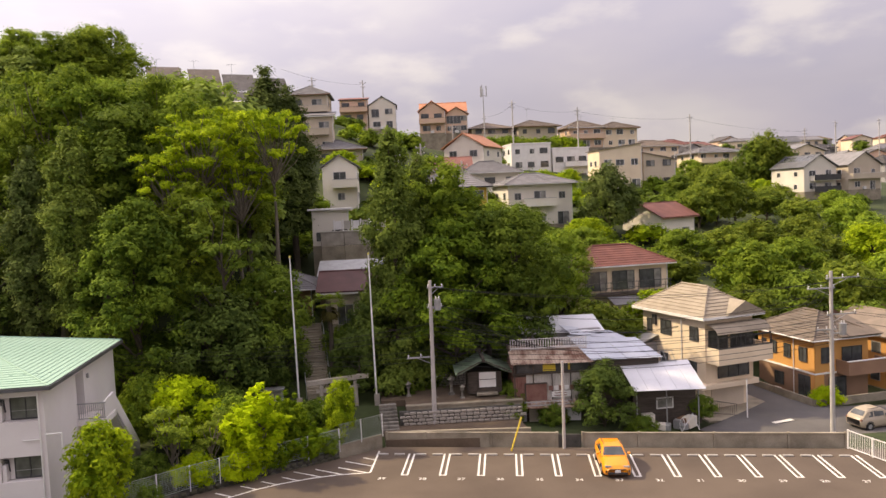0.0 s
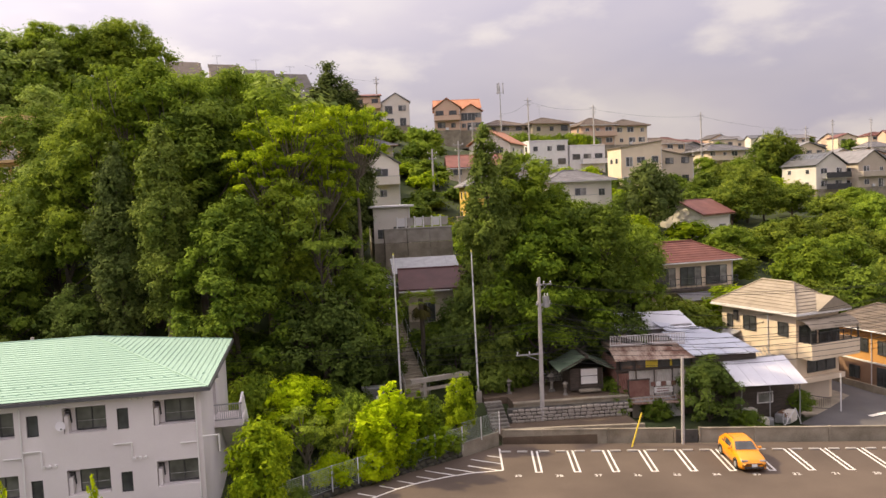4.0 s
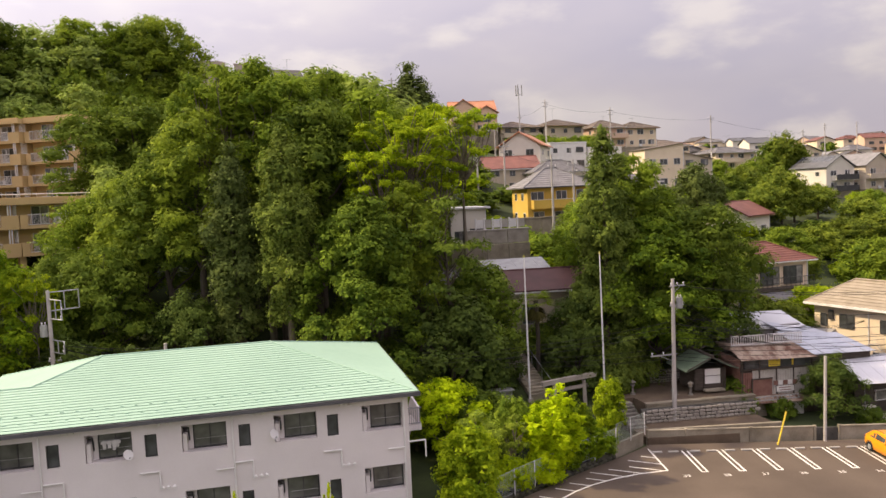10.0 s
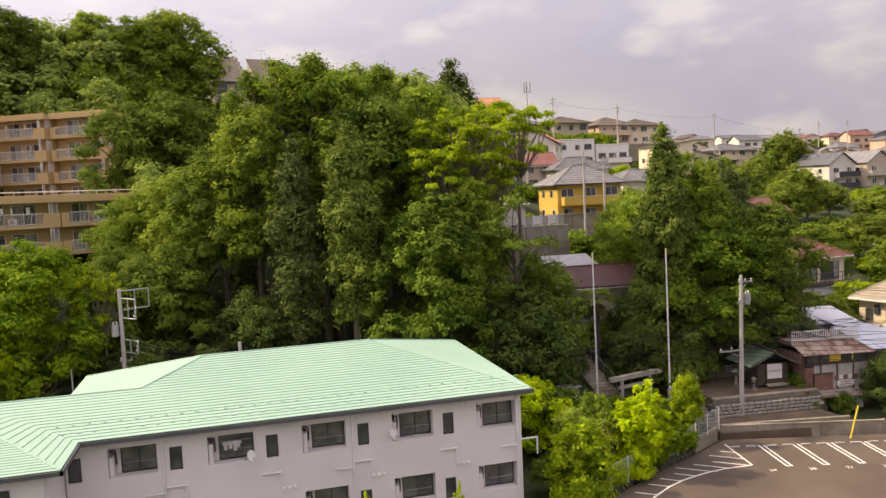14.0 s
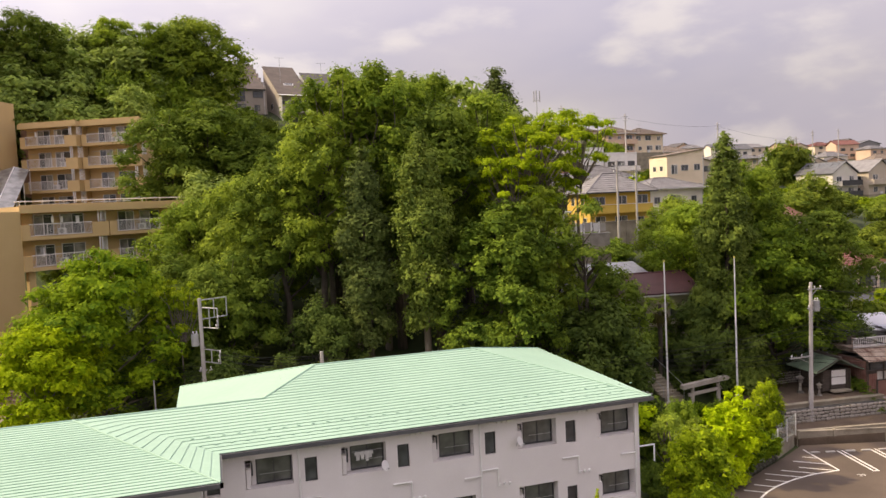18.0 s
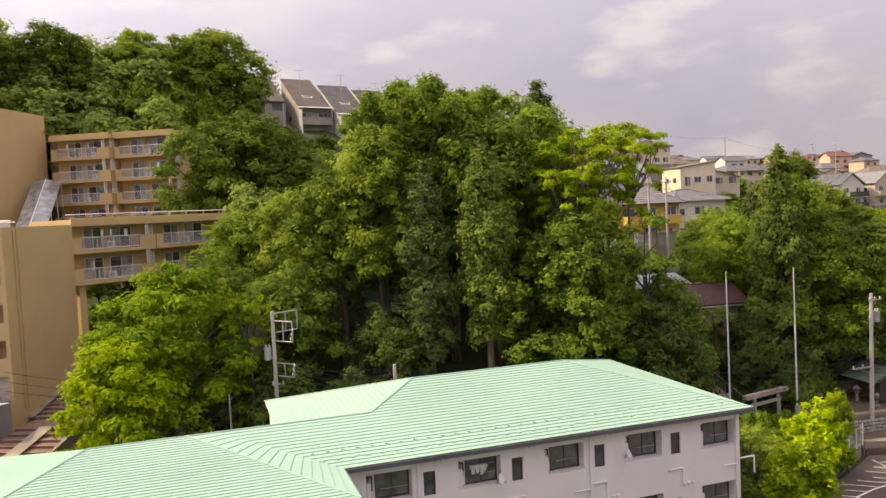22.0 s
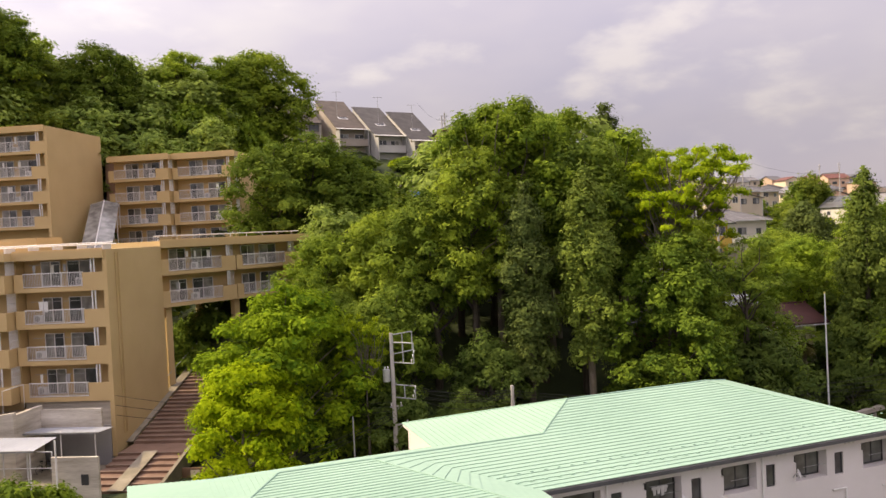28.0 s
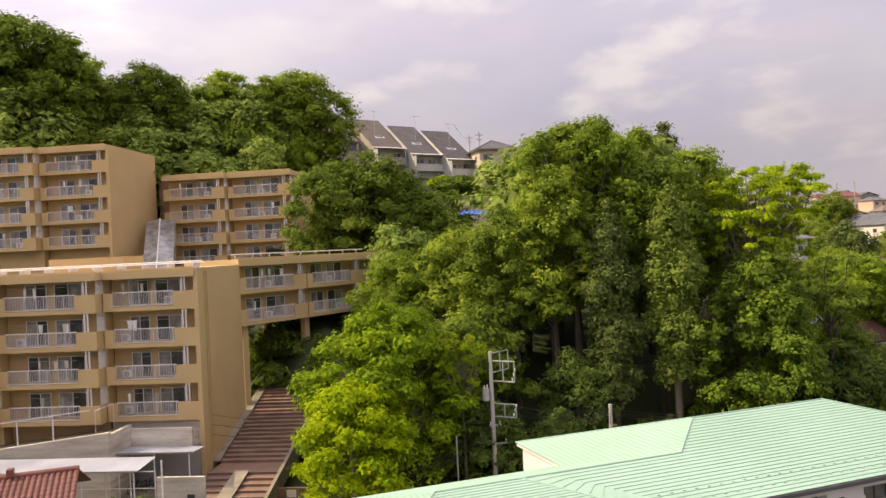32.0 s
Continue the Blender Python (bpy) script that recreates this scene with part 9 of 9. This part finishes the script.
for k, x, y, top in (("shrub_d", 16.3, 56.9, 1.4), ("shrub_d", 13.2, 57.4, 2.0), ("shrub_d", 13.5, 59.2, 3.0), ("shrub_d", 28.2, 56.4, 1.2), ("shrub_d", 22.4, 54.0, 0.7), ("shrub_b", 40.6, 58.4, 0.4), ("shrub_d", 5.0, 62.6, 2.9), ("shrub_d", 7.0, 63.2, 2.8)):
    tree(k, x, y, top, z=top - 2.0, name="shrub", label="green shrub beside the old shed and lane", group="roadside shrubs")
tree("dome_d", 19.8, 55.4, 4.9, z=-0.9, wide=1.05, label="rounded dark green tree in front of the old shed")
# saplings in front of the white house
for x, y, top in ((-21.1, 40.4, 5.3), (-25.2, 41.0, 5.2), (-30.2, 40.6, 4.9)):
    tree("shoots", x, y, top, z=-0.3, wide=0.36, name="sapling", label="young tree with yellow leaves before the white house", group="saplings")



def palm(x, y, z, h):
    """A fan palm: hairy trunk, fans of blades round its head, dead brown fronds hanging below."""
    rng = np.random.default_rng(77)
    top = thing("palm_tree", pose(x, y, z), "shaggy fan palm with drooping brown dead fronds", "palm tree")
    part("trunk", G().tube((0, 0, -0.4), (0.1, 0, h * 0.5), 0.2, 0.19, 8, False).tube((0.1, 0, h * 0.5), (0, 0, h), 0.19, 0.22, 8, False), BARK, top)
    for k, (name, material, count) in enumerate((("crown", LEAF_OLIVE, 30), ("dead_fronds", LEAF_PALM, 26))):
        v = []
        for i in range(count):
            a = rng.random() * 6.283
            lift = rng.uniform(-0.2, 1.0) if k == 0 else rng.uniform(-1.9, -0.8)
            d = np.array((math.cos(a), math.sin(a), lift))
            d /= np.linalg.norm(d)
            hub = np.array((0, 0, h - 0.1 - 0.5 * k * rng.random())) + d * (1.0 if k == 0 else 0.7)
            side = np.cross(d, (0, 0, 1.0))
            side /= np.linalg.norm(side)
            v.append([hub - d * (1.0 if k == 0 else 0.7), hub - d * 0.5 + side * 0.02, hub])
            for j in range(13):
                b = -1.3 + 2.6 * j / 12
                e = d * math.cos(b) + side * math.sin(b) + np.array((0, 0, -0.25))
                w = np.cross(e, np.cross(d, side)) * 0.05
                v.append([hub - w, hub + w, hub + e * (0.75 + 0.15 * rng.random())])
        part(name, leaf_mesh(name, np.array(v).reshape(-1, 3), material), None, top)


palm(-0.8, 66.2, hill(-0.8, 66.2), 9.3 - hill(-0.8, 66.2))
for x, y, top in FOOT_PLANTS:
    tree("shrub_c", x, y, top, z=3.0, wide=0.8, name="shrub", label="leafy green shrub beside the red tiled house", group="forecourt shrubs")
